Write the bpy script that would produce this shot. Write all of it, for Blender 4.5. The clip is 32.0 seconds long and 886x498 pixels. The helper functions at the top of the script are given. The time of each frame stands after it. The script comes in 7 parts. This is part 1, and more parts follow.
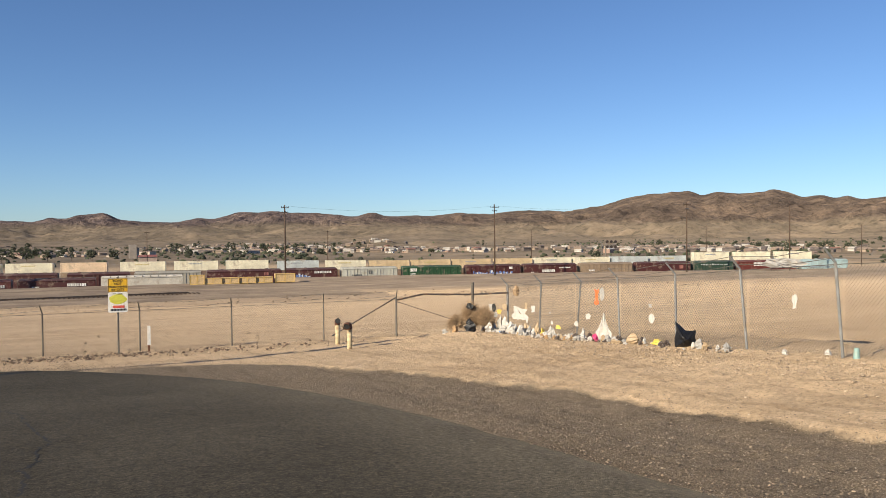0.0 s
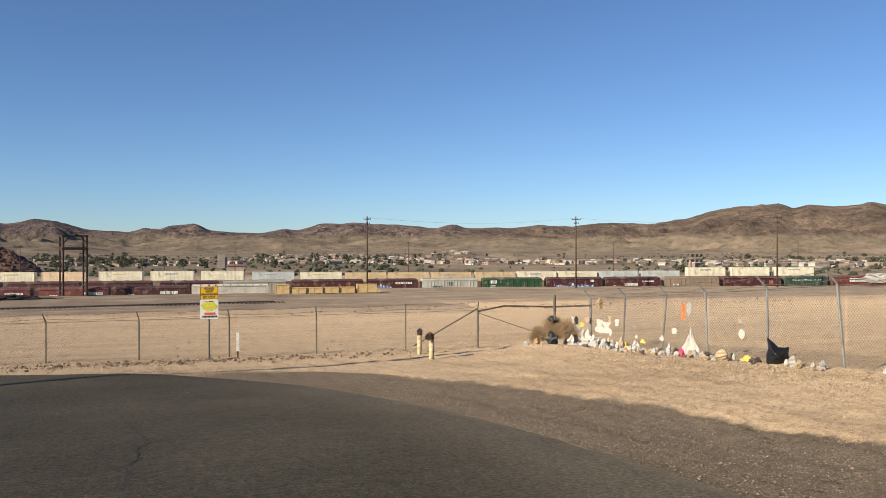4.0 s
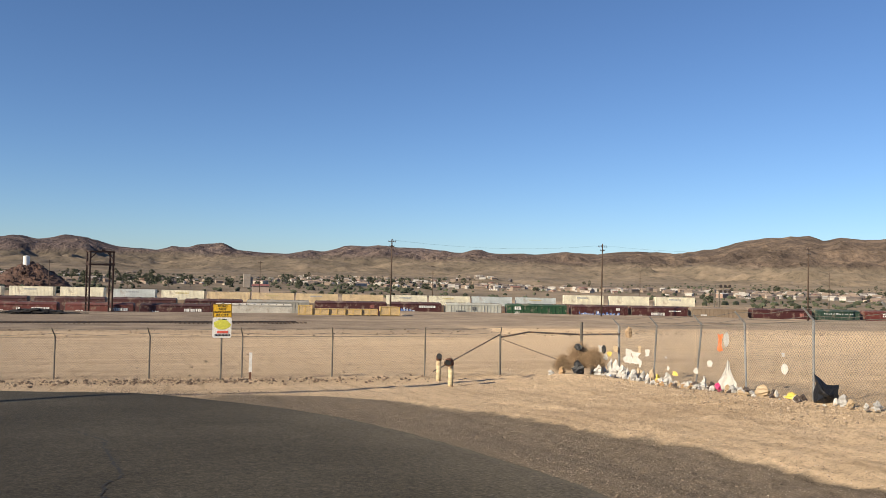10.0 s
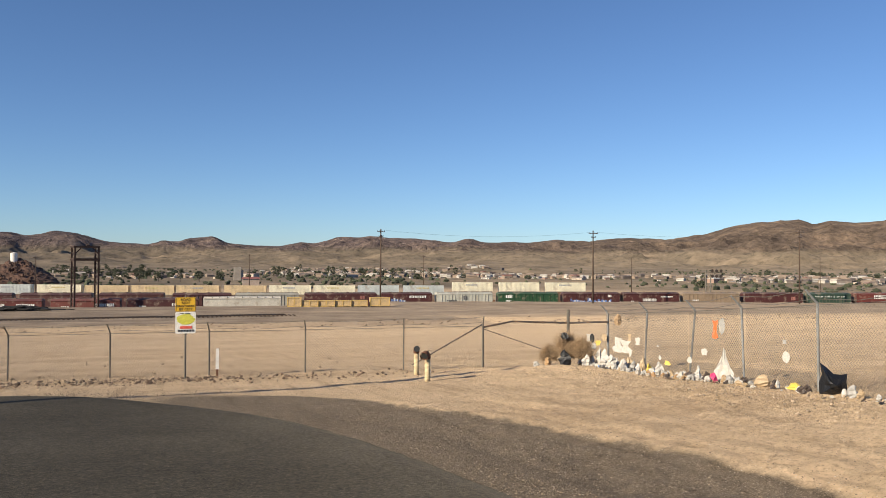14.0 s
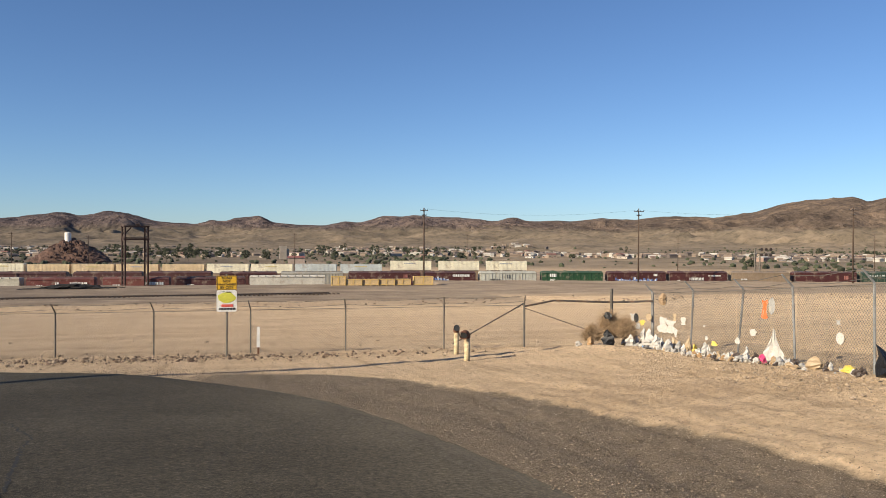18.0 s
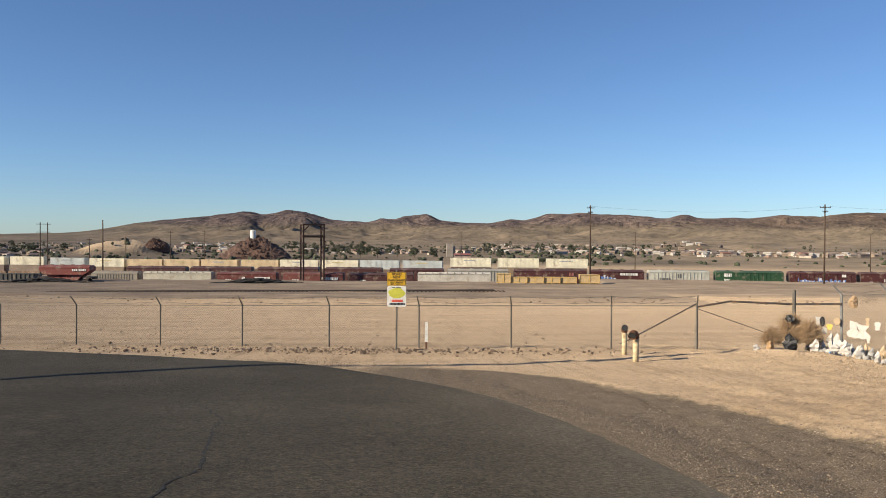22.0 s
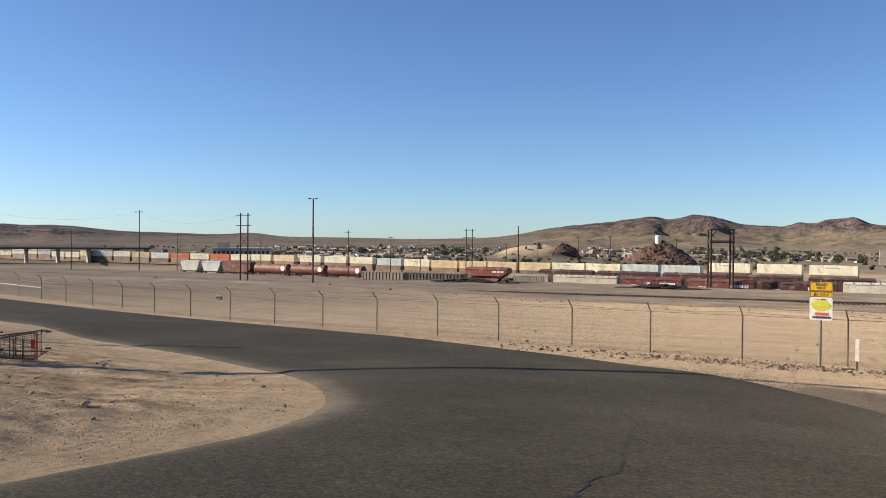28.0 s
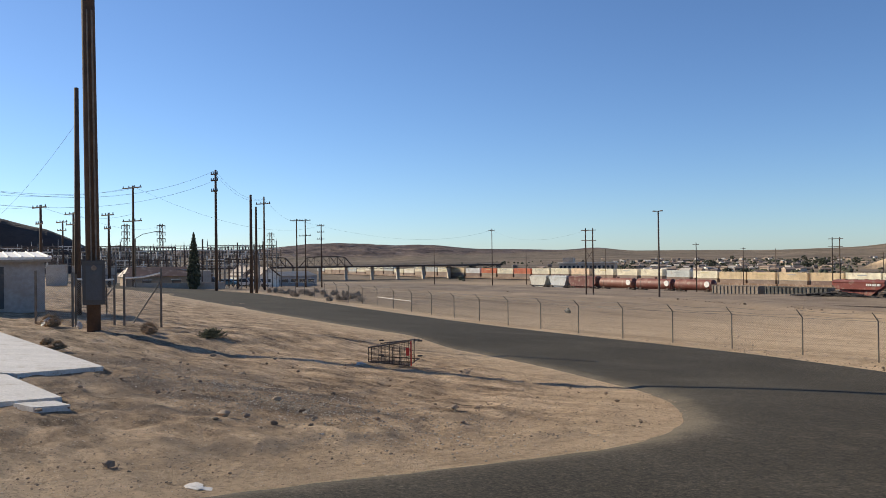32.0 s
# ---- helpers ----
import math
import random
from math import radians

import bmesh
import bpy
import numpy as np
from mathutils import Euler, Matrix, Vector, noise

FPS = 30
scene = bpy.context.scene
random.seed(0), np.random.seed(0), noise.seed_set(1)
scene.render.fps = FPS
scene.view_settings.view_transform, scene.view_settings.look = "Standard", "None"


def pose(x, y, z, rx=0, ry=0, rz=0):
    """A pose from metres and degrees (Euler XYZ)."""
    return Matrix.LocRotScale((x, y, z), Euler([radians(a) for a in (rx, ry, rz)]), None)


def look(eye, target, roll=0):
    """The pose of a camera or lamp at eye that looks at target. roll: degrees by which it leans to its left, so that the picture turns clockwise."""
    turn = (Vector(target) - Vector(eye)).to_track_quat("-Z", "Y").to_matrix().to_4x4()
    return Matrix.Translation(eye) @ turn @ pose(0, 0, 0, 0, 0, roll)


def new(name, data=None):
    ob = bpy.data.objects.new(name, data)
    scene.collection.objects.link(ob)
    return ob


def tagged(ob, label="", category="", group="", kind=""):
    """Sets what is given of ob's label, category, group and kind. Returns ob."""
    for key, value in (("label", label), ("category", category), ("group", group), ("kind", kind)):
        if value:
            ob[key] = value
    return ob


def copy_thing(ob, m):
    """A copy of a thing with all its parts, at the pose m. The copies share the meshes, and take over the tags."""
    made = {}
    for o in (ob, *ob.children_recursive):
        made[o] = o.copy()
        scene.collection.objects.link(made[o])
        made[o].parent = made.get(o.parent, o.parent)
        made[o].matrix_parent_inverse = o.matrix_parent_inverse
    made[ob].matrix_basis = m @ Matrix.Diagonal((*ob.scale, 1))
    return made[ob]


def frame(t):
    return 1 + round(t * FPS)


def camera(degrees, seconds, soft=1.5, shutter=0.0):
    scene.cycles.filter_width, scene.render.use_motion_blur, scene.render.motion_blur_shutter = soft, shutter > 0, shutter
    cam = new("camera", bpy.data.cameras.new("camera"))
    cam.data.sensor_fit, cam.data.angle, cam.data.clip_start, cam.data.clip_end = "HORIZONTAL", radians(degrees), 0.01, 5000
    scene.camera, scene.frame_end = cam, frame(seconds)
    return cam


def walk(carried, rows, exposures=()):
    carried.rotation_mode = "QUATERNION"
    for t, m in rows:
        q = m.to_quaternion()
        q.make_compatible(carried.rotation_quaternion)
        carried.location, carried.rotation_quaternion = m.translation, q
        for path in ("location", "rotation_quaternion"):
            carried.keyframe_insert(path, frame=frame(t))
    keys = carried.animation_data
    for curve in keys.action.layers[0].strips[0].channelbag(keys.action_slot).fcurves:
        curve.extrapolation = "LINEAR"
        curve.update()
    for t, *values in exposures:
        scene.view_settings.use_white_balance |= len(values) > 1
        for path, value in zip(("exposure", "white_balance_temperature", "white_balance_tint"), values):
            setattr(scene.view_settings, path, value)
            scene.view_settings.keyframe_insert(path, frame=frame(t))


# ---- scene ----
# camera: seconds, place, yaw, pitch and lean
cam = camera(57.43, 32.0, soft=0.65)
PATH = [
    (0.0, -1.39, -2.67, 0.14, -25.42, -0.90, -0.51), (0.5, -1.39, -2.66, 0.13, -25.31, -0.75, -0.30), (1.0, -1.40, -2.67, 0.13, -25.17, -0.62, -0.15),
    (1.5, -1.40, -2.67, 0.12, -24.86, -0.49, -0.13), (2.0, -1.42, -2.68, 0.12, -24.41, -0.39, -0.08), (2.5, -1.44, -2.70, 0.12, -23.64, -0.24, -0.10),
    (4.5, -1.47, -2.67, 0.12, -18.01, -0.01, -0.09), (5.0, -1.48, -2.68, 0.12, -16.05, 0.01, -0.11), (5.5, -1.49, -2.67, 0.12, -14.06, 0.06, -0.05),
    (6.0, -1.49, -2.66, 0.12, -12.74, 0.04, -0.07), (6.5, -1.50, -2.67, 0.12, -11.83, -0.28, -0.33), (7.0, -1.50, -2.63, 0.12, -11.59, -0.92, -0.89),
    (7.5, -1.50, -2.59, 0.10, -12.32, -1.88, -1.45), (8.0, -1.48, -2.50, 0.08, -13.55, -2.39, -1.75), (8.5, -1.36, -2.28, 0.07, -14.83, -2.17, -1.73),
    (9.0, -1.26, -2.14, 0.07, -16.02, -1.17, -1.06), (9.5, -1.15, -1.92, 0.04, -17.14, 0.40, 0.16), (10.0, -1.04, -1.69, 0.03, -17.97, 1.70, 1.30),
    (10.5, -0.89, -1.48, 0.02, -18.58, 2.85, 2.15), (11.0, -0.81, -1.40, 0.01, -18.87, 3.23, 2.26), (11.5, -0.65, -1.18, 0.02, -19.52, 3.11, 1.66),
    (12.0, -0.52, -0.96, 0.00, -20.21, 2.75, 0.74), (12.5, -0.42, -0.79, 0.01, -20.53, 2.32, 0.01), (13.0, -0.31, -0.64, -0.01, -20.13, 2.08, -0.08),
    (13.5, -0.22, -0.51, -0.03, -19.27, 1.49, 0.17), (14.0, -0.15, -0.39, -0.04, -18.57, 0.98, 0.30), (14.5, -0.06, -0.20, -0.05, -18.09, 0.70, 0.19),
    (16.5, 0.03, -0.12, -0.06, -16.58, -0.04, 0.37), (17.0, 0.04, -0.11, -0.06, -16.34, -0.32, 0.30), (17.5, 0.04, -0.10, -0.06, -16.01, -0.50, 0.29),
    (18.0, 0.05, -0.11, -0.06, -15.48, -0.53, 0.22), (18.5, 0.05, -0.11, -0.06, -14.54, -0.50, 0.05), (19.0, 0.05, -0.12, -0.06, -13.48, -0.49, -0.15),
    (19.5, 0.06, -0.12, -0.06, -12.10, -0.59, -0.30), (20.0, 0.05, -0.11, -0.06, -10.76, -0.71, -0.15), (20.5, 0.05, -0.12, -0.06, -9.13, -0.77, 0.14),
    (21.0, 0.05, -0.12, -0.07, -7.59, -0.78, 0.33), (21.5, 0.04, -0.11, -0.07, -5.65, -0.72, 0.38), (22.0, 0.03, -0.09, -0.07, -3.82, -0.74, 0.32),
    (22.5, 0.01, -0.05, -0.08, -1.73, -0.92, 0.09), (23.0, -0.00, 0.00, -0.09, -0.00, -1.08, -0.21), (23.5, -0.00, -0.04, -0.08, 1.93, -1.17, -0.37),
    (24.0, -0.00, -0.07, -0.07, 3.81, -1.25, -0.56), (24.5, -0.01, -0.10, -0.07, 6.28, -1.43, -0.84), (25.0, -0.02, -0.09, -0.08, 8.70, -1.63, -1.03),
    (25.5, -0.02, -0.07, -0.07, 11.53, -1.81, -1.02), (27.5, -0.04, -0.22, -0.06, 21.80, -1.04, 0.35), (28.0, -0.09, -0.20, -0.04, 24.27, -0.58, 0.51),
    (28.5, -0.12, -0.17, -0.04, 27.58, -0.11, 0.61), (29.0, -0.16, -0.16, -0.05, 30.53, 0.14, 0.77), (29.5, -0.15, -0.19, -0.05, 33.72, 0.41, 0.91),
    (30.0, -0.15, -0.23, -0.04, 36.61, 0.76, 0.85), (30.5, -0.24, -0.17, -0.05, 39.88, 0.93, 0.49), (31.0, -0.22, -0.19, -0.05, 42.82, 0.85, -0.10),
    (31.5, -0.25, -0.18, -0.05, 45.82, 0.52, -0.53), (32.0, -0.19, -0.23, -0.05, 48.31, 0.47, -0.71),
]
walk(cam, [(t, pose(x, y, z, 90 + pitch, 0, yaw) @ pose(0, 0, 0, 0, 0, lean)) for t, x, y, z, yaw, pitch, lean in PATH],
     exposures=[(0, 0.55), (20, 0.55), (27, 0.82), (32, 0.74)])

# ---- world and sun ----
SUN_AZ, SUN_EL = 249.0, 25.0
world = bpy.data.worlds.new("world")
scene.world = world
world.use_nodes = True
wn = world.node_tree
sky = wn.nodes.new("ShaderNodeTexSky")
sky.sky_type = "NISHITA"
sky.sun_disc = False
sky.sun_elevation = radians(SUN_EL)
sky.sun_rotation = radians(SUN_AZ)
sky.altitude = 600
sky.air_density = 0.85
sky.dust_density = 0.3
sky.ozone_density = 2.5
# the camera's cool rendering of a clear sky
tint = wn.nodes.new("ShaderNodeMix")
tint.data_type, tint.blend_type = "RGBA", "MULTIPLY"
tint.inputs[0].default_value = 1.0
tint.inputs[7].default_value = (0.785, 0.945, 1.15, 1)
wn.links.new(sky.outputs[0], tint.inputs[6])
wn.links.new(tint.outputs[2], wn.nodes["Background"].inputs[0])
wn.nodes["Background"].inputs[1].default_value = 0.0705
sun = new("sun", bpy.data.lights.new("sun", "SUN"))
sun.data.energy = 5.0
sun.data.angle = radians(0.27)
sun.data.color = (1.0, 0.87, 0.67)
sun_way = Vector((math.sin(radians(SUN_AZ)) * math.cos(radians(SUN_EL)), math.cos(radians(SUN_AZ)) * math.cos(radians(SUN_EL)), math.sin(radians(SUN_EL))))
sun.matrix_world = look(sun_way * 50, (0, 0, 0))


# ---- materials ----
def node_mat(name):
    m = bpy.data.materials.new(name)
    m.use_nodes = True
    nt = m.node_tree
    return m, nt, nt.nodes["Principled BSDF"]


def add(nt, kind, **inputs):
    n = nt.nodes.new(kind)
    for k, v in inputs.items():
        n.inputs[k.replace("_", " ")].default_value = v
    return n


def noise_of(nt, scale, detail=4.0, rough=0.55, coords="Object"):
    tc = nt.nodes.new("ShaderNodeTexCoord")
    n = add(nt, "ShaderNodeTexNoise", Scale=scale, Detail=detail, Roughness=rough)
    nt.links.new(tc.outputs[coords], n.inputs["Vector"])
    return n


def ramp(nt, src, stops):
    r = nt.nodes.new("ShaderNodeValToRGB")
    els = r.color_ramp.elements
    while len(els) < len(stops):
        els.new(0.5)
    for e, (p, c) in zip(els, stops):
        e.position = p
        e.color = (*c, 1) if len(c) == 3 else c
    nt.links.new(src, r.inputs[0])
    return r


def mixc(nt, fac, a, b, mode="MIX"):
    n = nt.nodes.new("ShaderNodeMix")
    n.data_type, n.blend_type = "RGBA", mode
    for sock, v in ((n.inputs[0], fac), (n.inputs[6], a), (n.inputs[7], b)):
        if hasattr(v, "links"):
            nt.links.new(v, sock)
        else:
            sock.default_value = v if isinstance(v, (int, float)) else (*v, 1)
    return n.outputs[2]


def surf(name, base, rough=0.7, metal=0.0, vary=0.25, scale=3.0, fine=25.0, bump=0.3, dist=0.01, dirt=None, dirt_amount=0.0, island=0.0):
    """A plain worn surface: two scales of tone, a dirt colour in patches and fine relief."""
    m, nt, b = node_mat(name)
    big = noise_of(nt, scale)
    small = noise_of(nt, fine, 6.0)
    lo = tuple(c * (1 - vary) for c in base)
    hi = tuple(min(1, c * (1 + vary)) for c in base)
    col = ramp(nt, big.outputs[0], [(0.3, lo), (0.7, hi)]).outputs[0]
    tone = ramp(nt, small.outputs[0], [(0.3, (0.82,) * 3), (0.7, (1.12,) * 3)]).outputs[0]
    col = mixc(nt, 1.0, col, tone, "MULTIPLY")
    if dirt_amount:
        mask = ramp(nt, noise_of(nt, scale * 1.7, 8.0, 0.7).outputs[0], [(0.62 - dirt_amount * 0.3, (0, 0, 0)), (0.72, (1, 1, 1))]).outputs[0]
        col = mixc(nt, mask, col, dirt or (0.3, 0.22, 0.15))
    if island:
        g = nt.nodes.new("ShaderNodeNewGeometry")
        tone2 = ramp(nt, g.outputs["Random Per Island"], [(0.0, (1 - island,) * 3), (1.0, (1 + island,) * 3)]).outputs[0]
        col = mixc(nt, 1.0, col, tone2, "MULTIPLY")
    nt.links.new(col, b.inputs["Base Color"])
    b.inputs["Roughness"].default_value = rough
    b.inputs["Diffuse Roughness"].default_value = 0.45 if rough > 0.8 else 0.1
    b.inputs["Metallic"].default_value = metal
    if bump:
        bp = add(nt, "ShaderNodeBump", Strength=bump, Distance=dist)
        nt.links.new(small.outputs[0], bp.inputs["Height"])
        nt.links.new(bp.outputs[0], b.inputs["Normal"])
    return m


def sheet_plastic(name, base, rough=0.45):
    m = surf(name, base, rough, vary=0.12, scale=9, fine=40, bump=0.6, dist=0.02, dirt=(0.45, 0.36, 0.26), dirt_amount=0.25)
    return m


MAT = {}


def paint(base, key=None, rough=0.6, dirt_amount=0.35, scale=0.35):
    k = key or tuple(base)
    if k not in MAT:
        MAT[k] = surf("paint", base, rough, vary=0.18, scale=scale, fine=6.0, bump=0.1, dirt=(0.3, 0.23, 0.17), dirt_amount=dirt_amount)
    return MAT[k]


steel_dark = surf("dark_steel", (0.06, 0.05, 0.045), 0.6, 0.4, dirt=(0.2, 0.11, 0.06), dirt_amount=0.4)
rust = surf("rusty_steel", (0.17, 0.075, 0.04), 0.85, 0.2, vary=0.4, dirt=(0.08, 0.05, 0.04), dirt_amount=0.5)
galvanised = surf("galvanised_steel", (0.15, 0.132, 0.108), 0.75, 0.0, dirt=(0.09, 0.07, 0.05), dirt_amount=0.5)
wire_mat = surf("fence_wire", (0.15, 0.135, 0.115), 0.7, 0.3, bump=0)
wood_pole = surf("weathered_pole_wood", (0.075, 0.048, 0.032), 0.9, vary=0.4, scale=1.2, fine=18, bump=0.6)
concrete = surf("pale_concrete", (0.62, 0.58, 0.52), 0.85, vary=0.1, scale=1.5, fine=30, bump=0.3, dirt=(0.4, 0.33, 0.25), dirt_amount=0.3)
cable_mat = surf("black_cable", (0.03, 0.03, 0.03), 0.6, bump=0)
white_paint = surf("white_paint", (0.78, 0.76, 0.7), 0.5, vary=0.08, dirt=(0.5, 0.42, 0.32), dirt_amount=0.3)
glass_dark = surf("dark_window", (0.04, 0.05, 0.06), 0.1, vary=0.2, bump=0)
rubber = surf("rubber", (0.03, 0.03, 0.03), 0.8)
stone = surf("desert_stone", (0.36, 0.275, 0.19), 0.95, vary=0.3, scale=6, fine=30, island=0.35)
gravel_mat = surf("gravel_stone", (0.215, 0.166, 0.116), 0.95, vary=0.3, scale=8, fine=40, island=0.5)
leaf_dark = surf("dusty_foliage", (0.055, 0.062, 0.034), 0.9, vary=0.4, scale=0.6, fine=3, bump=0.4, island=0.5)
leaf_dry = surf("dry_brush", (0.37, 0.255, 0.15), 0.95, vary=0.35, scale=3, fine=25, island=0.35)
shrub_mat = surf("shrub_leaf", (0.10, 0.10, 0.05), 0.9, vary=0.35, scale=3, fine=25, island=0.4)
bark = surf("bark", (0.12, 0.085, 0.06), 0.95, vary=0.3)


def math_node(nt, op, a, b=None):
    n = nt.nodes.new("ShaderNodeMath")
    n.operation = op
    for sock, v in zip(n.inputs, (a, b)):
        if v is None:
            continue
        if hasattr(v, "links"):
            nt.links.new(v, sock)
        else:
            sock.default_value = v
    return n.outputs[0]


def pebbles(nt, scale, size):
    """Single small stones scattered by chance: a mask and a chance tone for each."""
    tc = nt.nodes.new("ShaderNodeTexCoord")
    v = nt.nodes.new("ShaderNodeTexVoronoi")
    v.inputs["Scale"].default_value = scale
    nt.links.new(tc.outputs["Object"], v.inputs["Vector"])
    sep = nt.nodes.new("ShaderNodeSeparateColor")
    nt.links.new(v.outputs["Color"], sep.inputs[0])
    reach = math_node(nt, "MULTIPLY", sep.outputs[1], size)
    mask = ramp(nt, math_node(nt, "SUBTRACT", reach, v.outputs["Distance"]), [(0.0, (0, 0, 0)), (0.04, (1, 1, 1))]).outputs[0]
    return mask, sep.outputs[0]


def attribute(nt, name):
    at = nt.nodes.new("ShaderNodeAttribute")
    at.attribute_name = name
    return at.outputs["Fac"]


def stretched(nt, scale, turn, detail=7.0, rough=0.65):
    """Noise drawn out along one way of the plan."""
    tc = nt.nodes.new("ShaderNodeTexCoord")
    mp = nt.nodes.new("ShaderNodeMapping")
    mp.inputs["Rotation"].default_value = (0, 0, turn)
    mp.inputs["Scale"].default_value = scale
    nt.links.new(tc.outputs["Object"], mp.inputs["Vector"])
    n = add(nt, "ShaderNodeTexNoise", Scale=1.0, Detail=detail, Roughness=rough)
    nt.links.new(mp.outputs[0], n.inputs["Vector"])
    return n.outputs[0]


def ground_material():
    """Pale desert sand near by, gravel on the road's shoulder, cinders in the yard, brush-covered slopes far off."""
    m, nt, b = node_mat("desert_ground")
    lk = nt.links.new
    big = noise_of(nt, 0.035, 6.0).outputs[0]
    mid = noise_of(nt, 0.6, 8.0, 0.65).outputs[0]
    fine = noise_of(nt, 14.0, 8.0, 0.7).outputs[0]
    grit = noise_of(nt, 60.0, 4.0, 0.7).outputs[0]
    clod = noise_of(nt, 5.0, 9.0, 0.78).outputs[0]
    # sand
    dirt = ramp(nt, mid, [(0.25, (0.55, 0.405, 0.255)), (0.5, (0.635, 0.47, 0.303)), (0.75, (0.7, 0.53, 0.355))]).outputs[0]
    dirt = mixc(nt, 0.4, dirt, ramp(nt, big, [(0.3, (0.5, 0.382, 0.262)), (0.7, (0.565, 0.41, 0.255))]).outputs[0])
    tone = ramp(nt, fine, [(0.34, (0.6,) * 3), (0.46, (0.96,) * 3), (0.56, (1.03,) * 3), (0.7, (1.2,) * 3)]).outputs[0]
    dirt = mixc(nt, 1.0, dirt, tone, "MULTIPLY")
    speck = ramp(nt, clod, [(0.36, (0.55, 0.52, 0.49)), (0.43, (0.93,) * 3), (0.58, (1.03,) * 3), (0.66, (1.2, 1.18, 1.15))]).outputs[0]
    dirt = mixc(nt, 0.4, dirt, speck, "MULTIPLY")
    streak = ramp(nt, stretched(nt, (0.035, 0.32, 1.0), 0.08), [(0.34, (0.78, 0.76, 0.74)), (0.5, (0.98,) * 3), (0.66, (1.08,) * 3)]).outputs[0]
    dirt = mixc(nt, 1.0, dirt, streak, "MULTIPLY")
    track = ramp(nt, stretched(nt, (3.2, 0.2, 1.0), 0.06), [(0.36, (0.7, 0.68, 0.66)), (0.46, (0.98,) * 3), (0.6, (1.06,) * 3)]).outputs[0]
    dirt = mixc(nt, 0.7, dirt, track, "MULTIPLY")
    # dirt lot in dark and pale patches; its browns also carry the bumps' self-shadowing
    lots = stretched(nt, (0.5, 1.7, 1.0), -0.75, 9.0, 0.7)
    lcol = ramp(nt, lots, [(0.37, (0.15, 0.1, 0.063)), (0.45, (0.35, 0.243, 0.15)), (0.54, (0.53, 0.38, 0.242)), (0.66, (0.76, 0.565, 0.375))]).outputs[0]
    lcol = mixc(nt, 1.0, lcol, tone, "MULTIPLY")
    lcol = mixc(nt, 1.0, lcol, speck, "MULTIPLY")
    lcol = mixc(nt, attribute(nt, "dark_smear"), lcol, mixc(nt, 1.0, (0.17, 0.125, 0.092), speck, "MULTIPLY"))
    dirt = mixc(nt, attribute(nt, "lot"), dirt, lcol)
    # gravel shoulder with a ragged edge
    gcol = ramp(nt, grit, [(0.3, (0.085, 0.067, 0.047)), (0.5, (0.2, 0.157, 0.112)), (0.62, (0.33, 0.26, 0.188)), (0.72, (0.6, 0.49, 0.36))]).outputs[0]
    gcol = mixc(nt, 1.0, gcol, speck, "MULTIPLY")
    gcol = mixc(nt, 0.8, gcol, track, "MULTIPLY")
    edge = math_node(nt, "MULTIPLY_ADD", mid, 0.4)
    edge.node.inputs[2].default_value = -0.2
    ragged = math_node(nt, "ADD", edge, math_node(nt, "MULTIPLY", math_node(nt, "SUBTRACT", clod, 0.5), 0.5))
    sm = ramp(nt, math_node(nt, "ADD", attribute(nt, "shoulder"), ragged), [(0.38, (0, 0, 0)), (0.54, (1, 1, 1))]).outputs[0]
    col = mixc(nt, sm, dirt, gcol)
    # small stones, pale and dark
    near = ramp(nt, attribute(nt, "yard"), [(0.0, (1, 1, 1)), (0.4, (0, 0, 0))]).outputs[0]
    for scale, size in ((42.0, 0.34), (17.0, 0.22)):
        mask, chance = pebbles(nt, scale, size)
        shade = ramp(nt, chance, [(0.0, (0.1, 0.075, 0.055)), (0.4, (0.3, 0.23, 0.16)), (0.7, (0.46, 0.37, 0.27)), (1.0, (0.68, 0.6, 0.49))]).outputs[0]
        col = mixc(nt, math_node(nt, "MULTIPLY", mask, near), col, shade)
    # yard cinders and pale caliche streaks
    ycol = ramp(nt, noise_of(nt, 0.12, 9.0, 0.7).outputs[0], [(0.35, (0.19, 0.145, 0.108)), (0.65, (0.32, 0.25, 0.18))]).outputs[0]
    pale = ramp(nt, stretched(nt, (0.012, 0.16, 1.0), 0.06, 9.0, 0.7), [(0.34, (0.62, 0.6, 0.58)), (0.46, (0.96,) * 3), (0.58, (1.05,) * 3), (0.66, (1.5, 1.52, 1.55))]).outputs[0]
    ycol = mixc(nt, 1.0, ycol, pale, "MULTIPLY")
    ycol = mixc(nt, 0.7, ycol, speck, "MULTIPLY")
    col = mixc(nt, attribute(nt, "yard"), col, ycol)
    # valley floor and mountains
    far = attribute(nt, "far")
    fcol = ramp(nt, noise_of(nt, 0.006, 10.0, 0.65).outputs[0], [(0.34, (0.12, 0.096, 0.07)), (0.5, (0.172, 0.136, 0.098)), (0.66, (0.25, 0.19, 0.132))]).outputs[0]
    # the rock's purple cast puts distance haze into the colour
    rcol = ramp(nt, noise_of(nt, 0.011, 10.0, 0.7).outputs[0], [(0.38, (0.06, 0.046, 0.047)), (0.48, (0.118, 0.088, 0.082)), (0.58, (0.178, 0.132, 0.114)), (0.7, (0.32, 0.24, 0.19))]).outputs[0]
    tawny = ramp(nt, noise_of(nt, 0.008, 10.0, 0.7).outputs[0], [(0.36, (0.07, 0.052, 0.042)), (0.5, (0.13, 0.097, 0.074)), (0.62, (0.2, 0.144, 0.104)), (0.7, (0.34, 0.25, 0.185))]).outputs[0]
    rcol = mixc(nt, attribute(nt, "tawny"), rcol, tawny)
    fcol = mixc(nt, attribute(nt, "crag"), fcol, rcol)
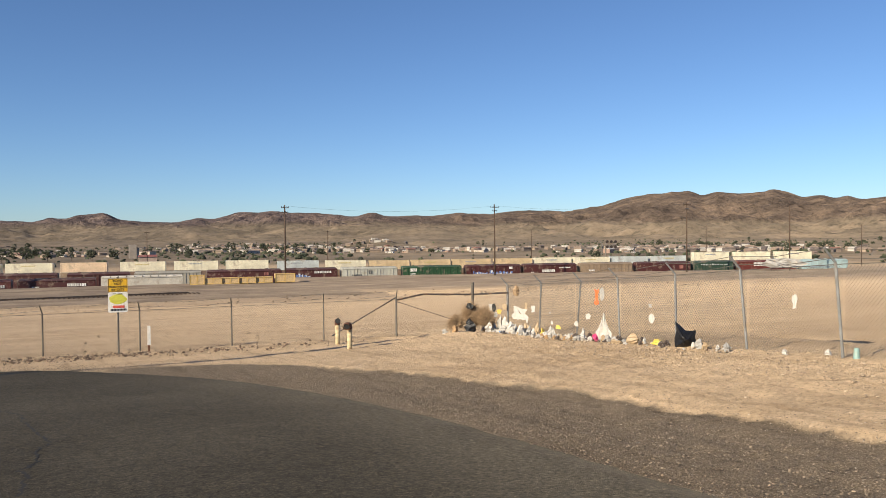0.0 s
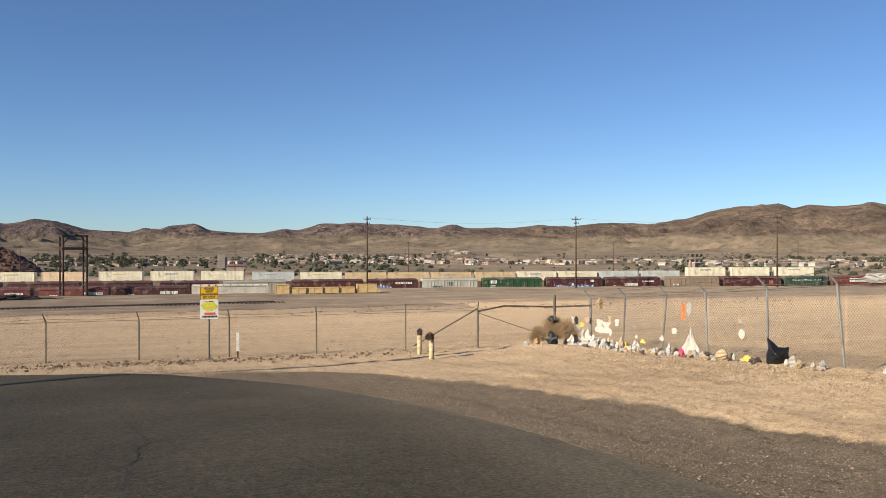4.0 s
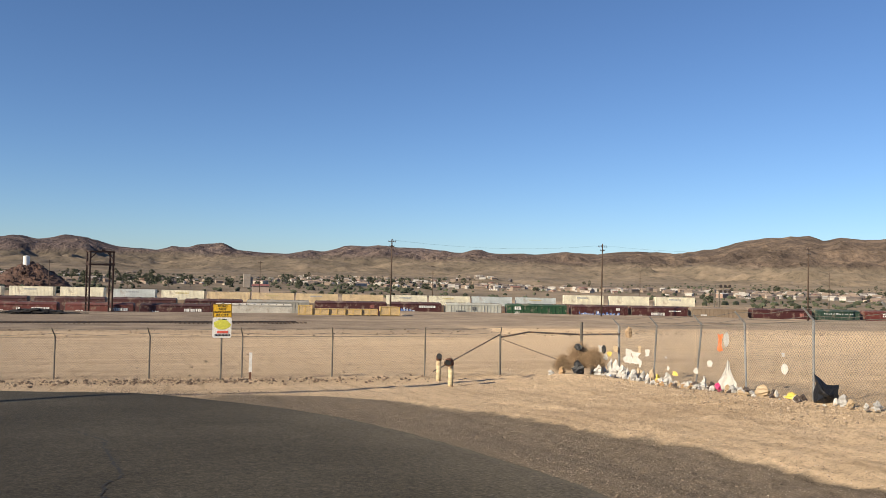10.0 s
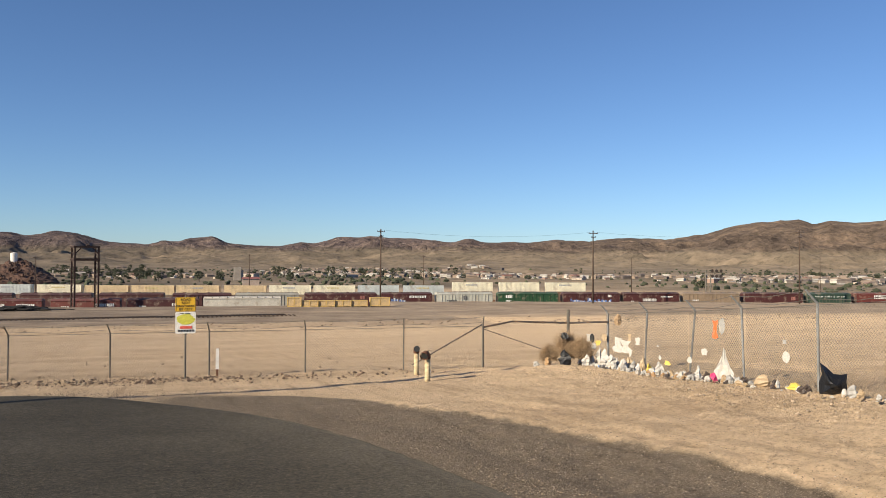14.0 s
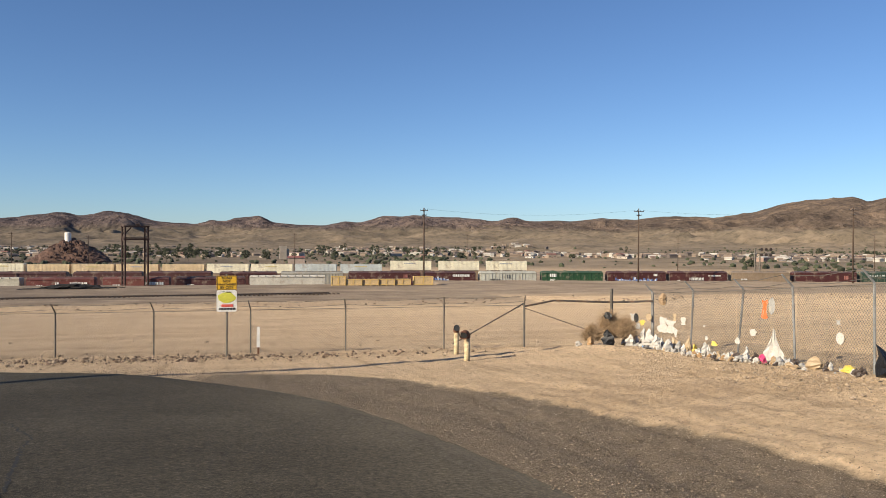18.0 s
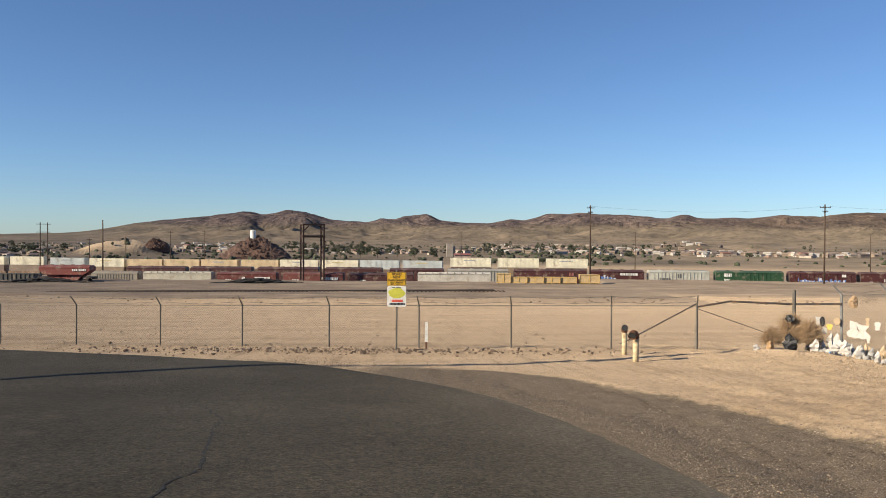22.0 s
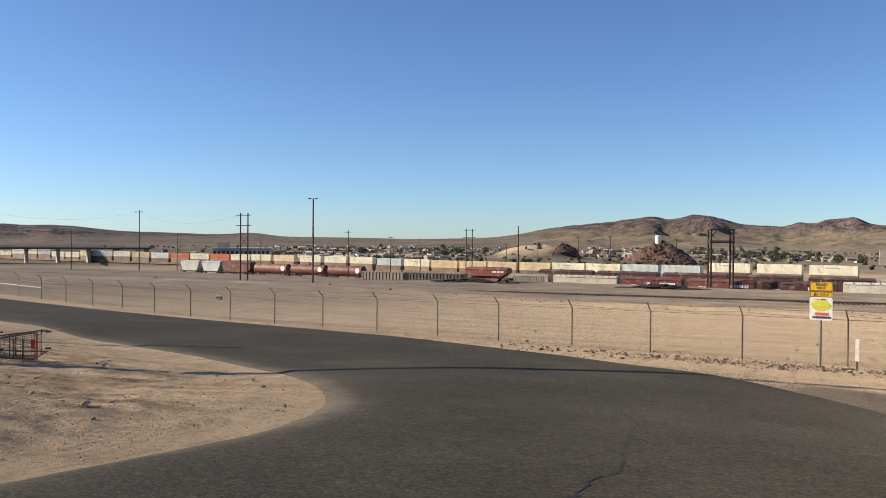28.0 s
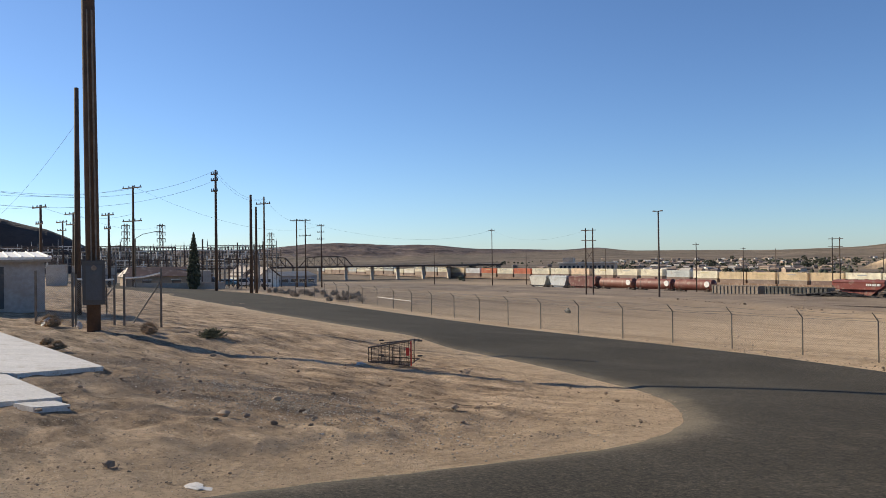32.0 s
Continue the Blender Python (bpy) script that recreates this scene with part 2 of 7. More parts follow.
    ftone = ramp(nt, noise_of(nt, 0.05, 10.0, 0.75).outputs[0], [(0.38, (0.6, 0.62, 0.62)), (0.48, (0.96,) * 3), (0.62, (1.18,) * 3)]).outputs[0]
    fcol = mixc(nt, 1.0, fcol, ftone, "MULTIPLY")
    col = mixc(nt, far, col, fcol)
    lk(col, b.inputs["Base Color"])
    b.inputs["Roughness"].default_value = 0.95
    b.inputs["Diffuse Roughness"].default_value = 0.55
    b.inputs["Specular IOR Level"].default_value = 0.15
    bp = add(nt, "ShaderNodeBump", Strength=0.7, Distance=0.05)
    lk(math_node(nt, "ADD", fine, grit), bp.inputs["Height"])
    # ravines and brush on the far slopes
    bp2 = add(nt, "ShaderNodeBump", Strength=0.9, Distance=1.0)
    lk(math_node(nt, "MULTIPLY", noise_of(nt, 0.012, 9.0, 0.62).outputs[0], math_node(nt, "ADD", math_node(nt, "MULTIPLY", far, 12.0), math_node(nt, "MULTIPLY", attribute(nt, "crag"), 34.0))), bp2.inputs["Height"])
    bp3 = add(nt, "ShaderNodeBump", Strength=0.65, Distance=0.12)
    lk(math_node(nt, "MULTIPLY", clod, math_node(nt, "SUBTRACT", 1.0, far)), bp3.inputs["Height"])
    lk(bp.outputs[0], bp3.inputs["Normal"])
    lk(bp3.outputs[0], bp2.inputs["Normal"])
    lk(bp2.outputs[0], b.inputs["Normal"])
    return m


def asphalt_material():
    m, nt, b = node_mat("worn_asphalt")
    lk = nt.links.new
    big = noise_of(nt, 0.35, 6.0, 0.6)
    grit = noise_of(nt, 90.0, 3.0, 0.7)
    col = ramp(nt, big.outputs[0], [(0.3, (0.049, 0.0425, 0.0315)), (0.5, (0.062, 0.054, 0.0405)), (0.72, (0.083, 0.073, 0.055))]).outputs[0]
    tone = ramp(nt, grit.outputs[0], [(0.32, (0.5,) * 3), (0.52, (1.0,) * 3), (0.7, (2.0,) * 3)]).outputs[0]
    col = mixc(nt, 1.0, col, tone, "MULTIPLY")
    chips = ramp(nt, noise_of(nt, 28.0, 5.0, 0.75).outputs[0], [(0.34, (0.5,) * 3), (0.5, (0.98,) * 3), (0.62, (1.5, 1.47, 1.4)), (0.7, (2.4, 2.3, 2.1))]).outputs[0]
    col = mixc(nt, 1.0, col, chips, "MULTIPLY")
    patch = ramp(nt, noise_of(nt, 9.0, 6.0, 0.75).outputs[0], [(0.36, (0.78,) * 3), (0.5, (1.0,) * 3), (0.64, (1.22, 1.21, 1.18))]).outputs[0]
    col = mixc(nt, 1.0, col, patch, "MULTIPLY")
    at = nt.nodes.new("ShaderNodeAttribute")
    at.attribute_name = "dust"
    dn = noise_of(nt, 1.6, 8.0, 0.7)
    f = nt.nodes.new("ShaderNodeMath")
    f.operation = "MULTIPLY_ADD"
    lk(dn.outputs[0], f.inputs[0])
    f.inputs[1].default_value = 0.8
    f.inputs[2].default_value = -0.45
    f2 = nt.nodes.new("ShaderNodeMath")
    f2.operation = "ADD"
    lk(at.outputs["Fac"], f2.inputs[0])
    lk(f.outputs[0], f2.inputs[1])
    dust = ramp(nt, f2.outputs[0], [(0.35, (0, 0, 0)), (0.95, (0.8, 0.8, 0.8))]).outputs[0]
    col = mixc(nt, dust, col, (0.3, 0.245, 0.175))
    wr = nt.nodes.new("ShaderNodeAttribute")
    wr.attribute_name = "wear"
    worn = mixc(nt, 1.0, (0.13, 0.112, 0.084), chips, "MULTIPLY")
    col = mixc(nt, wr.outputs["Fac"], col, worn)
    lk(col, b.inputs["Base Color"])
    b.inputs["Roughness"].default_value = 0.9
    b.inputs["Diffuse Roughness"].default_value = 0.5
    b.inputs["Specular IOR Level"].default_value = 0.12
    bp = add(nt, "ShaderNodeBump", Strength=0.8, Distance=0.012)
    lk(grit.outputs[0], bp.inputs["Height"])
    lk(bp.outputs[0], b.inputs["Normal"])
    return m


# ---- building blocks ----
class Mesh:
    """Vertices and faces gathered for one mesh."""

    def __init__(self):
        self.v, self.f = [], []

    def box(self, c, s, rz=0.0, top=None):
        """A box on centre c with size s; top scales its upper face (x, y)."""
        k = len(self.v)
        cz, sz = math.cos(rz), math.sin(rz)
        for dz in (-0.5, 0.5):
            tx, ty = top if (top and dz > 0) else (1, 1)
            for dx, dy in ((-0.5, -0.5), (0.5, -0.5), (0.5, 0.5), (-0.5, 0.5)):
                x, y = dx * s[0] * tx, dy * s[1] * ty
                self.v.append((c[0] + x * cz - y * sz, c[1] + x * sz + y * cz, c[2] + dz * s[2]))
        self.f += [(k, k + 3, k + 2, k + 1), (k + 4, k + 5, k + 6, k + 7)]
        self.f += [(k + i, k + (i + 1) % 4, k + 4 + (i + 1) % 4, k + 4 + i) for i in range(4)]
        return self

    def tube(self, a, b, r, r2=None, n=8, caps=True):
        a, b = Vector(a), Vector(b)
        d = b - a
        if d.length < 1e-6:
            return self
        q = d.to_track_quat("Z", "Y")
        k = len(self.v)
        for p, rr in ((a, r), (b, r if r2 is None else r2)):
            for i in range(n):
                w = 2 * math.pi * i / n
                self.v.append(tuple(p + q @ Vector((rr * math.cos(w), rr * math.sin(w), 0))))
        self.f += [(k + i, k + (i + 1) % n, k + n + (i + 1) % n, k + n + i) for i in range(n)]
        if caps:
            self.f += [tuple(k + n - 1 - i for i in range(n)), tuple(k + n + i for i in range(n))]
        return self

    def path(self, pts, r, n=6, caps=True):
        """One bent tube through the points."""
        pts = [Vector(p) for p in pts]
        k = len(self.v)
        for i, p in enumerate(pts):
            d = pts[min(i + 1, len(pts) - 1)] - pts[max(i - 1, 0)]
            q = d.to_track_quat("Z", "Y")
            for j in range(n):
                w = 2 * math.pi * j / n
                self.v.append(tuple(p + q @ Vector((r * math.cos(w), r * math.sin(w), 0))))
        for i in range(len(pts) - 1):
            a = k + i * n
            self.f += [(a + j, a + (j + 1) % n, a + n + (j + 1) % n, a + n + j) for j in range(n)]
        if caps:
            self.f += [tuple(k + n - 1 - j for j in range(n)), tuple(len(self.v) - n + j for j in range(n))]
        return self

    def prism(self, outline, y0, y1):
        """An outline in x, z pulled from y0 to y1."""
        k, n = len(self.v), len(outline)
        for y in (y0, y1):
            self.v += [(x, y, z) for x, z in outline]
        self.f += [tuple(k + i for i in range(n)), tuple(k + n + n - 1 - i for i in range(n))]
        self.f += [(k + i, k + n + i, k + n + (i + 1) % n, k + (i + 1) % n) for i in range(n)]
        return self

    def lump(self, c, s, seed, rough=0.35, n=6, m=4, rz=0.0):
        """A closed uneven lump (stone, bag, clod)."""
        rnd = random.Random(seed)
        k = len(self.v)
        cz, sz = math.cos(rz), math.sin(rz)

        def put(x, y, z):
            x, y, z = x * s[0] / 2, y * s[1] / 2, z * s[2] / 2
            self.v.append((c[0] + x * cz - y * sz, c[1] + x * sz + y * cz, c[2] + z))
        put(0, 0, -1)
        for j in range(1, m):
            th = math.pi * j / m
            for i in range(n):
                w = 2 * math.pi * (i + 0.5 * (j % 2)) / n
                q = 1 + rnd.uniform(-rough, rough)
                put(q * math.sin(th) * math.cos(w), q * math.sin(th) * math.sin(w), -math.cos(th) * (1 + rnd.uniform(-rough, rough) * 0.6))
        put(0, 0, 1)
        for i in range(n):
            self.f.append((k, k + 1 + (i + 1) % n, k + 1 + i))
            last = k + 1 + (m - 2) * n
            self.f.append((k + 1 + (m - 1) * n, last + i, last + (i + 1) % n))
        for j in range(m - 2):
            a = k + 1 + j * n
            for i in range(n):
                self.f.append((a + i, a + (i + 1) % n, a + n + (i + 1) % n, a + n + i))
        return self

    def quad(self, *p):
        k = len(self.v)
        self.v += [tuple(q) for q in p]
        self.f.append(tuple(range(k, k + len(p))))
        return self

    def data(self, name, mat, smooth=False):
        me = bpy.data.meshes.new(name)
        me.from_pydata(self.v, [], self.f)
        me.materials.append(mat)
        if smooth:
            me.polygons.foreach_set("use_smooth", [True] * len(me.polygons))
        me.update()
        return me


def part(name, m, mat, parent, label="", smooth=False, at=None):
    """One mesh object under a thing or a part."""
    ob = new(name, m.data(name, mat, smooth) if isinstance(m, Mesh) else m)
    ob.parent = parent
    if at is not None:
        ob.matrix_basis = at
    return tagged(ob, label) if label else ob


def thing(name, label, category, at=None, group="", kind=""):
    ob = new(name)
    ob.empty_display_size = 0.3
    if at is not None:
        ob.matrix_basis = at
    return tagged(ob, label, category, group, kind)


def solid(name, m, mat, label, category, at=None, group="", kind="", smooth=False):
    """A thing of one mesh."""
    ob = new(name, m.data(name, mat, smooth) if isinstance(m, Mesh) else m)
    if at is not None:
        ob.matrix_basis = at
    return tagged(ob, label, category, group, kind)


# ---- lie of the land ----
def step(a, b, x):
    t = np.clip((np.asarray(x, float) - a) / (b - a), 0, 1)
    return t * t * (3 - 2 * t)


def hash2(i, j, seed):
    h = np.sin(i * 127.1 + j * 311.7 + seed * 74.7) * 43758.5453
    return h - np.floor(h)


def vnoise(x, y, seed=0):
    xi, yi = np.floor(x), np.floor(y)
    u, v = x - xi, y - yi
    u, v = u * u * (3 - 2 * u), v * v * (3 - 2 * v)
    a, b = hash2(xi, yi, seed), hash2(xi + 1, yi, seed)
    c, d = hash2(xi, yi + 1, seed), hash2(xi + 1, yi + 1, seed)
    return (a * (1 - u) + b * u) * (1 - v) + (c * (1 - u) + d * u) * v


def fbm(x, y, seed=0, octaves=4):
    s, a, f = 0, 0.5, 1.0
    for o in range(octaves):
        s = s + a * vnoise(x * f, y * f, seed + o)
        a, f = a * 0.5, f * 2.03
    return s


def track_line(pts):
    xs, ys = [p[0] for p in pts][::-1], [p[1] for p in pts][::-1]
    return lambda x: np.interp(x, xs, ys)


TRACK_A = track_line([(60, 172), (20, 177), (-30, 181), (-70, 184), (-110, 188), (-260, 205)])
TRACK_B = track_line([(420, 75), (300, 126), (207, 160), (165, 170), (120, 181), (80, 189), (30, 195), (-30, 202), (-90, 207), (-150, 212), (-200, 216), (-400, 230)])
TRACK_C = track_line([(420, 85), (300, 145), (235, 174), (184, 193), (122, 210), (60, 224.5), (0, 239), (-60, 254), (-120, 268), (-180, 280.5), (-240, 291), (-330, 299), (-450, 320), (-700, 360)])
RAIL_Z = -11.9
OUTER = np.array([(2.4, -14), (2.6, 0), (2.65, 4), (2.55, 7), (2.0, 11), (1.1, 13.95), (-0.58, 16.1), (-4.1, 20.3), (-9.05, 24.2), (-14.8, 26.6), (-22, 28.8), (-32, 31.3), (-45, 34.5), (-60, 38), (-90, 44), (-170, 60)])
INNER = np.array([(-6.0, -14), (-5.6, 0), (-5.4, 4), (-5.2, 6.5), (-5.6, 8.2), (-6.24, 9.47), (-7.96, 11.7), (-10.81, 14.41), (-17.2, 17.5), (-26, 19.6), (-38, 22.3), (-50, 24.5), (-65, 27.5), (-90, 32.5), (-170, 46)])


def side_gap(x, y, line):
    """How far points lie from a polyline."""
    best = np.full(np.shape(x), 1e9)
    for (ax, ay), (bx, by) in zip(line, line[1:]):
        dx, dy = bx - ax, by - ay
        t = np.clip(((x - ax) * dx + (y - ay) * dy) / (dx * dx + dy * dy), 0, 1)
        best = np.minimum(best, np.hypot(x - ax - t * dx, y - ay - t * dy))
    return best


def land(x, y):
    """The height of the smooth ground."""
    x, y = np.asarray(x, float), np.asarray(y, float)
    k = 0.08 - 0.025 * step(-20, -80, x)
    near = -1.5 - k * np.maximum(y, -25)
    cap = -9.0 - 0.004 * np.clip(x, 0, 300) - 1.9 * step(-60, -120, x)
    soft = 1.0
    z = cap + soft * np.logaddexp(0, (near - cap) / soft)
    edge = np.where(x > 45, TRACK_B(x), np.where(x < -105, TRACK_B(x) - 4, TRACK_A(x))) - 8
    pit = step(0, 5, y - edge)
    z = z * (1 - pit) + (RAIL_Z - 0.35) * pit
    # low bank of sand along the fence
    bank = 0.07 * np.exp(-((x - 10.6) / 1.2) ** 2) * step(4, 8, y) * (1 - step(20, 24, y))
    bank = bank + 0.12 * np.exp(-(((x - 9.5) / 3) ** 2 + ((y - 20.5) / 1.8) ** 2))
    # eroded bank half way to the yard
    eb = 112 + 6 * np.sin(x * 0.02)
    bank = bank + 0.5 * np.exp(-((y - eb) / 2.5) ** 2) * (0.4 + fbm(x * 0.15, y * 0.3, 9))
    # the dirt lot lies in a shallow hollow, the road is banked towards its outer edge
    bank = bank - 0.28 * step(-5.5, -12, x) * step(4.5, 9, y) * (1 - step(17, 26, y)) * (1 - step(-20, -24.5, x))
    bank = bank + 0.1 * np.exp(-((x + 2) / 3) ** 2 - ((y - 16.8) / 2.5) ** 2)
    return z + bank


HILLS = [(-66.0, 4, 0.51), (-56.0, 6, 0.93), (-49.25, 2.5, 0.3), (-44.0, 6, 0.34), (-37.6, 1.6, 0.22), (-32.0, 6, 0.12), (-23.0, 2.5, 0.09),
         (-16.0, 4, 0.69), (-8.5, 1.0, -0.35), (-8.0, 6, 1.89), (-4.0, 1.0, -0.17), (-0.5, 0.6, 0.22), (1.6, 1.6, 0.51), (2.8, 0.6, 0.24),
         (4.0, 6, 1.08), (8.5, 1.0, 0.34), (11.2, 1.6, 0.57), (13.5, 1.0, 0.22), (16.0, 6, 1.65), (20.5, 1.0, 0.41), (23.25, 2.5, 0.71),
         (26.4, 1.6, 0.47), (31.0, 6, 1.64), (35.5, 1.0, 0.16), (38.25, 2.5, 0.57), (43.0, 6, 2.81), (43.3, 0.6, -0.31), (48.0, 1.6, 0.84),
         (50.5, 1.0, 0.52), (52.0, 0.6, 0.31), (55.0, 6, 2.1), (59.5, 2.5, 1.06)]


def far_land(x, y):
    """Valley floor, foothills and mountains beyond the yard."""
    d = np.hypot(x, y)
    az = np.degrees(np.arctan2(x, y))
    crest = np.full(np.shape(x), 0.05)
    for c, w, h in HILLS:
        crest = crest + h * np.exp(-((az - c) / w) ** 2)
    crest = crest + 0.16 * (fbm(az * 1.7, d * 0.0 + 3.0, 65, 4) - 0.47) * step(0.4, 1.2, crest)
    crest = crest + 1.6 * np.exp(-((az + 84) / 6) ** 2)
    crest = np.where((az < -95) | (az > 66), 0.9 + 0.5 * np.sin(az * 0.12), crest)
    ridge_d = 3700 + 350 * np.sin(az * 0.09 + 1)
    top = ridge_d * np.tan(np.radians(crest)) + 12.5
    up = np.clip((d - 1250) / (ridge_d - 1250), 0, 1)
    rough = fbm(x * 0.0016, y * 0.0016, 3, 5) - 0.5
    wx, wy = x + 120 * (fbm(x * 0.004, y * 0.004, 71, 3) - 0.5), y + 120 * (fbm(x * 0.004, y * 0.004, 77, 3) - 0.5)
    ridges, a, f = 0, 0.42, 1 / 460
    for o in range(7):
        ridges = ridges + a * (1 - np.abs(2 * vnoise(wx * f, wy * f, 90 + o) - 1))
        a, f = a * 0.62, f * 1.95
    rise = 0.18 * up + 0.82 * up ** 2.6
    z = -12.5 + top * rise
    relief = (ridges - 0.6) * (40 + 0.6 * top) + rough * 60
    z = z + np.clip((crest - 0.35) / 0.8, 0.12, 1) * relief * step(0.04, 0.45, up) * (1 - 0.92 * step(0.78, 1.0, up))
    # the near spurs stay under the crest behind them
    z = np.where(d < ridge_d, np.minimum(z, d * np.tan(np.radians(crest - 0.1 * step(1.0, 0.85, up)))), z)
    z = np.where(d > ridge_d, -12.5 + top * (1 - 0.25 * step(0, 900, d - ridge_d)), z)
    return z


KNOLLS = [(-17.7, 640, 32, 10.5), (21.0, 900, 40, 9.0), (24.5, 1000, 45, 8.0)]


def ground_z(x, y):
    x, y = np.asarray(x, float), np.asarray(y, float)
    d = np.hypot(x, y)
    t = step(330, 420, d)
    z = land(x, y) * (1 - t) + far_land(x, y) * t
    for az, dist, r, h in KNOLLS:
        cx, cy = dist * math.sin(radians(az)), dist * math.cos(radians(az))
        q = np.hypot(x - cx, y - cy) / r
        z = z + h * np.clip(1.15 - q, 0, 1) ** 0.7 * (0.7 + 0.6 * fbm(x * 0.16, y * 0.16, 21)) * (q < 1.15)
    return z


def gz(x, y):
    return float(ground_z(np.array([x]), np.array([y]))[0])


def build_ground():
    az = np.concatenate([np.arange(-180, -90, 3.0), np.arange(-90, -80, 1.0), np.arange(-80, 62, 0.27), np.arange(62, 180, 3.0)])
    rad = np.concatenate([np.geomspace(0.7, 4, 40), np.arange(4.1, 30, 0.1), np.geomspace(30.1, 1250, 200), np.arange(1262, 4200, 12.5), np.array([4350.0, 4600.0, 4950.0])])
    A, R = np.meshgrid(np.radians(az), rad, indexing="ij")
    X, Y = R * np.sin(A) - 0.6, R * np.cos(A) - 1.2
    Z = ground_z(X, Y)
    outer_gap, inner_gap = side_gap(X, Y, OUTER), side_gap(X, Y, INNER)
    gap = np.minimum(outer_gap, inner_gap)
    near = 1 - step(35, 70, R)
    # wheel ruts run along the road's shoulder, clods lie on the lot
    ruts = (fbm(outer_gap * 2.6 + 0.5 * vnoise(X * 0.3, Y * 0.3, 44), Y * 0.16, 43, 4) - 0.5) * 0.15 * step(-1, 3, X) * step(2.4, 3.4, outer_gap)
    ruts = ruts + (fbm(inner_gap * 1.7, (X + Y) * 0.22, 45, 5) - 0.5) * 0.09 * step(-5, -7, X) * step(0.4, 2.0, inner_gap) * step(16, 11, Y)
    lip = -0.07 * (1 - step(2.62, 2.8, outer_gap + 0.25 * (fbm(X * 0.9, Y * 0.9, 46) - 0.5))) * step(0.3, 1.2, outer_gap) * step(18, 14, Y) * step(0, 2, X)
    small = (fbm(X * 1.1, Y * 1.1, 31, 5) - 0.5) * 0.1 + ruts + lip + (fbm(X * 6, Y * 6, 47, 3) - 0.5) * 0.035 + (vnoise(X * 4, Y * 4, 37) - 0.5) * 0.035 + (fbm(X * 0.9 + Y * 0.3, Y * 3.4, 39, 3) - 0.5) * 0.09
    Z = Z + near * np.minimum(small * step(0.0, 1.2, gap) * (1 - 0.65 * step(13, 16, Y) * step(9, 6, X) * step(-6, -3, X)), 0.11) - near * 0.012 + (1 - near) * step(420, 60, R) * (fbm(X * 0.2, Y * 0.2, 41) - 0.5) * 0.35
    na, nr = A.shape
    verts = np.stack([X, Y, Z], -1).reshape(-1, 3)
    verts = np.vstack([verts, [[-0.6, -1.2, gz(-0.6, -1.2) - 0.02]]])
    i, j = np.meshgrid(np.arange(na), np.arange(nr - 1), indexing="ij")
    i2 = (i + 1) % na
    quads = np.stack([i * nr + j, i * nr + j + 1, i2 * nr + j + 1, i2 * nr + j], -1).reshape(-1, 4)
    me = bpy.data.meshes.new("ground")
    tri = np.stack([np.full(na, len(verts) - 1), np.arange(na) * nr, ((np.arange(na) + 1) % na) * nr], -1)
    nq, nt3 = len(quads), len(tri)
    me.vertices.add(len(verts))
    me.vertices.foreach_set("co", verts.ravel())
    me.loops.add(nq * 4 + nt3 * 3)
    me.loops.foreach_set("vertex_index", np.concatenate([quads.ravel(), tri.ravel()]).astype(np.int32))
    me.polygons.add(nq + nt3)
    me.polygons.foreach_set("loop_start", np.concatenate([np.arange(nq) * 4, nq * 4 + np.arange(nt3) * 3]).astype(np.int32))
    me.polygons.foreach_set("use_smooth", np.ones(nq + nt3, bool))
    me.update(calc_edges=True)
    me.validate()
    x, y = verts[:, 0], verts[:, 1]
    d = np.hypot(x, y)
    go, gi = np.append(outer_gap.ravel(), 3.0), np.append(inner_gap.ravel(), 4.0)
    right = step(0, 3, x + 1) + step(12, 20, y)
    shoulder = (1 - step(2.2, 3.2, go)) * 0.95 * np.clip(right, 0, 1) * step(19.5, 15.0, y) + np.exp(-(gi / 0.6) ** 2) * 0.2
    shoulder = shoulder + 0.45 * np.exp(-(((x + 9.5) / 3.5) ** 2 + ((y - 5.3) / 0.9) ** 2))
    lot = step(-5.0, -6.5, x) * step(16, 10, y + 0.25 * x) * (1 - step(60, 90, d)) * (0.25 + 0.75 * step(0.6, 3.2, gi))
    # darker tone on the lot, in long low smears
    dark_smear, crumbs = 0 * x, 0.5 + fbm(x * 2.2, y * 2.2, 67)
    for cx, cy, long_, wide, turn, amount in ((-11.3, 5.9, 1.6, 0.22, 0.75, 0.9), (-10.4, 4.3, 1.5, 0.3, 0.75, 0.8), (-8.4, 5.6, 1.3, 0.3, 0.8, 0.8), (-12.6, 4.0, 2.2, 0.7, 0.7, 0.6), (-9.5, 3.5, 1.3, 0.2, 0.75, 0.7), (-15.5, 5.6, 3.0, 1.2, 0.6, 0.5), (-7.0, 3.1, 0.9, 0.16, 0.9, 0.8)):
        u, v = (x - cx) * math.cos(turn) + (y - cy) * math.sin(turn), (y - cy) * math.cos(turn) - (x - cx) * math.sin(turn)
        dark_smear = dark_smear + 1.5 * amount * np.exp(-(u / long_) ** 2 - (v / wide) ** 2) * crumbs
    edge = np.where(x > 45, TRACK_B(x), TRACK_A(x)) - 8
    yard = step(-70, -45, y - edge) * (1 - step(300, 380, d))
    # the yard's darker grey-brown carries on over the field's western part
    past = step(0.5, 4, y - np.interp(-x, -OUTER[6:, 0], OUTER[6:, 1]) - 1.5)
    yard = np.maximum(yard, 0.8 * step(-18, -70, x) * past * (1 - step(300, 380, d)))
    far = step(300, 430, d)
    for kaz, kd, kr, kh in KNOLLS[:1]:
        far = far * (1 - 0.85 * step(1.1, 0.7, np.hypot(x - kd * math.sin(radians(kaz)), y - kd * math.cos(radians(kaz))) / kr))
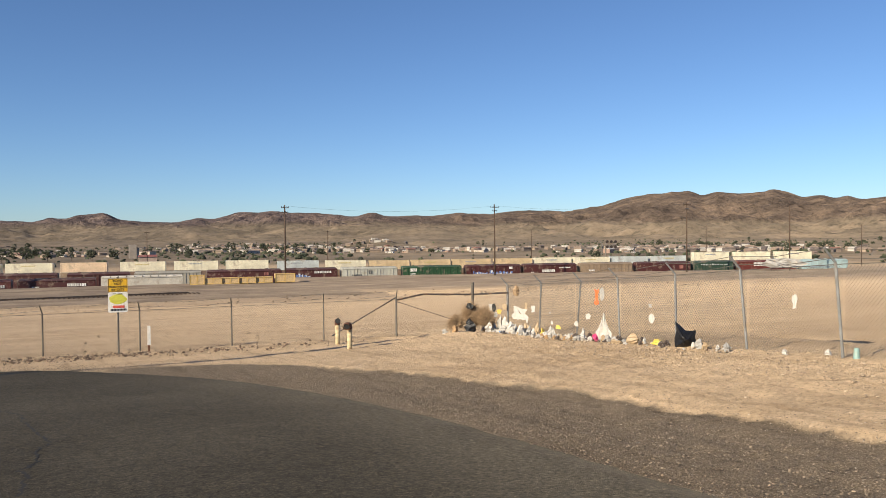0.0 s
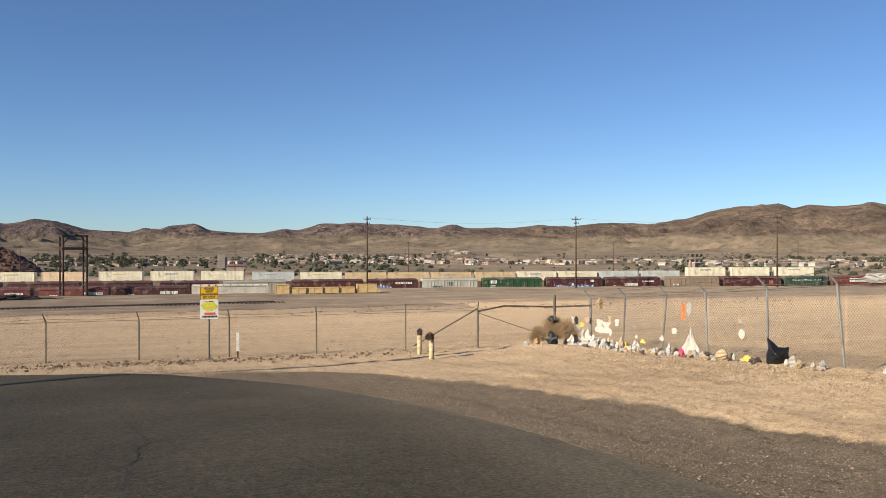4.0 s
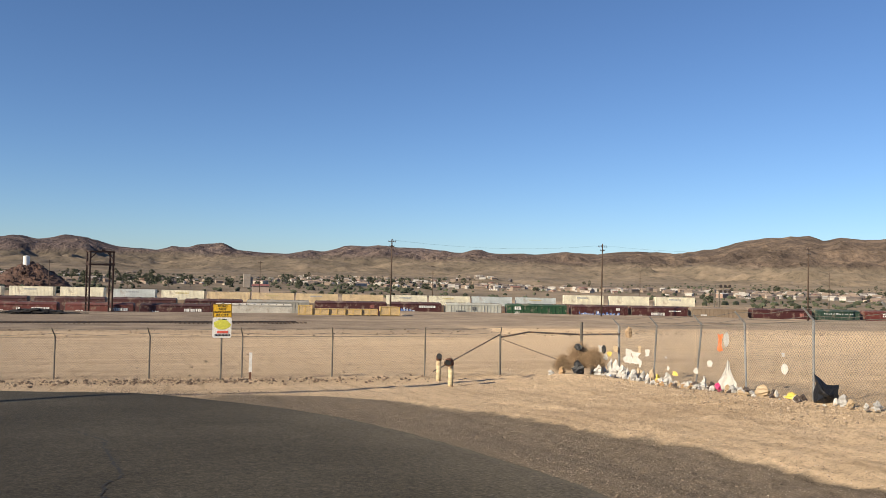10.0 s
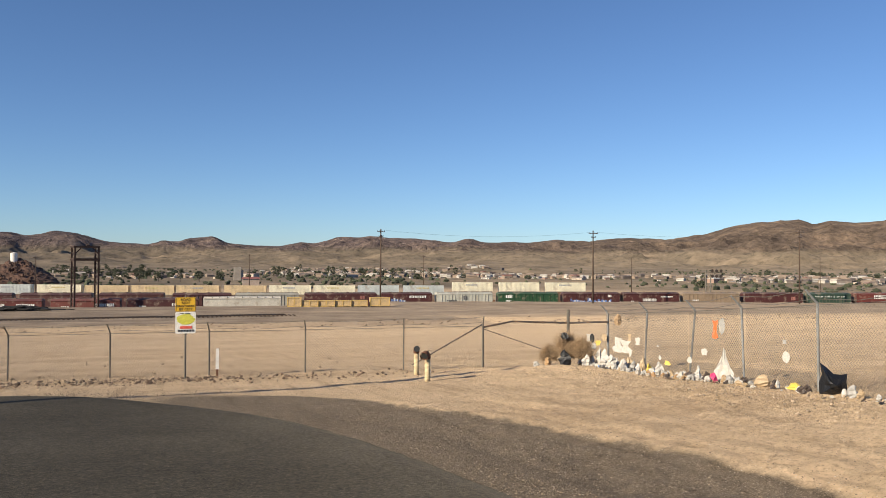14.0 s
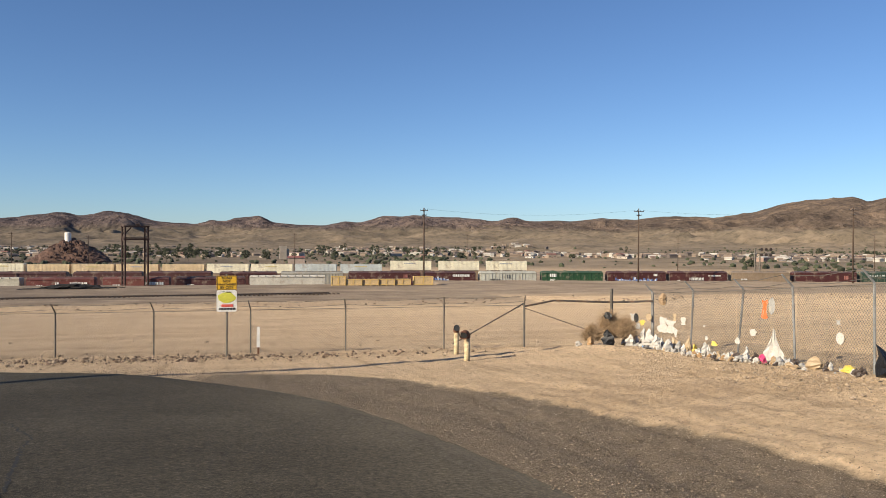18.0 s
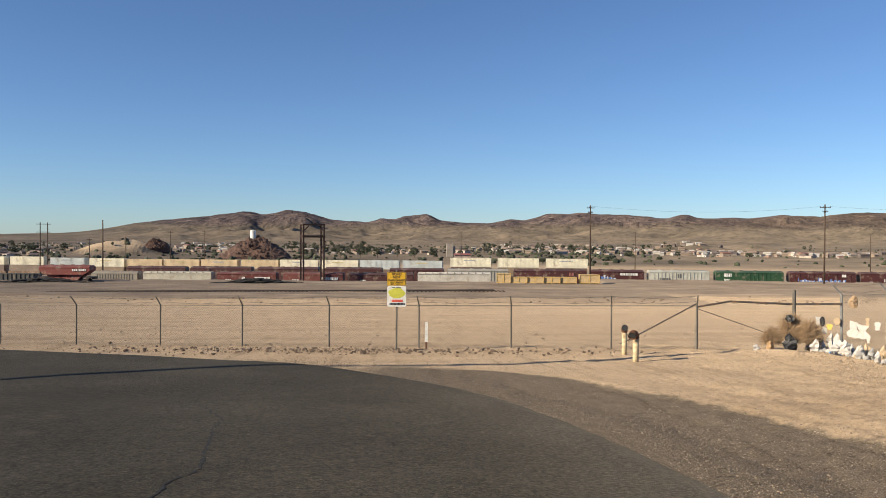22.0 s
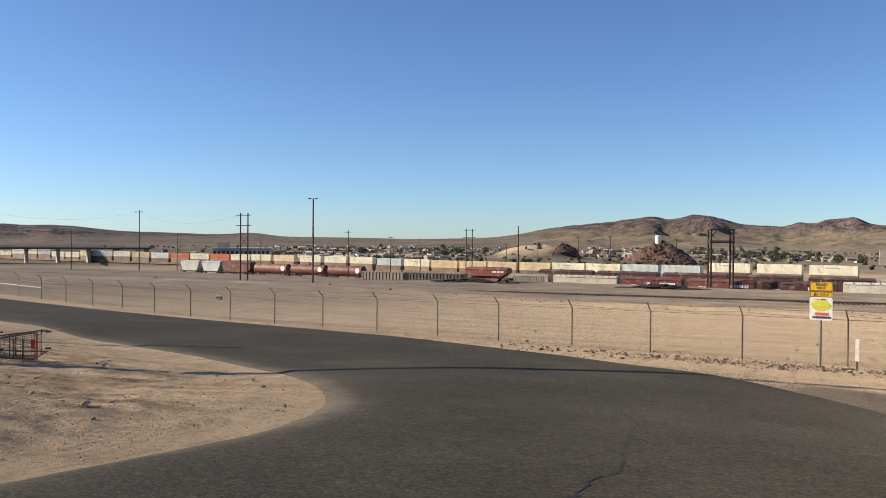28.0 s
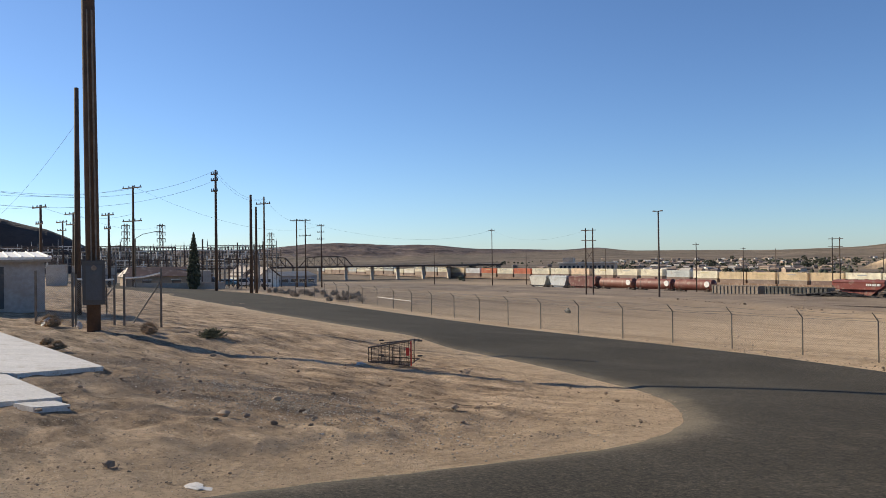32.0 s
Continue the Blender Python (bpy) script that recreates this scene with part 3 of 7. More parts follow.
    eye_el = np.degrees(np.arctan2(verts[:, 2], d))
    bearing = np.degrees(np.arctan2(x, y))
    crag = step(-0.2, 0.25, eye_el + 0.7 * (fbm(x * 0.004, y * 0.004, 61) - 0.5) - 0.85 * step(-45, -22, bearing)) * step(1200, 2000, d)
    for name, values in (("shoulder", shoulder), ("lot", lot), ("yard", yard), ("far", far), ("crag", crag), ("tawny", step(12, 34, bearing)), ("dark_smear", np.clip(dark_smear, 0, 1))):
        me.attributes.new(name, "FLOAT", "POINT").data.foreach_set("value", values.astype(np.float32))
    me.materials.append(ground_material())
    tagged(new("ground", me), "pale tan desert ground rising to bare brown mountains", "ground", kind="structure")


def resample(line, steps):
    seg = np.concatenate([[0], np.cumsum(np.hypot(*np.diff(line, axis=0).T))])
    s = np.linspace(0, seg[-1], steps)
    return np.stack([np.interp(s, seg, line[:, 0]), np.interp(s, seg, line[:, 1])], 1)


def smooth_line(line, rounds=3):
    for _ in range(rounds):
        q = [line[0]]
        for a, b in zip(line, line[1:]):
            q += [0.75 * a + 0.25 * b, 0.25 * a + 0.75 * b]
        line = np.array(q + [line[-1]])
    return line


def build_road():
    n, w = 420, 28
    o, i = smooth_line(OUTER), smooth_line(INNER)
    # rows nearer the camera are closer together
    u = np.linspace(0, 1, n) ** 1.9
    def along(line):
        seg = np.concatenate([[0], np.cumsum(np.hypot(*np.diff(line, axis=0).T))])
        s = u * seg[-1]
        return np.stack([np.interp(s, seg, line[:, 0]), np.interp(s, seg, line[:, 1])], 1)
    o, i = along(o), along(i)
    t = np.linspace(0, 1, w)
    P = i[:, None, :] * (1 - t[None, :, None]) + o[:, None, :] * t[None, :, None]
    jag = (fbm(P[:, :, 0] * 3.5, P[:, :, 1] * 3.5, 51) - 0.5) * 0.14
    side = (o - i) / np.linalg.norm(o - i, axis=1)[:, None]
    rim = np.where((t < 0.01) | (t > 0.99), 1.0, 0.0)
    P = P + side[:, None, :] * (jag * rim[None, :])[:, :, None]
    X, Y = P[:, :, 0], P[:, :, 1]
    Z = ground_z(X, Y) + 0.04 + 0.035 * np.sin(np.pi * t)[None, :] - 0.06 * rim[None, :] + 0.012 * (fbm(X * 0.5, Y * 0.5, 53) - 0.5)
    verts = np.stack([X, Y, Z], -1).reshape(-1, 3)
    faces = [(a * w + b, (a + 1) * w + b, (a + 1) * w + b + 1, a * w + b + 1) for a in range(n - 1) for b in range(w - 1)]
    me = bpy.data.meshes.new("road")
    me.from_pydata(verts.tolist(), [], faces)
    me.polygons.foreach_set("use_smooth", [True] * len(faces))
    width = np.linalg.norm(o - i, axis=1)[:, None]
    rimgap = np.minimum(t[None, :] * width, (1 - t[None, :]) * width)
    dust = np.exp(-(rimgap / 0.5) ** 2) * 0.75 + 0.42 * np.exp(-(((X + 4.2) / 1.8) ** 2 + ((Y - 9.4) / 2.2) ** 2))
    wear = 0.6 * np.exp(-(((1 - t[None, :]) * width - 0.2) / 1.1) ** 2) * (0.55 + 0.9 * fbm(X * 0.7, Y * 0.7, 57)) * step(16, 11, Y) + 0.45 * np.exp(-((t[None, :] * width) / 0.7) ** 2)
    me.attributes.new("wear", "FLOAT", "POINT").data.foreach_set("value", np.clip(wear, 0, 1).ravel().astype(np.float32))
    me.attributes.new("dust", "FLOAT", "POINT").data.foreach_set("value", dust.ravel().astype(np.float32))
    me.materials.append(asphalt_material())
    me.update()
    tagged(new("road", me), "worn grey asphalt road curving away along the fence", "road", kind="structure")


build_ground()
build_road()


# ---- rail yard ----
def along_track(track, x):
    """The pose of a car on a track: x along the track to the right, its near side towards -y."""
    y = float(track(x))
    slope = (float(track(x + 6)) - float(track(x - 6))) / 12
    return pose(x, y, RAIL_Z, 0, 0, math.degrees(math.atan(slope)))


def trucks(car, length, inset=2.0):
    for sx in (-1, 1):
        cx = sx * (length / 2 - inset)
        t = part("truck", Mesh().box((cx, -0.85, 0.5), (2.3, 0.16, 0.3)).box((cx, 0.85, 0.5), (2.3, 0.16, 0.3)).box((cx, 0, 0.55), (0.4, 1.8, 0.35)), steel_dark, car)
        for ax in (-0.9, 0.9):
            w = Mesh()
            for y in (-0.75, 0.75):
                w.tube((cx + ax, y - 0.07, 0.46), (cx + ax, y + 0.07, 0.46), 0.46, n=14)
            w.tube((cx + ax, -0.75, 0.46), (cx + ax, 0.75, 0.46), 0.09)
            part("wheelset", w, steel_dark, t)


def bars_mesh(x0, z0, rows, face, seed, height=0.35, gap=0.12):
    """Unreadable lettering: short upright bars in rows."""
    rnd = random.Random(seed)
    m = Mesh()
    for k, width in enumerate(rows):
        x = x0
        while x < x0 + width:
            w = rnd.uniform(0.12, 0.4)
            m.box((x + w / 2, face, z0 - k * (height + gap)), (w, 0.02, height))
            x += w + rnd.uniform(0.06, 0.14)
    return m


def hopper_car(at, length, colour, label, ribs=13, high=4.5, wide=3.1, marks=None, graffiti=None, group="hopper cars in the yard", seed=0, hatch=True, bottom=1.2, inset=None):
    car = thing("hopper_car", label, "rail car", at, group)
    col = paint(colour)
    h = length / 2
    q = inset or 1.3
    knee = bottom + 1.1 if not inset else high - 1.0
    out = [(-h + 0.25, high - 0.35), (-h + 0.25, knee), (-h + q, bottom), (h - q, bottom), (h - 0.25, knee), (h - 0.25, high - 0.35)]
    part("body", Mesh().prism(out[::-1], -wide / 2, wide / 2), col, car)
    part("roof", Mesh().box((0, 0, high - 0.18), (length - 0.5, wide + 0.06, 0.34), top=(0.985, 0.55)), paint(tuple(c * 0.85 + 0.03 for c in colour)), car)
    part("running_board", Mesh().box((0, 0, high + 0.06), (length - 1.0, 0.6, 0.05)), galvanised, car)
    for k in range(3):
        cx = (k - 1) * (length - 5) / 3
        part("discharge_bay", Mesh().prism([(cx - 0.55, 0.55), (cx + 0.55, 0.55), (cx + 1.9, bottom), (cx - 1.9, bottom)], -wide / 2 + 0.35, wide / 2 - 0.35), col, car)
    part("side_sill", Mesh().box((0, -wide / 2 - 0.04, bottom + 0.08), (length - 2.7, 0.1, 0.2)), col, car)
    part("top_chord", Mesh().box((0, -wide / 2 - 0.04, high - 0.42), (length - 0.5, 0.1, 0.16)), col, car)
    if ribs:
        rib = Mesh().box((0, 0, 0), (0.12, 0.1, high - 0.5 - bottom - 0.16)).data("rib", col)
        for k in range(ribs):
            x = -h + 1.45 + (length - 2.9) * k / (ribs - 1)
            part("rib", rib, col, car, at=pose(x, -wide / 2 - 0.045, (high - 0.5 + bottom + 0.16) / 2))
    for sx in (-1, 1):
        part("end_platform", Mesh().box((sx * (h - 0.7), 0, 1.12), (1.5, wide - 0.3, 0.25)), steel_dark, car)
        lad = Mesh()
        for y in (-wide / 2 + 0.1, -wide / 2 + 0.55):
            lad.tube((sx * (h - 0.15), y, 1.1), (sx * (h - 0.15), y, high - 0.3), 0.03, n=4)
        for k in range(8):
            z = 1.3 + k * 0.36
            lad.tube((sx * (h - 0.15), -wide / 2 + 0.1, z), (sx * (h - 0.15), -wide / 2 + 0.55, z), 0.02, n=4)
        part("ladder", lad, galvanised, car)
        part("coupler", Mesh().box((sx * (h + 0.15), 0, 0.9), (0.9, 0.3, 0.3)), steel_dark, car)
    if hatch:
        for k in range(4):
            part("hatch", Mesh().tube(((k - 1.5) * length / 5, 0, high), ((k - 1.5) * length / 5, 0, high + 0.14), 0.4, n=10), paint(colour), car)
    trucks(car, length)
    if marks:
        for k, (x, z, rows, hgt, c) in enumerate(marks):
            part("lettering", bars_mesh(x, z, rows, -wide / 2 - 0.105, seed + k, hgt), paint(c, rough=0.5, dirt_amount=0.15), car)
    if graffiti:
        x0, x1, z0, z1, cols = graffiti
        rnd = random.Random(seed + 77)
        for c in cols:
            m = Mesh()
            x = x0 + rnd.uniform(0, 0.4)
            while x < x1:
                w = rnd.uniform(0.25, 0.7)
                z = rnd.uniform(z0, z1 - 0.4)
                hh = rnd.uniform(0.3, 0.8) * (z1 - z0)
                m.box((x, -wide / 2 - 0.11 - 0.004 * cols.index(c), min(z + hh / 2, z1)), (w, 0.015, hh), top=(rnd.uniform(0.4, 1.2), 1))
                x += w + rnd.uniform(0.05, 0.5)
            tagged(part("graffiti", m, paint(c, rough=0.5, dirt_amount=0.1), car), kind="stuff")
    return car


def low_car(at, length, colour, label, high=4.2, wide=3.1, bottom=1.2):
    """A long covered car with a smooth side and slanted ends."""
    car = thing("covered_car", label, "rail car", at, "covered cars on the near track")
    h = length / 2
    out = [(-h + 0.2, high), (-h + 0.2, high - 1.6), (-h + 1.6, bottom), (h - 1.6, bottom), (h - 0.2, high - 1.6), (h - 0.2, high)]
    part("body", Mesh().prism(out[::-1], -wide / 2, wide / 2), paint(colour), car)
    part("cover", Mesh().box((0, 0, high + 0.1), (length - 0.5, wide + 0.1, 0.2), top=(0.99, 0.8)), paint(tuple(min(0.85, c * 1.1) for c in colour)), car)
    part("top_rail", Mesh().box((0, -wide / 2 - 0.05, high - 0.1), (length - 0.4, 0.12, 0.18)), paint(colour), car)
    for k in range(9):
        x = -h + 2 + (length - 4) * k / 8
        part("cover_clip", Mesh().box((x, -wide / 2 - 0.08, high + 0.12), (0.16, 0.1, 0.3)), galvanised, car)
    for sx in (-1, 1):
        part("end_platform", Mesh().box((sx * (h - 0.6), 0, 1.1), (1.3, wide - 0.3, 0.25)), steel_dark, car)
        part("coupler", Mesh().box((sx * (h + 0.15), 0, 0.9), (0.9, 0.3, 0.3)), steel_dark, car)
    trucks(car, length)
    return car


def gondola(at, length, colour, label, high=3.6, ribs=14):
    car = thing("gondola_car", label, "rail car", at, "gondolas in the yard")
    h, col = length / 2, paint(colour)
    part("floor", Mesh().box((0, 0, 1.1), (length - 0.5, 2.9, 0.2)), col, car)
    for y in (-1.5, 1.5):
        part("side", Mesh().box((0, y, (high + 1.1) / 2), (length - 0.4, 0.1, high - 1.1)), col, car)
    for x in (-h + 0.25, h - 0.25):
        part("end", Mesh().box((x, 0, (high + 1.1) / 2), (0.1, 2.9, high - 1.1)), col, car)
    part("top_chord", Mesh().box((0, -1.56, high), (length - 0.3, 0.2, 0.16)), col, car)
    rib = Mesh().box((0, 0, 0), (0.2, 0.14, high - 1.3)).data("rib", col)
    for k in range(ribs):
        part("rib", rib, col, car, at=pose(-h + 0.5 + (length - 1) * k / (ribs - 1), -1.62, (high + 1.1) / 2))
    for sx in (-1, 1):
        part("coupler", Mesh().box((sx * (h + 0.15), 0, 0.9), (0.9, 0.3, 0.3)), steel_dark, car)
    trucks(car, length)
    return car


def tank_car(at, length, colour, label):
    car = thing("tank_car", label, "rail car", at, "tank cars in the yard")
    h, r, zc = length / 2, 1.6, 2.5
    m = Mesh().tube((-h + 0.7, 0, zc), (h - 0.7, 0, zc), r, n=24, caps=False)
    for s in (-1, 1):
        m.tube((s * (h - 0.7), 0, zc), (s * (h - 0.45), 0, zc), r, r * 0.75, n=24, caps=False)
        m.tube((s * (h - 0.45), 0, zc), (s * (h - 0.35), 0, zc), r * 0.75, r * 0.3, n=24)
    part("tank", m, paint(colour), car, smooth=True)
    part("dome", Mesh().tube((0, 0, zc + r - 0.1), (0, 0, zc + r + 0.4), 0.5, n=14), paint(colour), car)
    for s in (-0.33, 0.33):
        part("band", Mesh().tube((s * length - 0.05, 0, zc), (s * length + 0.05, 0, zc), r + 0.03, n=20), steel_dark, car)
    part("placard", Mesh().tube((h - 1.9, -r - 0.03, zc + 0.25), (h - 1.9, -r + 0.2, zc + 0.25), 0.85, n=18), white_paint, car, "round white placard")
    part("frame", Mesh().box((0, 0, 1.1), (length - 0.4, 0.6, 0.35)), steel_dark, car)
    for s in (-1, 1):
        part("saddle", Mesh().box((s * (h - 2), 0, 1.45), (1.0, 2.2, 0.7)), steel_dark, car)
        part("railing", Mesh().tube((s * (h - 0.2), -1.3, 1.2), (s * (h - 0.2), -1.3, 2.2), 0.04, n=5).tube((s * (h - 0.2), 1.3, 1.2), (s * (h - 0.2), 1.3, 2.2), 0.04, n=5).tube((s * (h - 0.2), -1.3, 2.2), (s * (h - 0.2), 1.3, 2.2), 0.04, n=5), galvanised, car)
        part("coupler", Mesh().box((s * (h + 0.15), 0, 0.9), (0.9, 0.3, 0.3)), steel_dark, car)
    trucks(car, length)
    return car


WHITE, MAROON, RED, GREEN, TAN = (0.6, 0.57, 0.5), (0.066, 0.017, 0.015), (0.125, 0.027, 0.02), (0.018, 0.066, 0.026), (0.26, 0.19, 0.125)
LETTER = (0.75, 0.73, 0.68)
BLUE = (0.12, 0.2, 0.45)


def build_yard_cars():
    B, A = TRACK_B, TRACK_A
    def mid(x0, x1):
        return (x0 + x1) / 2
    name = [(3.0, 3.2, [3.6], 0.6, LETTER)]
    # far row, from the middle to the right
    hopper_car(along_track(B, 6.9), 13.6, MAROON, "maroon covered hopper car seen over the near row", hatch=True, seed=1)
    hopper_car(along_track(B, 21.7), 15.2, (0.33, 0.31, 0.26), "grey ribbed covered hopper car with dusty sides", ribs=17, seed=2)
    hopper_car(along_track(B, 38.9), 17.8, MAROON, "long maroon covered hopper car behind yellow loads", ribs=0, seed=3, marks=[(4.6, 3.4, [1.0], 0.8, (0.3, 0.12, 0.1))])
    hopper_car(along_track(B, 54.9), 13.0, MAROON, "maroon hopper car with pale graffiti along its lower side", ribs=0, marks=[(0.6, 3.5, [4.0], 0.55, LETTER)], graffiti=(-5.2, -0.6, 1.7, 3.0, [(0.6, 0.62, 0.66), BLUE]), seed=4)
    hopper_car(along_track(B, 69.4), 14.7, (0.47, 0.46, 0.39), "white ribbed covered hopper car with dark lettering", ribs=15, marks=[(-4.6, 2.5, [2.2, 1.6], 0.4, (0.1, 0.1, 0.1)), (-0.4, 3.2, [0.9], 0.9, (0.12, 0.12, 0.12))], seed=5)
    hopper_car(along_track(B, 85.7), 15.9, GREEN, "green ribbed covered hopper car with a white emblem", ribs=15, marks=[(-5.8, 3.5, [1.5], 0.8, LETTER), (-5.8, 2.5, [1.4, 1.2], 0.22, LETTER)], seed=6)
    hopper_car(along_track(B, 101.9), 15.3, MAROON, "maroon hopper car with blue and white graffiti along its foot", ribs=13, graffiti=(-5.6, 5.0, 1.6, 2.7, [(0.62, 0.64, 0.7), BLUE]), marks=[(4.2, 3.6, [0.7], 0.6, LETTER)], seed=7)
    hopper_car(along_track(B, 117.5), 15.3, MAROON, "maroon hopper car with white lettering", ribs=0, marks=[(-2.4, 2.6, [3.6], 0.7, LETTER), (2.4, 3.4, [3.0], 0.3, LETTER), (-5.5, 2.2, [0.7], 0.3, LETTER)], seed=8)
    hopper_car(along_track(B, 133.2), 15.2, TAN, "tan weathered hopper car with ribbed sides", ribs=13, marks=[(-5.2, 2.5, [1.6], 0.4, LETTER)], seed=9)
    hopper_car(along_track(B, 149.5), 16.3, MAROON, "plain maroon covered hopper car with a round mark", ribs=0, marks=[(4.6, 3.0, [0.9], 0.9, (0.35, 0.15, 0.12))], seed=10)
    hopper_car(along_track(B, 164.2), 12.3, (0.03, 0.06, 0.04), "very dark green hopper car with pale graffiti", ribs=11, graffiti=(-4, 4, 3.3, 3.8, [(0.6, 0.62, 0.58)]), seed=11)
    hopper_car(along_track(B, 180.5), 19.0, RED, "red hopper car with rows of white lettering", ribs=0, marks=[(-4.5, 3.7, [7.5, 6.5], 0.45, LETTER)], seed=12)
    hopper_car(along_track(B, 198.2), 15.9, (0.38, 0.5, 0.5), "pale teal covered hopper car with ribbed sides", ribs=13, marks=[(-5, 2.3, [8], 0.3, (0.3, 0.35, 0.4))], seed=13)
    # far row, behind the near one and on to the left
    for k, (x, l) in enumerate(((-8.5, 14.5), (-24.5, 15.5), (-41, 15.5), (-57, 15.0))):
        hopper_car(along_track(B, x), l, MAROON, "maroon covered hopper car, only its roof showing over the near row", ribs=0, seed=20 + k, high=4.6)
    for x, l, c, word in ((-126.6, 13.6, (0.17, 0.05, 0.035), "rust-red tank car with a round white placard"), (-140.7, 14.0, (0.17, 0.05, 0.035), "rust-red tank car with banded shell"), (-155.4, 14.4, (0.2, 0.075, 0.05), "rust-red tank car with dark bands")):
        tank_car(along_track(B, x), l, c, word)
    hopper_car(along_track(B, -169.5), 12.4, RED, "weathered red hopper car beside the tank cars", ribs=0, seed=30)
    hopper_car(along_track(B, -180.6), 8.6, (0.5, 0.52, 0.52), "pale grey short hopper car", ribs=0, seed=31, inset=1.2)
    hopper_car(along_track(B, -190.3), 8.8, (0.5, 0.49, 0.43), "dusty white short hopper car", ribs=0, seed=32, inset=1.2)
    # near row
    low_car(along_track(A, 14.4), 16.4, (0.55, 0.51, 0.43), "long white covered car with slanted ends")
    wh = [(1.8, 2.9, [3.4], 0.6, LETTER), (-4.6, 2.6, [1.2, 1.0], 0.2, LETTER)]
    hopper_car(along_track(A, -1.6), 14.6, MAROON, "maroon hopper car with white lettering", ribs=0, marks=wh, high=4.2, seed=40)
    hopper_car(along_track(A, -16.4), 13.6, (0.16, 0.045, 0.035), "brick-red hopper car with white lettering beside the steel tower", ribs=0, marks=wh, high=4.2, seed=41)
    hopper_car(along_track(A, -31), 13.4, RED, "red hopper car with white lettering behind a dark scrap heap", ribs=0, marks=wh + [(-1.0, 2.6, [0.7], 1.2, LETTER)], high=4.2, seed=42)
    low_car(along_track(A, -46.2), 15.4, (0.5, 0.46, 0.36), "long off-white covered car with slanted ends", high=4.0)
    hopper_car(along_track(A, -60.0), 10.6, (0.3, 0.26, 0.2), "grey ribbed hopper car behind a tall pole", ribs=14, high=4.2, seed=43)
    gondola(along_track(A, -85.2), 15.8, (0.045, 0.045, 0.04), "black ribbed gondola with scrap on it", ribs=16)
    gondola(along_track(A, -101), 13.6, (0.2, 0.16, 0.125), "brown-grey ribbed steel gondola on the near track", ribs=13)
    # a short red car on a siding nearer by
    hopper_car(pose(-63.8, 165.5, gz(-63.8, 165.5) - 0.35, 0, 0, -3), 10.4, (0.2, 0.042, 0.03), "short red hopper car alone on a nearer siding", ribs=0, high=3.5, bottom=1.7, inset=1.3, marks=[(1.6, 2.6, [2.6], 0.45, LETTER)], group="cars on the siding", seed=50)


YELLOW = (0.56, 0.4, 0.2)


def build_yellow_loads():
    """Yellow timber crates and racks standing by the near track."""
    lm = paint(YELLOW, rough=0.8, scale=1.5)
    def crate(x, w, h, label):
        y = 164.0
        z = gz(x, y)
        c = thing("yellow_rack", label, "rack", pose(x, y, z, 0, 0, -4), "yellow racks beside the track")
        part("load", Mesh().box((0, 0, h / 2), (w - 0.1, 1.84, h - 0.1)), lm, c)
        for k in range(max(2, int(w / 1.4)) + 1):
            xx = -w / 2 + w * k / max(2, int(w / 1.4))
            part("post", Mesh().box((xx, -0.9, h / 2), (0.16, 0.16, h)), paint((0.62, 0.42, 0.13), rough=0.7), c)
        for zz in (0.15, h - 0.1):
            part("rail", Mesh().box((0, -0.95, zz), (w, 0.1, 0.14)), paint((0.62, 0.42, 0.13), rough=0.7), c)
    crate(23.4, 2.7, 2.0, "tall yellow-painted steel rack loaded with timber")
    for x in (26.5, 29.9, 33.3, 36.7):
        crate(x, 3.3, 1.35, "low yellow-painted steel rack loaded with timber")
    crate(41.1, 4.0, 1.9, "tall yellow-painted steel rack at the end of the row")


def track_rails(track, x0, x1, name, z=RAIL_Z, ties=True, label="straight steel railway track on timber ties"):
    t = thing(name, label, "railway track", kind="structure")
    xs = np.arange(x0, x1, 8.0)
    for s in (-0.72, 0.72):
        m = Mesh()
        for a, b in zip(xs, xs[1:]):
            ya, yb = float(track(a)) + s, float(track(b)) + s
            m.box(((a + b) / 2, (ya + yb) / 2, z - 0.08), (8.05, 0.08, 0.16), math.atan2(yb - ya, 8))
        part("rail", m, steel_dark, t)
    if ties:
        m = Mesh()
        for x in np.arange(x0, x1, 0.7):
            m.box((x, float(track(x)), z - 0.22), (0.24, 2.5, 0.16))
        tagged(part("ties", m, wood_pole, t), kind="stuff")


# ---- the moving container train ----
TRAIN_SPEED, TRAIN_S0 = 7.55, -190.6
CX = np.arange(420, -700, -2.0)
CY = TRACK_C(CX)
for _ in range(60):
    CY[1:-1] = 0.25 * CY[:-2] + 0.5 * CY[1:-1] + 0.25 * CY[2:]
CS = np.concatenate([[0], np.cumsum(np.hypot(np.diff(CX), np.diff(CY)))])
CS = CS - np.interp(0, -CX, CS)


def train_pose(s):
    def at(q):
        return np.interp(q, CS, CX), np.interp(q, CS, CY)
    (ax, ay), (bx, by) = at(s - 4), at(s + 4)
    x, y = at(s)
    drop = 0.5 * float(step(20, -160, x))
    return pose(x, y, RAIL_Z - drop, 0, 0, math.degrees(math.atan2(ay - by, ax - bx)))


CREAM, PALE, TANC, ORANGE = (0.68, 0.63, 0.48), (0.46, 0.49, 0.48), (0.56, 0.43, 0.26), (0.5, 0.12, 0.045)
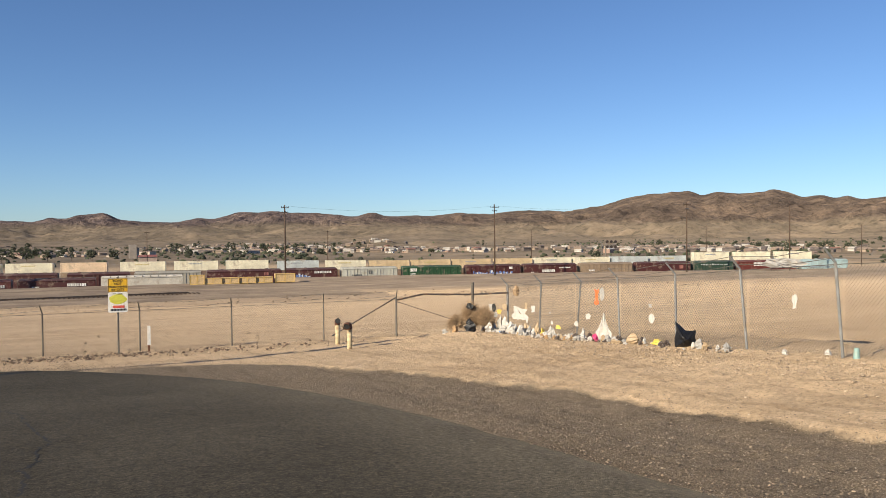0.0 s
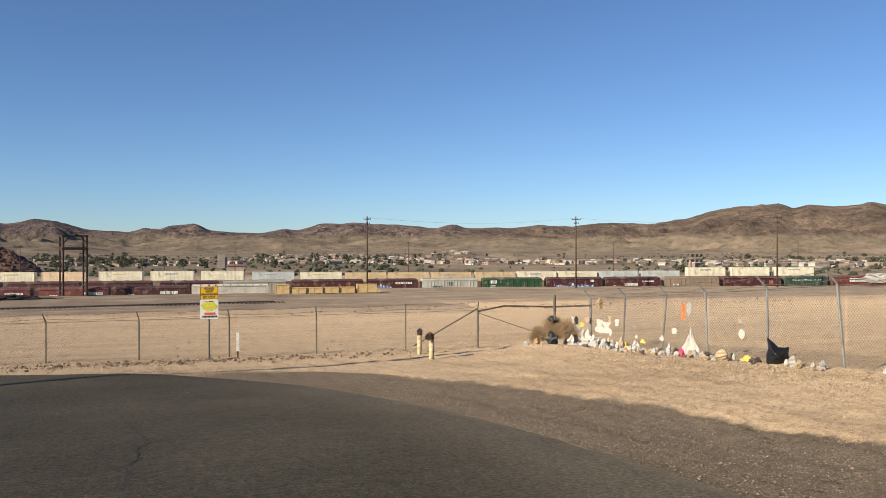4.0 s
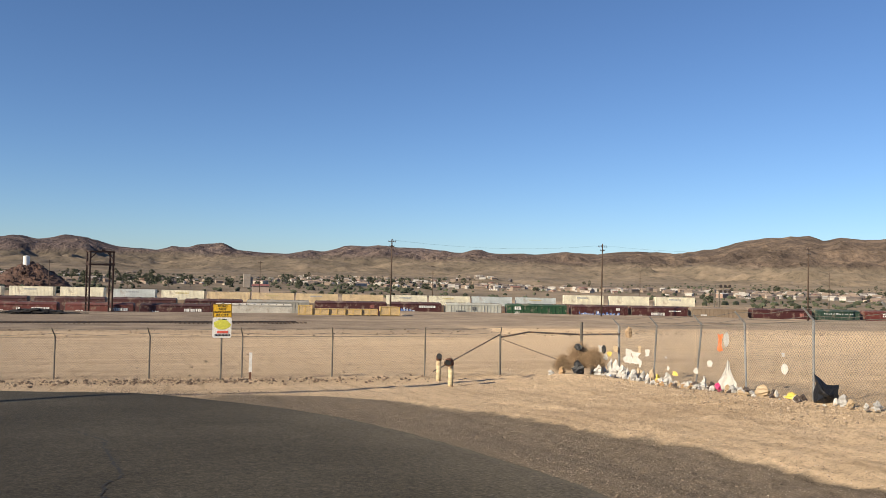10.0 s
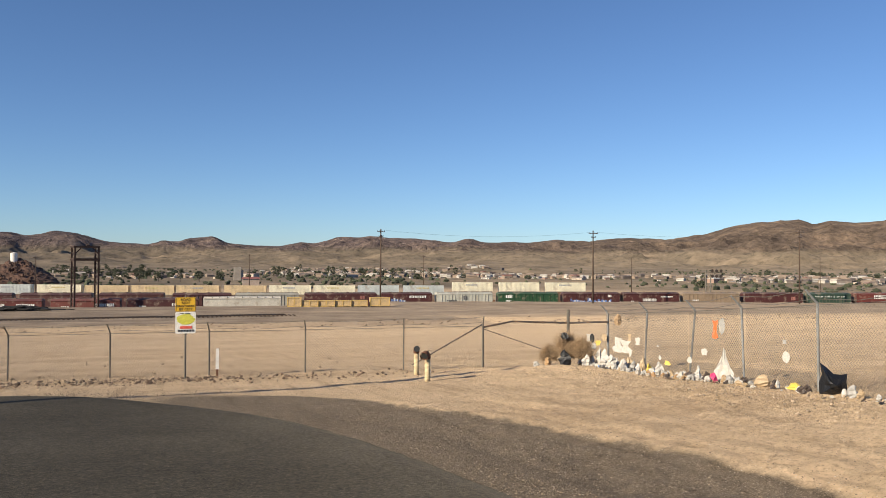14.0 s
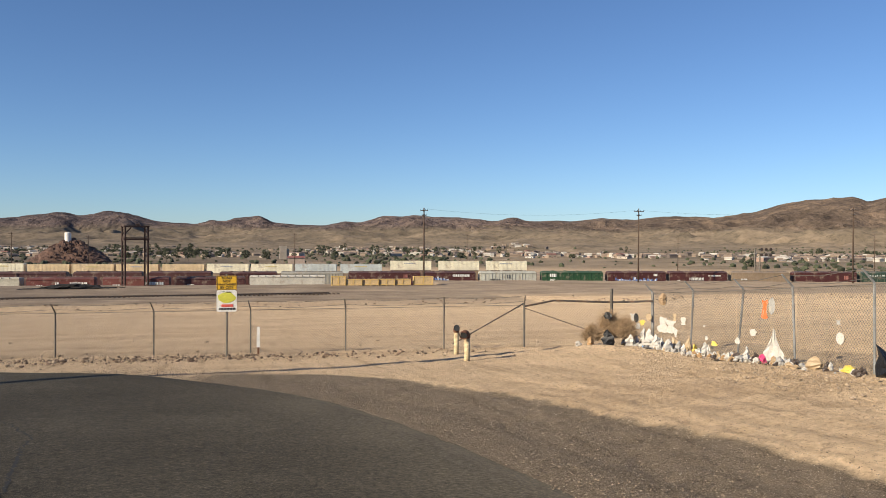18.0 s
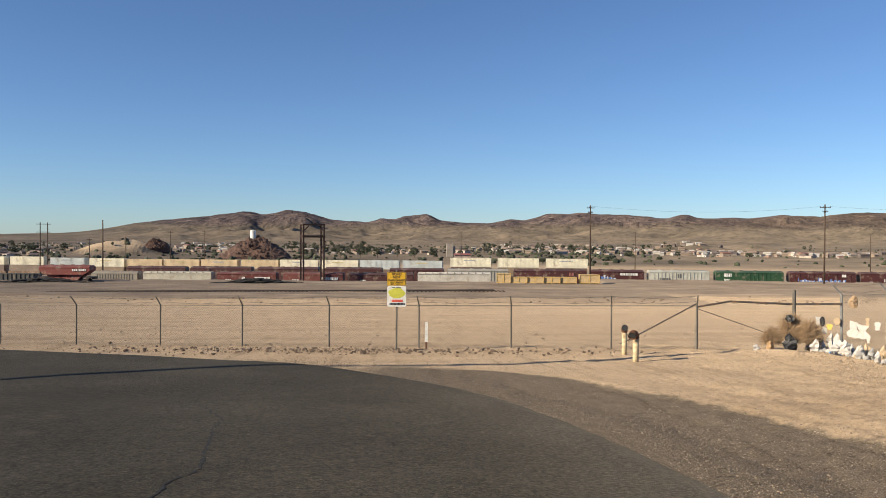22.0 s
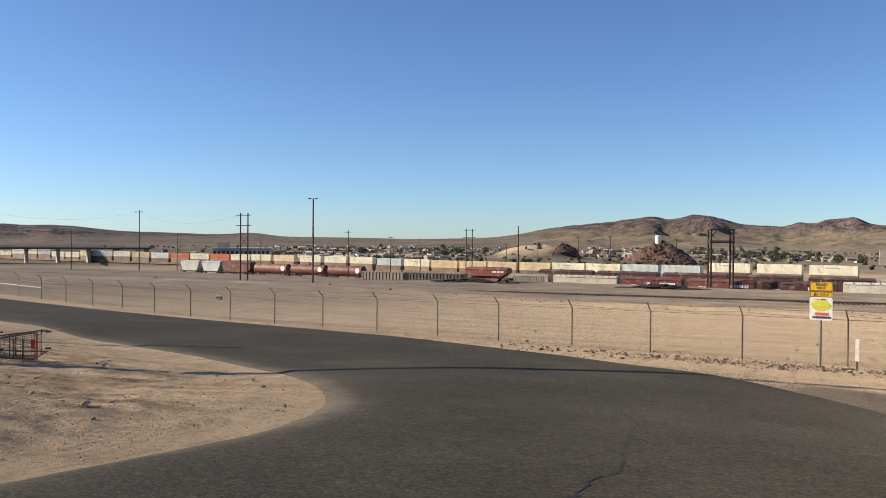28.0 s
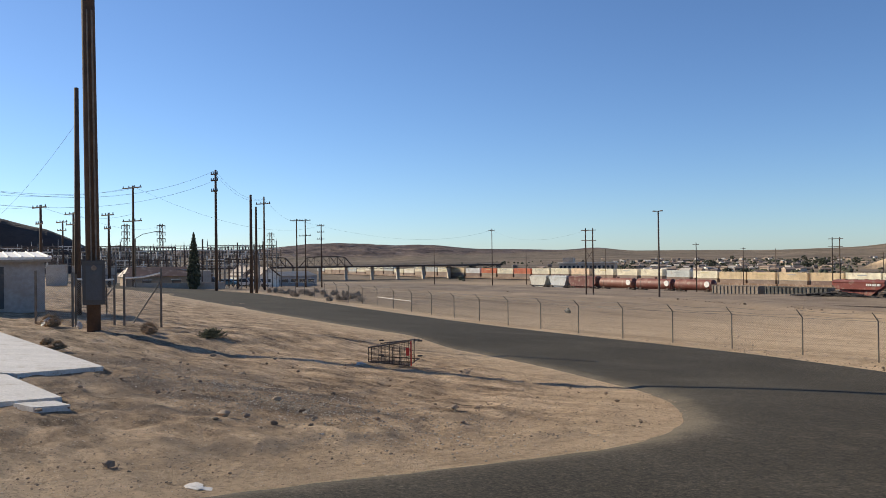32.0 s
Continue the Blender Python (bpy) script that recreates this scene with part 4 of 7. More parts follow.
# distance behind the third car, colour, upper edge above the rail
TRAIN = [(-27.4, CREAM, 6.3), (-13.7, CREAM, 6.3), (0, CREAM, 6.3), (14.2, PALE, 5.35), (27.1, PALE, 5.35), (39.5, CREAM, 5.3), (51.9, CREAM, 5.3),
         (64.4, TANC, 5.2), (77.4, TANC, 5.2), (89.8, TANC, 5.2), (102.2, TANC, 5.2), (114.9, CREAM, 5.4), (128.4, PALE, 5.5),
         (142.5, CREAM, 5.8), (156.3, CREAM, 5.8), (170.3, CREAM, 5.8), (185.5, (0.66, 0.5, 0.34), 5.8), (199.2, CREAM, 5.8), (212.2, CREAM, 5.7),
         (225.3, ORANGE, 5.6), (238.1, CREAM, 5.6), (250.9, ORANGE, 5.6), (264.1, (0.6, 0.6, 0.58), 5.6), (277.4, TANC, 5.8)]
TRAIN += [(290.7 + 13.05 * k, (CREAM, PALE, CREAM, (0.7, 0.66, 0.56))[k % 4], (6.0, 6.0, 5.9, 5.0, 5.0)[k % 5]) for k in range(14)]
WAGONS = []
LOWER = [(0.15, 0.09, 0.06), (0.2, 0.14, 0.09), (0.11, 0.06, 0.045), (0.17, 0.12, 0.085), (0.13, 0.085, 0.065)]


def build_train():
    for k, (off, colour, top) in enumerate(TRAIN):
        word = {CREAM: "cream-white", PALE: "pale grey", TANC: "tan", ORANGE: "orange"}.get(colour, "off-white")
        w = thing("container_wagon", f"well wagon carrying {word} shipping containers, rolling in a train", "rail wagon", group="wagons of the container train")
        col = paint(colour, rough=0.55, dirt_amount=0.25)
        length = 11.5
        part("well_frame", Mesh().box((0, -1.35, 0.75), (13.0, 0.2, 0.9)).box((0, 1.35, 0.75), (13.0, 0.2, 0.9)).box((0, 0, 0.4), (12.6, 2.6, 0.15)), paint((0.14, 0.075, 0.04)), w)
        low_top = top - 2.75
        if low_top > 1.6:
            part("container", Mesh().box((0, 0, (0.5 + low_top) / 2), (length, 2.44, low_top - 0.5)), paint(LOWER[k % 5]), w, "lower shipping container")
        up = part("container", Mesh().box((0, 0, top - 1.36), (length, 2.44, 2.6)), col, w, f"{word} shipping container")
        for s in (-1, 1):
            part("corner_post", Mesh().box((s * length / 2, -1.23, top - 1.36), (0.2, 0.1, 2.74)), col, up)
        part("roof_rail", Mesh().box((0, -1.24, top - 0.06), (length, 0.1, 0.14)), col, up)
        part("bottom_rail", Mesh().box((0, -1.24, top - 2.64), (length, 0.1, 0.14)), paint((0.35, 0.3, 0.24)), up)
        corr = Mesh()
        for i in range(30):
            corr.box((-length / 2 + 0.35 + i * (length - 0.7) / 29, -1.235, top - 1.36), (0.2, 0.05, 2.4))
        tagged(part("corrugation", corr, col, up), kind="stuff")
        if k % 3 != 1:
            part("lettering", bars_mesh(-2.0, top - 0.75, [3.4], -1.285, 300 + k, 0.35), paint((0.5, 0.42, 0.2) if k % 2 else (0.3, 0.32, 0.34)), up)
        part("door_end", Mesh().box((length / 2 + 0.04, 0, top - 1.36), (0.06, 2.3, 2.5)), col, up)
        for s in (-1, 1):
            wh = Mesh()
            for y in (-0.75, 0.75):
                wh.tube((s * 6.2, y - 0.07, 0.46), (s * 6.2, y + 0.07, 0.46), 0.46, n=12)
            part("wheelset", wh, steel_dark, w)
        WAGONS.append((w, off))


# ---- poles ----
def utility_pole(x, y, height, label, arms=(), r=0.17, z=None, group="utility poles", lean=(0, 0), insulators=True, taper=0.62):
    zb = gz(x, y) if z is None else z
    t = thing("utility_pole", label, "pole", pose(x, y, zb), group)
    part("pole", Mesh().tube((0, 0, -0.4), (lean[0], lean[1], height), r, r * taper, n=10), wood_pole, t, smooth=True)
    for h, w, turn in arms:
        a = part("crossarm", Mesh().box((lean[0] * h / height, lean[1] * h / height - 0.15, h), (w, 0.12, 0.14), radians(turn)), wood_pole, t)
        if insulators:
            for k in range(4):
                u = (-0.46 + 0.92 * k / 3) * w
                part("insulator", Mesh().tube((u * math.cos(radians(turn)), u * math.sin(radians(turn)) - 0.15, h + 0.07), (u * math.cos(radians(turn)), u * math.sin(radians(turn)) - 0.15, h + 0.3), 0.07, 0.05, n=6), glass_dark, a)
    return t


def power_line(a, b, sag, label="thin sagging overhead wire", r=0.012):
    m = Mesh()
    pts = []
    for k in range(17):
        u = k / 16
        p = Vector(a).lerp(Vector(b), u)
        p.z -= sag * 4 * u * (1 - u)
        pts.append(p)
    m.path(pts, r, 4)
    solid("power_line", m, cable_mat, label, "wire", group="overhead wires")


def polar(az, d):
    return d * math.sin(radians(az)), d * math.cos(radians(az))


def pole_seen(az, d, el_top, label, arms=(), r=0.17, **kw):
    """A pole at a bearing and distance from the start of the walk, reaching up to an elevation."""
    x, y = polar(az, d)
    zb = gz(x, y)
    h = d * math.tan(radians(el_top)) - zb
    return utility_pole(x, y, h, label, [(h - a, w, t) for a, w, t in arms], r, **kw)


def build_yard_poles():
    tall = "tall dark wooden utility pole standing in the rail yard"
    small = "smaller wooden utility pole beyond the trains"
    pole_seen(14.15, 172, 2.36, tall, [(0.6, 1.6, 0), (1.6, 1.0, 0)], 0.2)
    pole_seen(29.1, 193, 2.3, tall, [(0.7, 2.4, 0), (1.6, 1.2, 0)], 0.2)
    pole_seen(42.4, 215, 2.25, tall, [(0.7, 2.6, 0), (1.9, 1.2, 0)], 0.2)
    pole_seen(48.9, 228, 2.1, tall, [(0.7, 2.4, 0)], 0.2)
    pole_seen(-19.0, 204, 1.08, "tall bare dark pole beside the parked cars", (), 0.2)
    for az, d, el in ((17.2, 300, 0.55), (5.1, 300, 0.55), (31.7, 310, 0.4), (43.6, 320, 0.6), (53.0, 330, 0.55), (-12.6, 300, 0.5), (-14.8, 300, 0.4), (-19.8, 300, -0.1),
                      (-17.6, 300, 0.0), (-8.2, 300, 0.3), (-28.0, 300, 0.3), (-31.0, 230, 0.66), (-26.0, 330, 0.2), (-37.0, 320, 0.3), (-42.5, 330, 0.2), (-49.0, 300, 0.5)):
        pole_seen(az, d, el, small, [(0.5, 1.8, 10)] if d < 305 else (), 0.16, insulators=False)
    # tall lamp standard
    x, y = polar(-33.47, 172)
    zb = gz(x, y)
    h = 172 * math.tan(radians(2.87)) - zb
    lamp = thing("yard_lamp", "tall dark yard lamp pole with two small heads", "lamp", pose(x, y, zb))
    part("pole", Mesh().tube((0, 0, -0.4), (0, 0, h), 0.22, 0.14, n=10), steel_dark, lamp)
    part("crossarm", Mesh().box((0, 0, h - 0.1), (2.0, 0.12, 0.12)), steel_dark, lamp)
    for s in (-0.85, 0.85):
        part("lamp_head", Mesh().box((s, -0.2, h - 0.05), (0.5, 0.4, 0.22)), steel_dark, lamp)
    # twin-pole frames
    for az, d, el, w in ((-38.15, 185, 1.78, 2.0), (-22.45, 260, 0.87, 2.1)):
        x, y = polar(az, d)
        zb = gz(x, y)
        h = d * math.tan(radians(el)) - zb
        f = thing("twin_pole_frame", "pair of dark wooden poles joined by crossarms", "pole", pose(x, y, zb))
        for s in (-w / 2, w / 2):
            part("pole", Mesh().tube((s, 0, -0.4), (s, 0, h), 0.18, 0.13, n=8), wood_pole, f)
        part("crossarm", Mesh().box((0, -0.2, h - 0.5), (w + 2.0, 0.14, 0.16)), wood_pole, f)
        part("crossarm", Mesh().box((0, -0.2, h - 2.8), (w + 2.0, 0.14, 0.16)), wood_pole, f)
        part("brace", Mesh().tube((-w / 2, 0, h - 5), (w / 2, 0, h - 7.5), 0.05).tube((w / 2, 0, h - 5), (-w / 2, 0, h - 7.5), 0.05), wood_pole, f)
    x, y = polar(-44.9, 300)
    utility_pole(x, y, 300 * math.tan(radians(1.84)) - gz(x, y), "tall wooden pole far across the yard", [(300 * math.tan(radians(1.84)) - gz(x, y) - 0.6, 3.0, 10)], 0.2)
    # rusty steel frame tower
    tower_steel = surf("brown_tower_steel", (0.045, 0.026, 0.02), 0.8, 0.2, dirt=(0.12, 0.06, 0.04), dirt_amount=0.4)
    x, y = polar(-5.35, 176)
    zb = gz(x, y)
    h = 176 * math.tan(radians(0.95)) - zb
    tw = thing("steel_tower", "rust-brown open steel frame tower with four legs", "tower", pose(x, y, zb, 0, 0, 17))
    lx, ly = 2.2, 1.5
    for sx in (-1, 1):
        for sy in (-1, 1):
            part("leg", Mesh().box((sx * lx, sy * ly, h / 2), (0.3, 0.3, h)), tower_steel, tw)
        lad = Mesh()
        for k in range(15):
            z0 = 0.6 + k * (h - 1) / 15
            lad.box((sx * lx, 0, z0), (0.1, 2 * ly, 0.09))
            lad.tube((sx * lx, -ly, z0), (sx * lx, ly, z0 + (h - 1) / 15), 0.04, n=4)
        part("lacing", lad, tower_steel, tw)
    for zz, hh in ((h - 0.15, 0.3), (h - 2.75, 0.36)):
        for sy in (-1, 1):
            part("beam", Mesh().box((0, sy * ly, zz), (2 * lx + 0.5, 0.34, hh)), tower_steel, tw)
        for sx in (-1, 1):
            part("beam", Mesh().box((sx * lx, 0, zz), (0.34, 2 * ly, hh)), tower_steel, tw)
    part("platform", Mesh().box((0, 0, h - 2.45), (2 * lx + 0.4, 2 * ly, 0.12)), tower_steel, tw)
    part("hoist", Mesh().box((0.5, 0, h + 0.1), (0.7, 0.7, 0.4)), tower_steel, tw)
    for sx in (-1, 1):
        part("brace", Mesh().tube((sx * lx, -ly, h - 1.6), (sx * (lx - 1.1), -ly, h - 0.4), 0.1), tower_steel, tw)
    part("foot_box", Mesh().box((0, 0, 0.9), (2.6, 2.2, 1.5)), paint((0.3, 0.12, 0.08)), tw, "small rusty tank at the tower's foot")
    # signal gantry
    x, y = polar(36.75, 270)
    zb = gz(x, y)
    h = 270 * math.tan(radians(-0.35)) - zb
    sg = thing("signal_gantry", "silver cantilever railway signal with six dark heads", "railway signal", pose(x, y, zb, 0, 0, -10))
    for s in (-0.8, 0.8):
        part("mast", Mesh().tube((s, 0, 0), (s, 0, h - (0.3 if s < 0 else 1.6)), 0.22, n=8), galvanised, sg)
    part("arm", Mesh().box((2.2, 0, h - 1.8), (5.0, 0.5, 0.25)).box((2.2, 0, h - 1.0), (5.0, 0.1, 0.1)), galvanised, sg)
    for k in range(3):
        for zz in (h - 0.5, h - 2.2):
            part("signal_head", Mesh().tube((1.2 + k * 1.5, -0.4, zz), (1.2 + k * 1.5, -0.25, zz), 0.5, n=12), steel_dark, sg)


def build_scrap():
    """Dark heaps on the yard's near side."""
    char = surf("charred_scrap", (0.016, 0.014, 0.013), 0.85)
    for x, y, w, h, seed in ((-26, 161, 15, 1.2, 1), (-67, 161.5, 17, 1.1, 2)):
        m = Mesh()
        rnd = random.Random(seed)
        for k in range(220):
            u = rnd.gauss(0, 0.22)
            z = h * 0.75 * max(0.05, 1 - abs(u) * 1.9)
            s = rnd.uniform(0.5, 1.8)
            m.lump((u * w, rnd.uniform(-1.2, 1.2), rnd.uniform(0, z)), (s * 1.4, s * 0.8, s * rnd.uniform(0.2, 0.45)), seed * 400 + k, 0.45)
        solid("scrap_heap", m, char, "low heap of blackened scrap lying on the yard's edge", "heap", pose(x, y, gz(x, y) - 0.1), kind="stuff")


# ---- valley: houses, trees, tank, bridge ----
def house_meshes():
    out = []
    for k, (w, d, h, pitch) in enumerate(((11, 8, 2.8, 1.6), (14, 8, 2.9, 1.4), (9, 7, 2.7, 1.8), (16, 5, 2.8, 0.5), (12, 9, 5.2, 1.6), (22, 10, 4.0, 0.6))):
        wall = Mesh().box((0, 0, h / 2 - 0.3), (w, d, h + 0.6))
        roof = Mesh()
        e = 0.5
        roof.v += [(-w / 2 - e, -d / 2 - e, h), (w / 2 + e, -d / 2 - e, h), (w / 2 + e, d / 2 + e, h), (-w / 2 - e, d / 2 + e, h), (-w / 2 - e, 0, h + pitch), (w / 2 + e, 0, h + pitch)]
        roof.f += [(0, 1, 5, 4), (2, 3, 4, 5), (0, 4, 3), (1, 2, 5), (3, 2, 1, 0)]
        win = Mesh().box((0, -d / 2 - 0.03, h * 0.55), (1.5, 0.08, 1.1))
        door = Mesh().box((0, -d / 2 - 0.03, 1.0), (1.0, 0.08, 2.0))
        out.append((w, d, h, wall, roof, win, door))
    return out


HOUSE_WALLS = [(0.58, 0.54, 0.48), (0.32, 0.25, 0.19), (0.46, 0.39, 0.31), (0.22, 0.17, 0.13), (0.34, 0.22, 0.165), (0.36, 0.34, 0.31)]
HOUSE_ROOFS = [(0.2, 0.15, 0.12), (0.3, 0.2, 0.16), (0.3, 0.28, 0.26), (0.5, 0.48, 0.44), (0.26, 0.12, 0.085)]


def build_town():
    rnd = random.Random(5)
    base = []
    for k, (w, d, h, wall, roof, win, door) in enumerate(house_meshes()):
        for c in range(2):
            ho = thing("house", "small low desert house with a shallow roof", "house", group="houses in the valley town")
            part("wall", wall, paint(HOUSE_WALLS[(k + 3 * c) % 6], scale=0.2), ho)
            part("roof", roof, paint(HOUSE_ROOFS[(k * 2 + c) % 5], scale=0.2), ho)
            wd = win.data("window", glass_dark)
            for x in ((-w * 0.32, w * 0.3) if w < 14 else (-w * 0.36, -w * 0.15, w * 0.33)):
                part("window", wd, glass_dark, ho, at=pose(x, 0, 0))
            part("door", door, paint((0.25, 0.15, 0.1)), ho)
            base.append(ho)
    used = set()
    # streets: bearing, spread, and the band of elevations in which they lie
    quarters = ((12.0, 3.6, -1.08, -0.5, 5), (18.5, 2.5, -1.1, -0.72, 2), (-10.5, 3.6, -1.1, -0.45, 4), (27, 5.5, -1.15, -0.92, 3), (42.5, 4.2, -1.28, -0.86, 5), (50, 2.5, -1.3, -1.1, 1), (-29, 4.2, -1.5, -0.42, 6), (-36, 3, -1.2, -0.6, 1), (-2.5, 2.5, -1.2, -0.9, 1))
    reach = np.arange(430.0, 1900.0, 10.0)
    slopes = {}
    def spot():
        while True:
            c, w, lo, hi, _ = rnd.choices(quarters, [q[4] for q in quarters])[0]
            az, el = rnd.gauss(c, w), rnd.uniform(lo, hi)
            key = round(az)
            if key not in slopes:
                xs, ys = polar(key, 1.0)
                slopes[key] = np.maximum.accumulate(np.degrees(np.arctan2(ground_z(reach * xs, reach * ys), reach)))
            d = float(np.interp(el, slopes[key], reach))
            if -47 < az < 56 and not (-12.5 < az < -6.2 and d < 640) and not (-20.5 < az < -14.5 and d < 760):
                return az, d
    placed = 0
    while placed < 270:
        az, d = spot()
        x, y = polar(az, d)
        i = rnd.randrange(len(base)) if placed >= len(base) else placed
        m = pose(x, y, gz(x, y) - 0.15, 0, 0, -az + rnd.choice((-45, 45)) + rnd.uniform(-22, 22))
        m = m @ Matrix.Scale(rnd.uniform(0.4, 0.75), 4)
        if i in used:
            copy_thing(base[i], m)
        else:
            base[i].matrix_basis = m
            used.add(i)
        placed += 1
    # the rest of the town, too far to tell one roof from the next
    for word, tone, many in (("white", (0.5, 0.46, 0.4), 210), ("tan", (0.3, 0.225, 0.165), 420), ("grey-brown", (0.13, 0.105, 0.09), 420)):
        town = Mesh()
        for k in range(many):
            az, d = spot()
            d = d * 1.03 + 10
            x, y = polar(az, d)
            w, dep, h = rnd.uniform(2.5, 7.5), rnd.uniform(2.5, 5), rnd.uniform(1.1, 2.2)
            z, turn = gz(x, y), radians(-az + rnd.uniform(-40, 40))
            town.box((x, y, z + h / 2 - 0.3), (w, dep, h + 0.6), turn)
            town.box((x, y, z + h + 0.5), (w + 0.6, dep + 0.6, 1.0), turn, top=(0.9, 0.1))
        solid("far_town", town, paint(tone, scale=0.2), f"scattered {word} low houses far across the valley", "houses", kind="stuff")


def tree_meshes(seed, h, w):
    rnd = random.Random(seed)
    trunk = Mesh().tube((0, 0, -0.3), (0.1, 0, h * 0.45), 0.22, 0.13, n=7)
    for k in range(5):
        a = rnd.uniform(0, 6.28)
        trunk.tube((0.1, 0, h * rnd.uniform(0.25, 0.45)), (math.cos(a) * w * 0.3, math.sin(a) * w * 0.3, h * rnd.uniform(0.55, 0.8)), 0.09, 0.04, n=5)
    crown = Mesh()
    for k in range(90):
        a, q = rnd.uniform(0, 6.28), rnd.random() ** 0.6
        z = rnd.uniform(0.25, 1.0)
        rr = w / 2 * q * math.sqrt(max(0.05, 1 - ((z - 0.58) / 0.46) ** 2))
        s = rnd.uniform(0.08, 0.2) * w
        crown.lump((rr * math.cos(a), rr * math.sin(a), z * h), (s * rnd.uniform(0.8, 1.4), s, s * 0.8), seed * 1000 + k, 0.5, 5, 3, a)
    return trunk.data("trunk", bark), crown.data("crown", leaf_dark)


def build_trees():
    rnd = random.Random(11)
    kinds = [tree_meshes(1, 6, 7), tree_meshes(2, 8, 7), tree_meshes(3, 5, 8), tree_meshes(4, 10, 6), tree_meshes(5, 4, 6)]
    def plant(x, y, scale, k):
        t = thing("tree", "dusty dark green desert tree in the valley town", "tree", pose(x, y, gz(x, y), 0, 0, rnd.uniform(0, 360)) @ Matrix.Scale(scale, 4), "trees in the valley town")
        part("trunk", kinds[k][0], bark, t)
        part("crown", kinds[k][1], leaf_dark, t)
    n = 0
    while n < 300:
        az = rnd.choice((rnd.uniform(-40, 55), rnd.gauss(12, 4), rnd.gauss(-2.5, 2.0), rnd.gauss(-27, 5), rnd.gauss(-10, 4), rnd.gauss(47, 5)))
        d = rnd.choice((rnd.uniform(560, 900), rnd.uniform(700, 1300)))
        if not -47 < az < 58 or (-12.5 < az < -6.2 and d < 640) or (-19.5 < az < -14.5 and 480 < d < 760):
            continue
        plant(*polar(az, d), rnd.uniform(0.35, 0.95), rnd.randrange(5))
        n += 1
    scrub, spots = Mesh(), []
    for k in range(3200):
        az = rnd.choice((rnd.uniform(-48, 60), rnd.gauss(12, 4), rnd.gauss(-27, 5), rnd.gauss(-9, 5), rnd.gauss(44, 6)))
        spots.append(polar(az, rnd.choice((rnd.uniform(380, 800), rnd.uniform(600, 1500), rnd.uniform(700, 1300)))))
    heights = ground_z(np.array([q[0] for q in spots]), np.array([q[1] for q in spots]))
    for k, ((x, y), z) in enumerate(zip(spots, heights)):
        s = rnd.uniform(1.0, 3.2)
        scrub.lump((x, y, float(z) + s * 0.25), (s * 1.5, s, s * rnd.uniform(0.6, 1.2)), 6000 + k, 0.45, 5, 3, rnd.uniform(0, 6))
    solid("far_scrub", scrub, leaf_dark, "dusty dark scrub dotted over the valley floor", "scrub", kind="stuff")
    for az, d, s, k in ((-18.4, 400, 1.3, 2), (-29, 420, 1.2, 0), (-28, 420, 1.3, 2), (-36.0, 400, 1.3, 1), (-35.3, 405, 1.1, 0), (36.3, 420, 1.3, 2), (-2, 520, 1.3, 1), (-0.8, 525, 1.3, 1), (0.6, 530, 1.2, 3), (1.8, 520, 1.3, 1), (3.2, 540, 1.2, 1), (-3.4, 500, 1.2, 3)):
        plant(*polar(az, d), s * 0.62, k)


def rocky_hill(az, d, r, h, label, seed):
    """A craggy knoll: rings of broken ledges with boulders on them."""
    rnd = random.Random(seed)
    m = Mesh()
    nr, na = 22, 64
    def height(u, a):
        k = float(fbm(np.array([math.cos(a) * 2.2 + u * 5 + seed]), np.array([math.sin(a) * 2.2 + u * 3]), seed, 4)[0])
        q = 1 - u
        return h * (min(1.0, q * 1.25) ** 0.8) * (0.78 + 0.42 * k) if u < 1 else -2.0
    for i in range(nr + 1):
        u = i / nr
        for j in range(na):
            a = 2 * math.pi * j / na
            rr = r * u * (1 + 0.12 * math.sin(3 * a + seed) + rnd.uniform(-0.03, 0.03))
            m.v.append((rr * math.cos(a), rr * math.sin(a), height(u, a) + rnd.uniform(-0.35, 0.35) * (u < 1)))
    for i in range(nr):
        for j in range(na):
            a, b = i * na + j, i * na + (j + 1) % na
            m.f.append((a, b, b + na, a + na))
    x, y = polar(az, d)
    rock = surf("red_rock", (0.125, 0.07, 0.05), 0.95, vary=0.45, scale=0.25, fine=1.5, bump=0.8, dist=0.5)
    hill = thing("rocky_hill", label, "hill", pose(x, y, gz(x, y) - 0.3))
    part("slope", m, rock, hill)
    bm = Mesh()
    for k in range(320):
        u, a = math.sqrt(rnd.random()) * 0.97, rnd.uniform(0, 6.28)
        sz = rnd.uniform(0.5, 2.0)
        bm.lump((r * u * math.cos(a), r * u * math.sin(a), height(u, a)), (sz * 1.3, sz, sz), seed * 500 + k, 0.4, 6, 4, a)
    tagged(part("boulders", bm, rock, hill), kind="stuff")


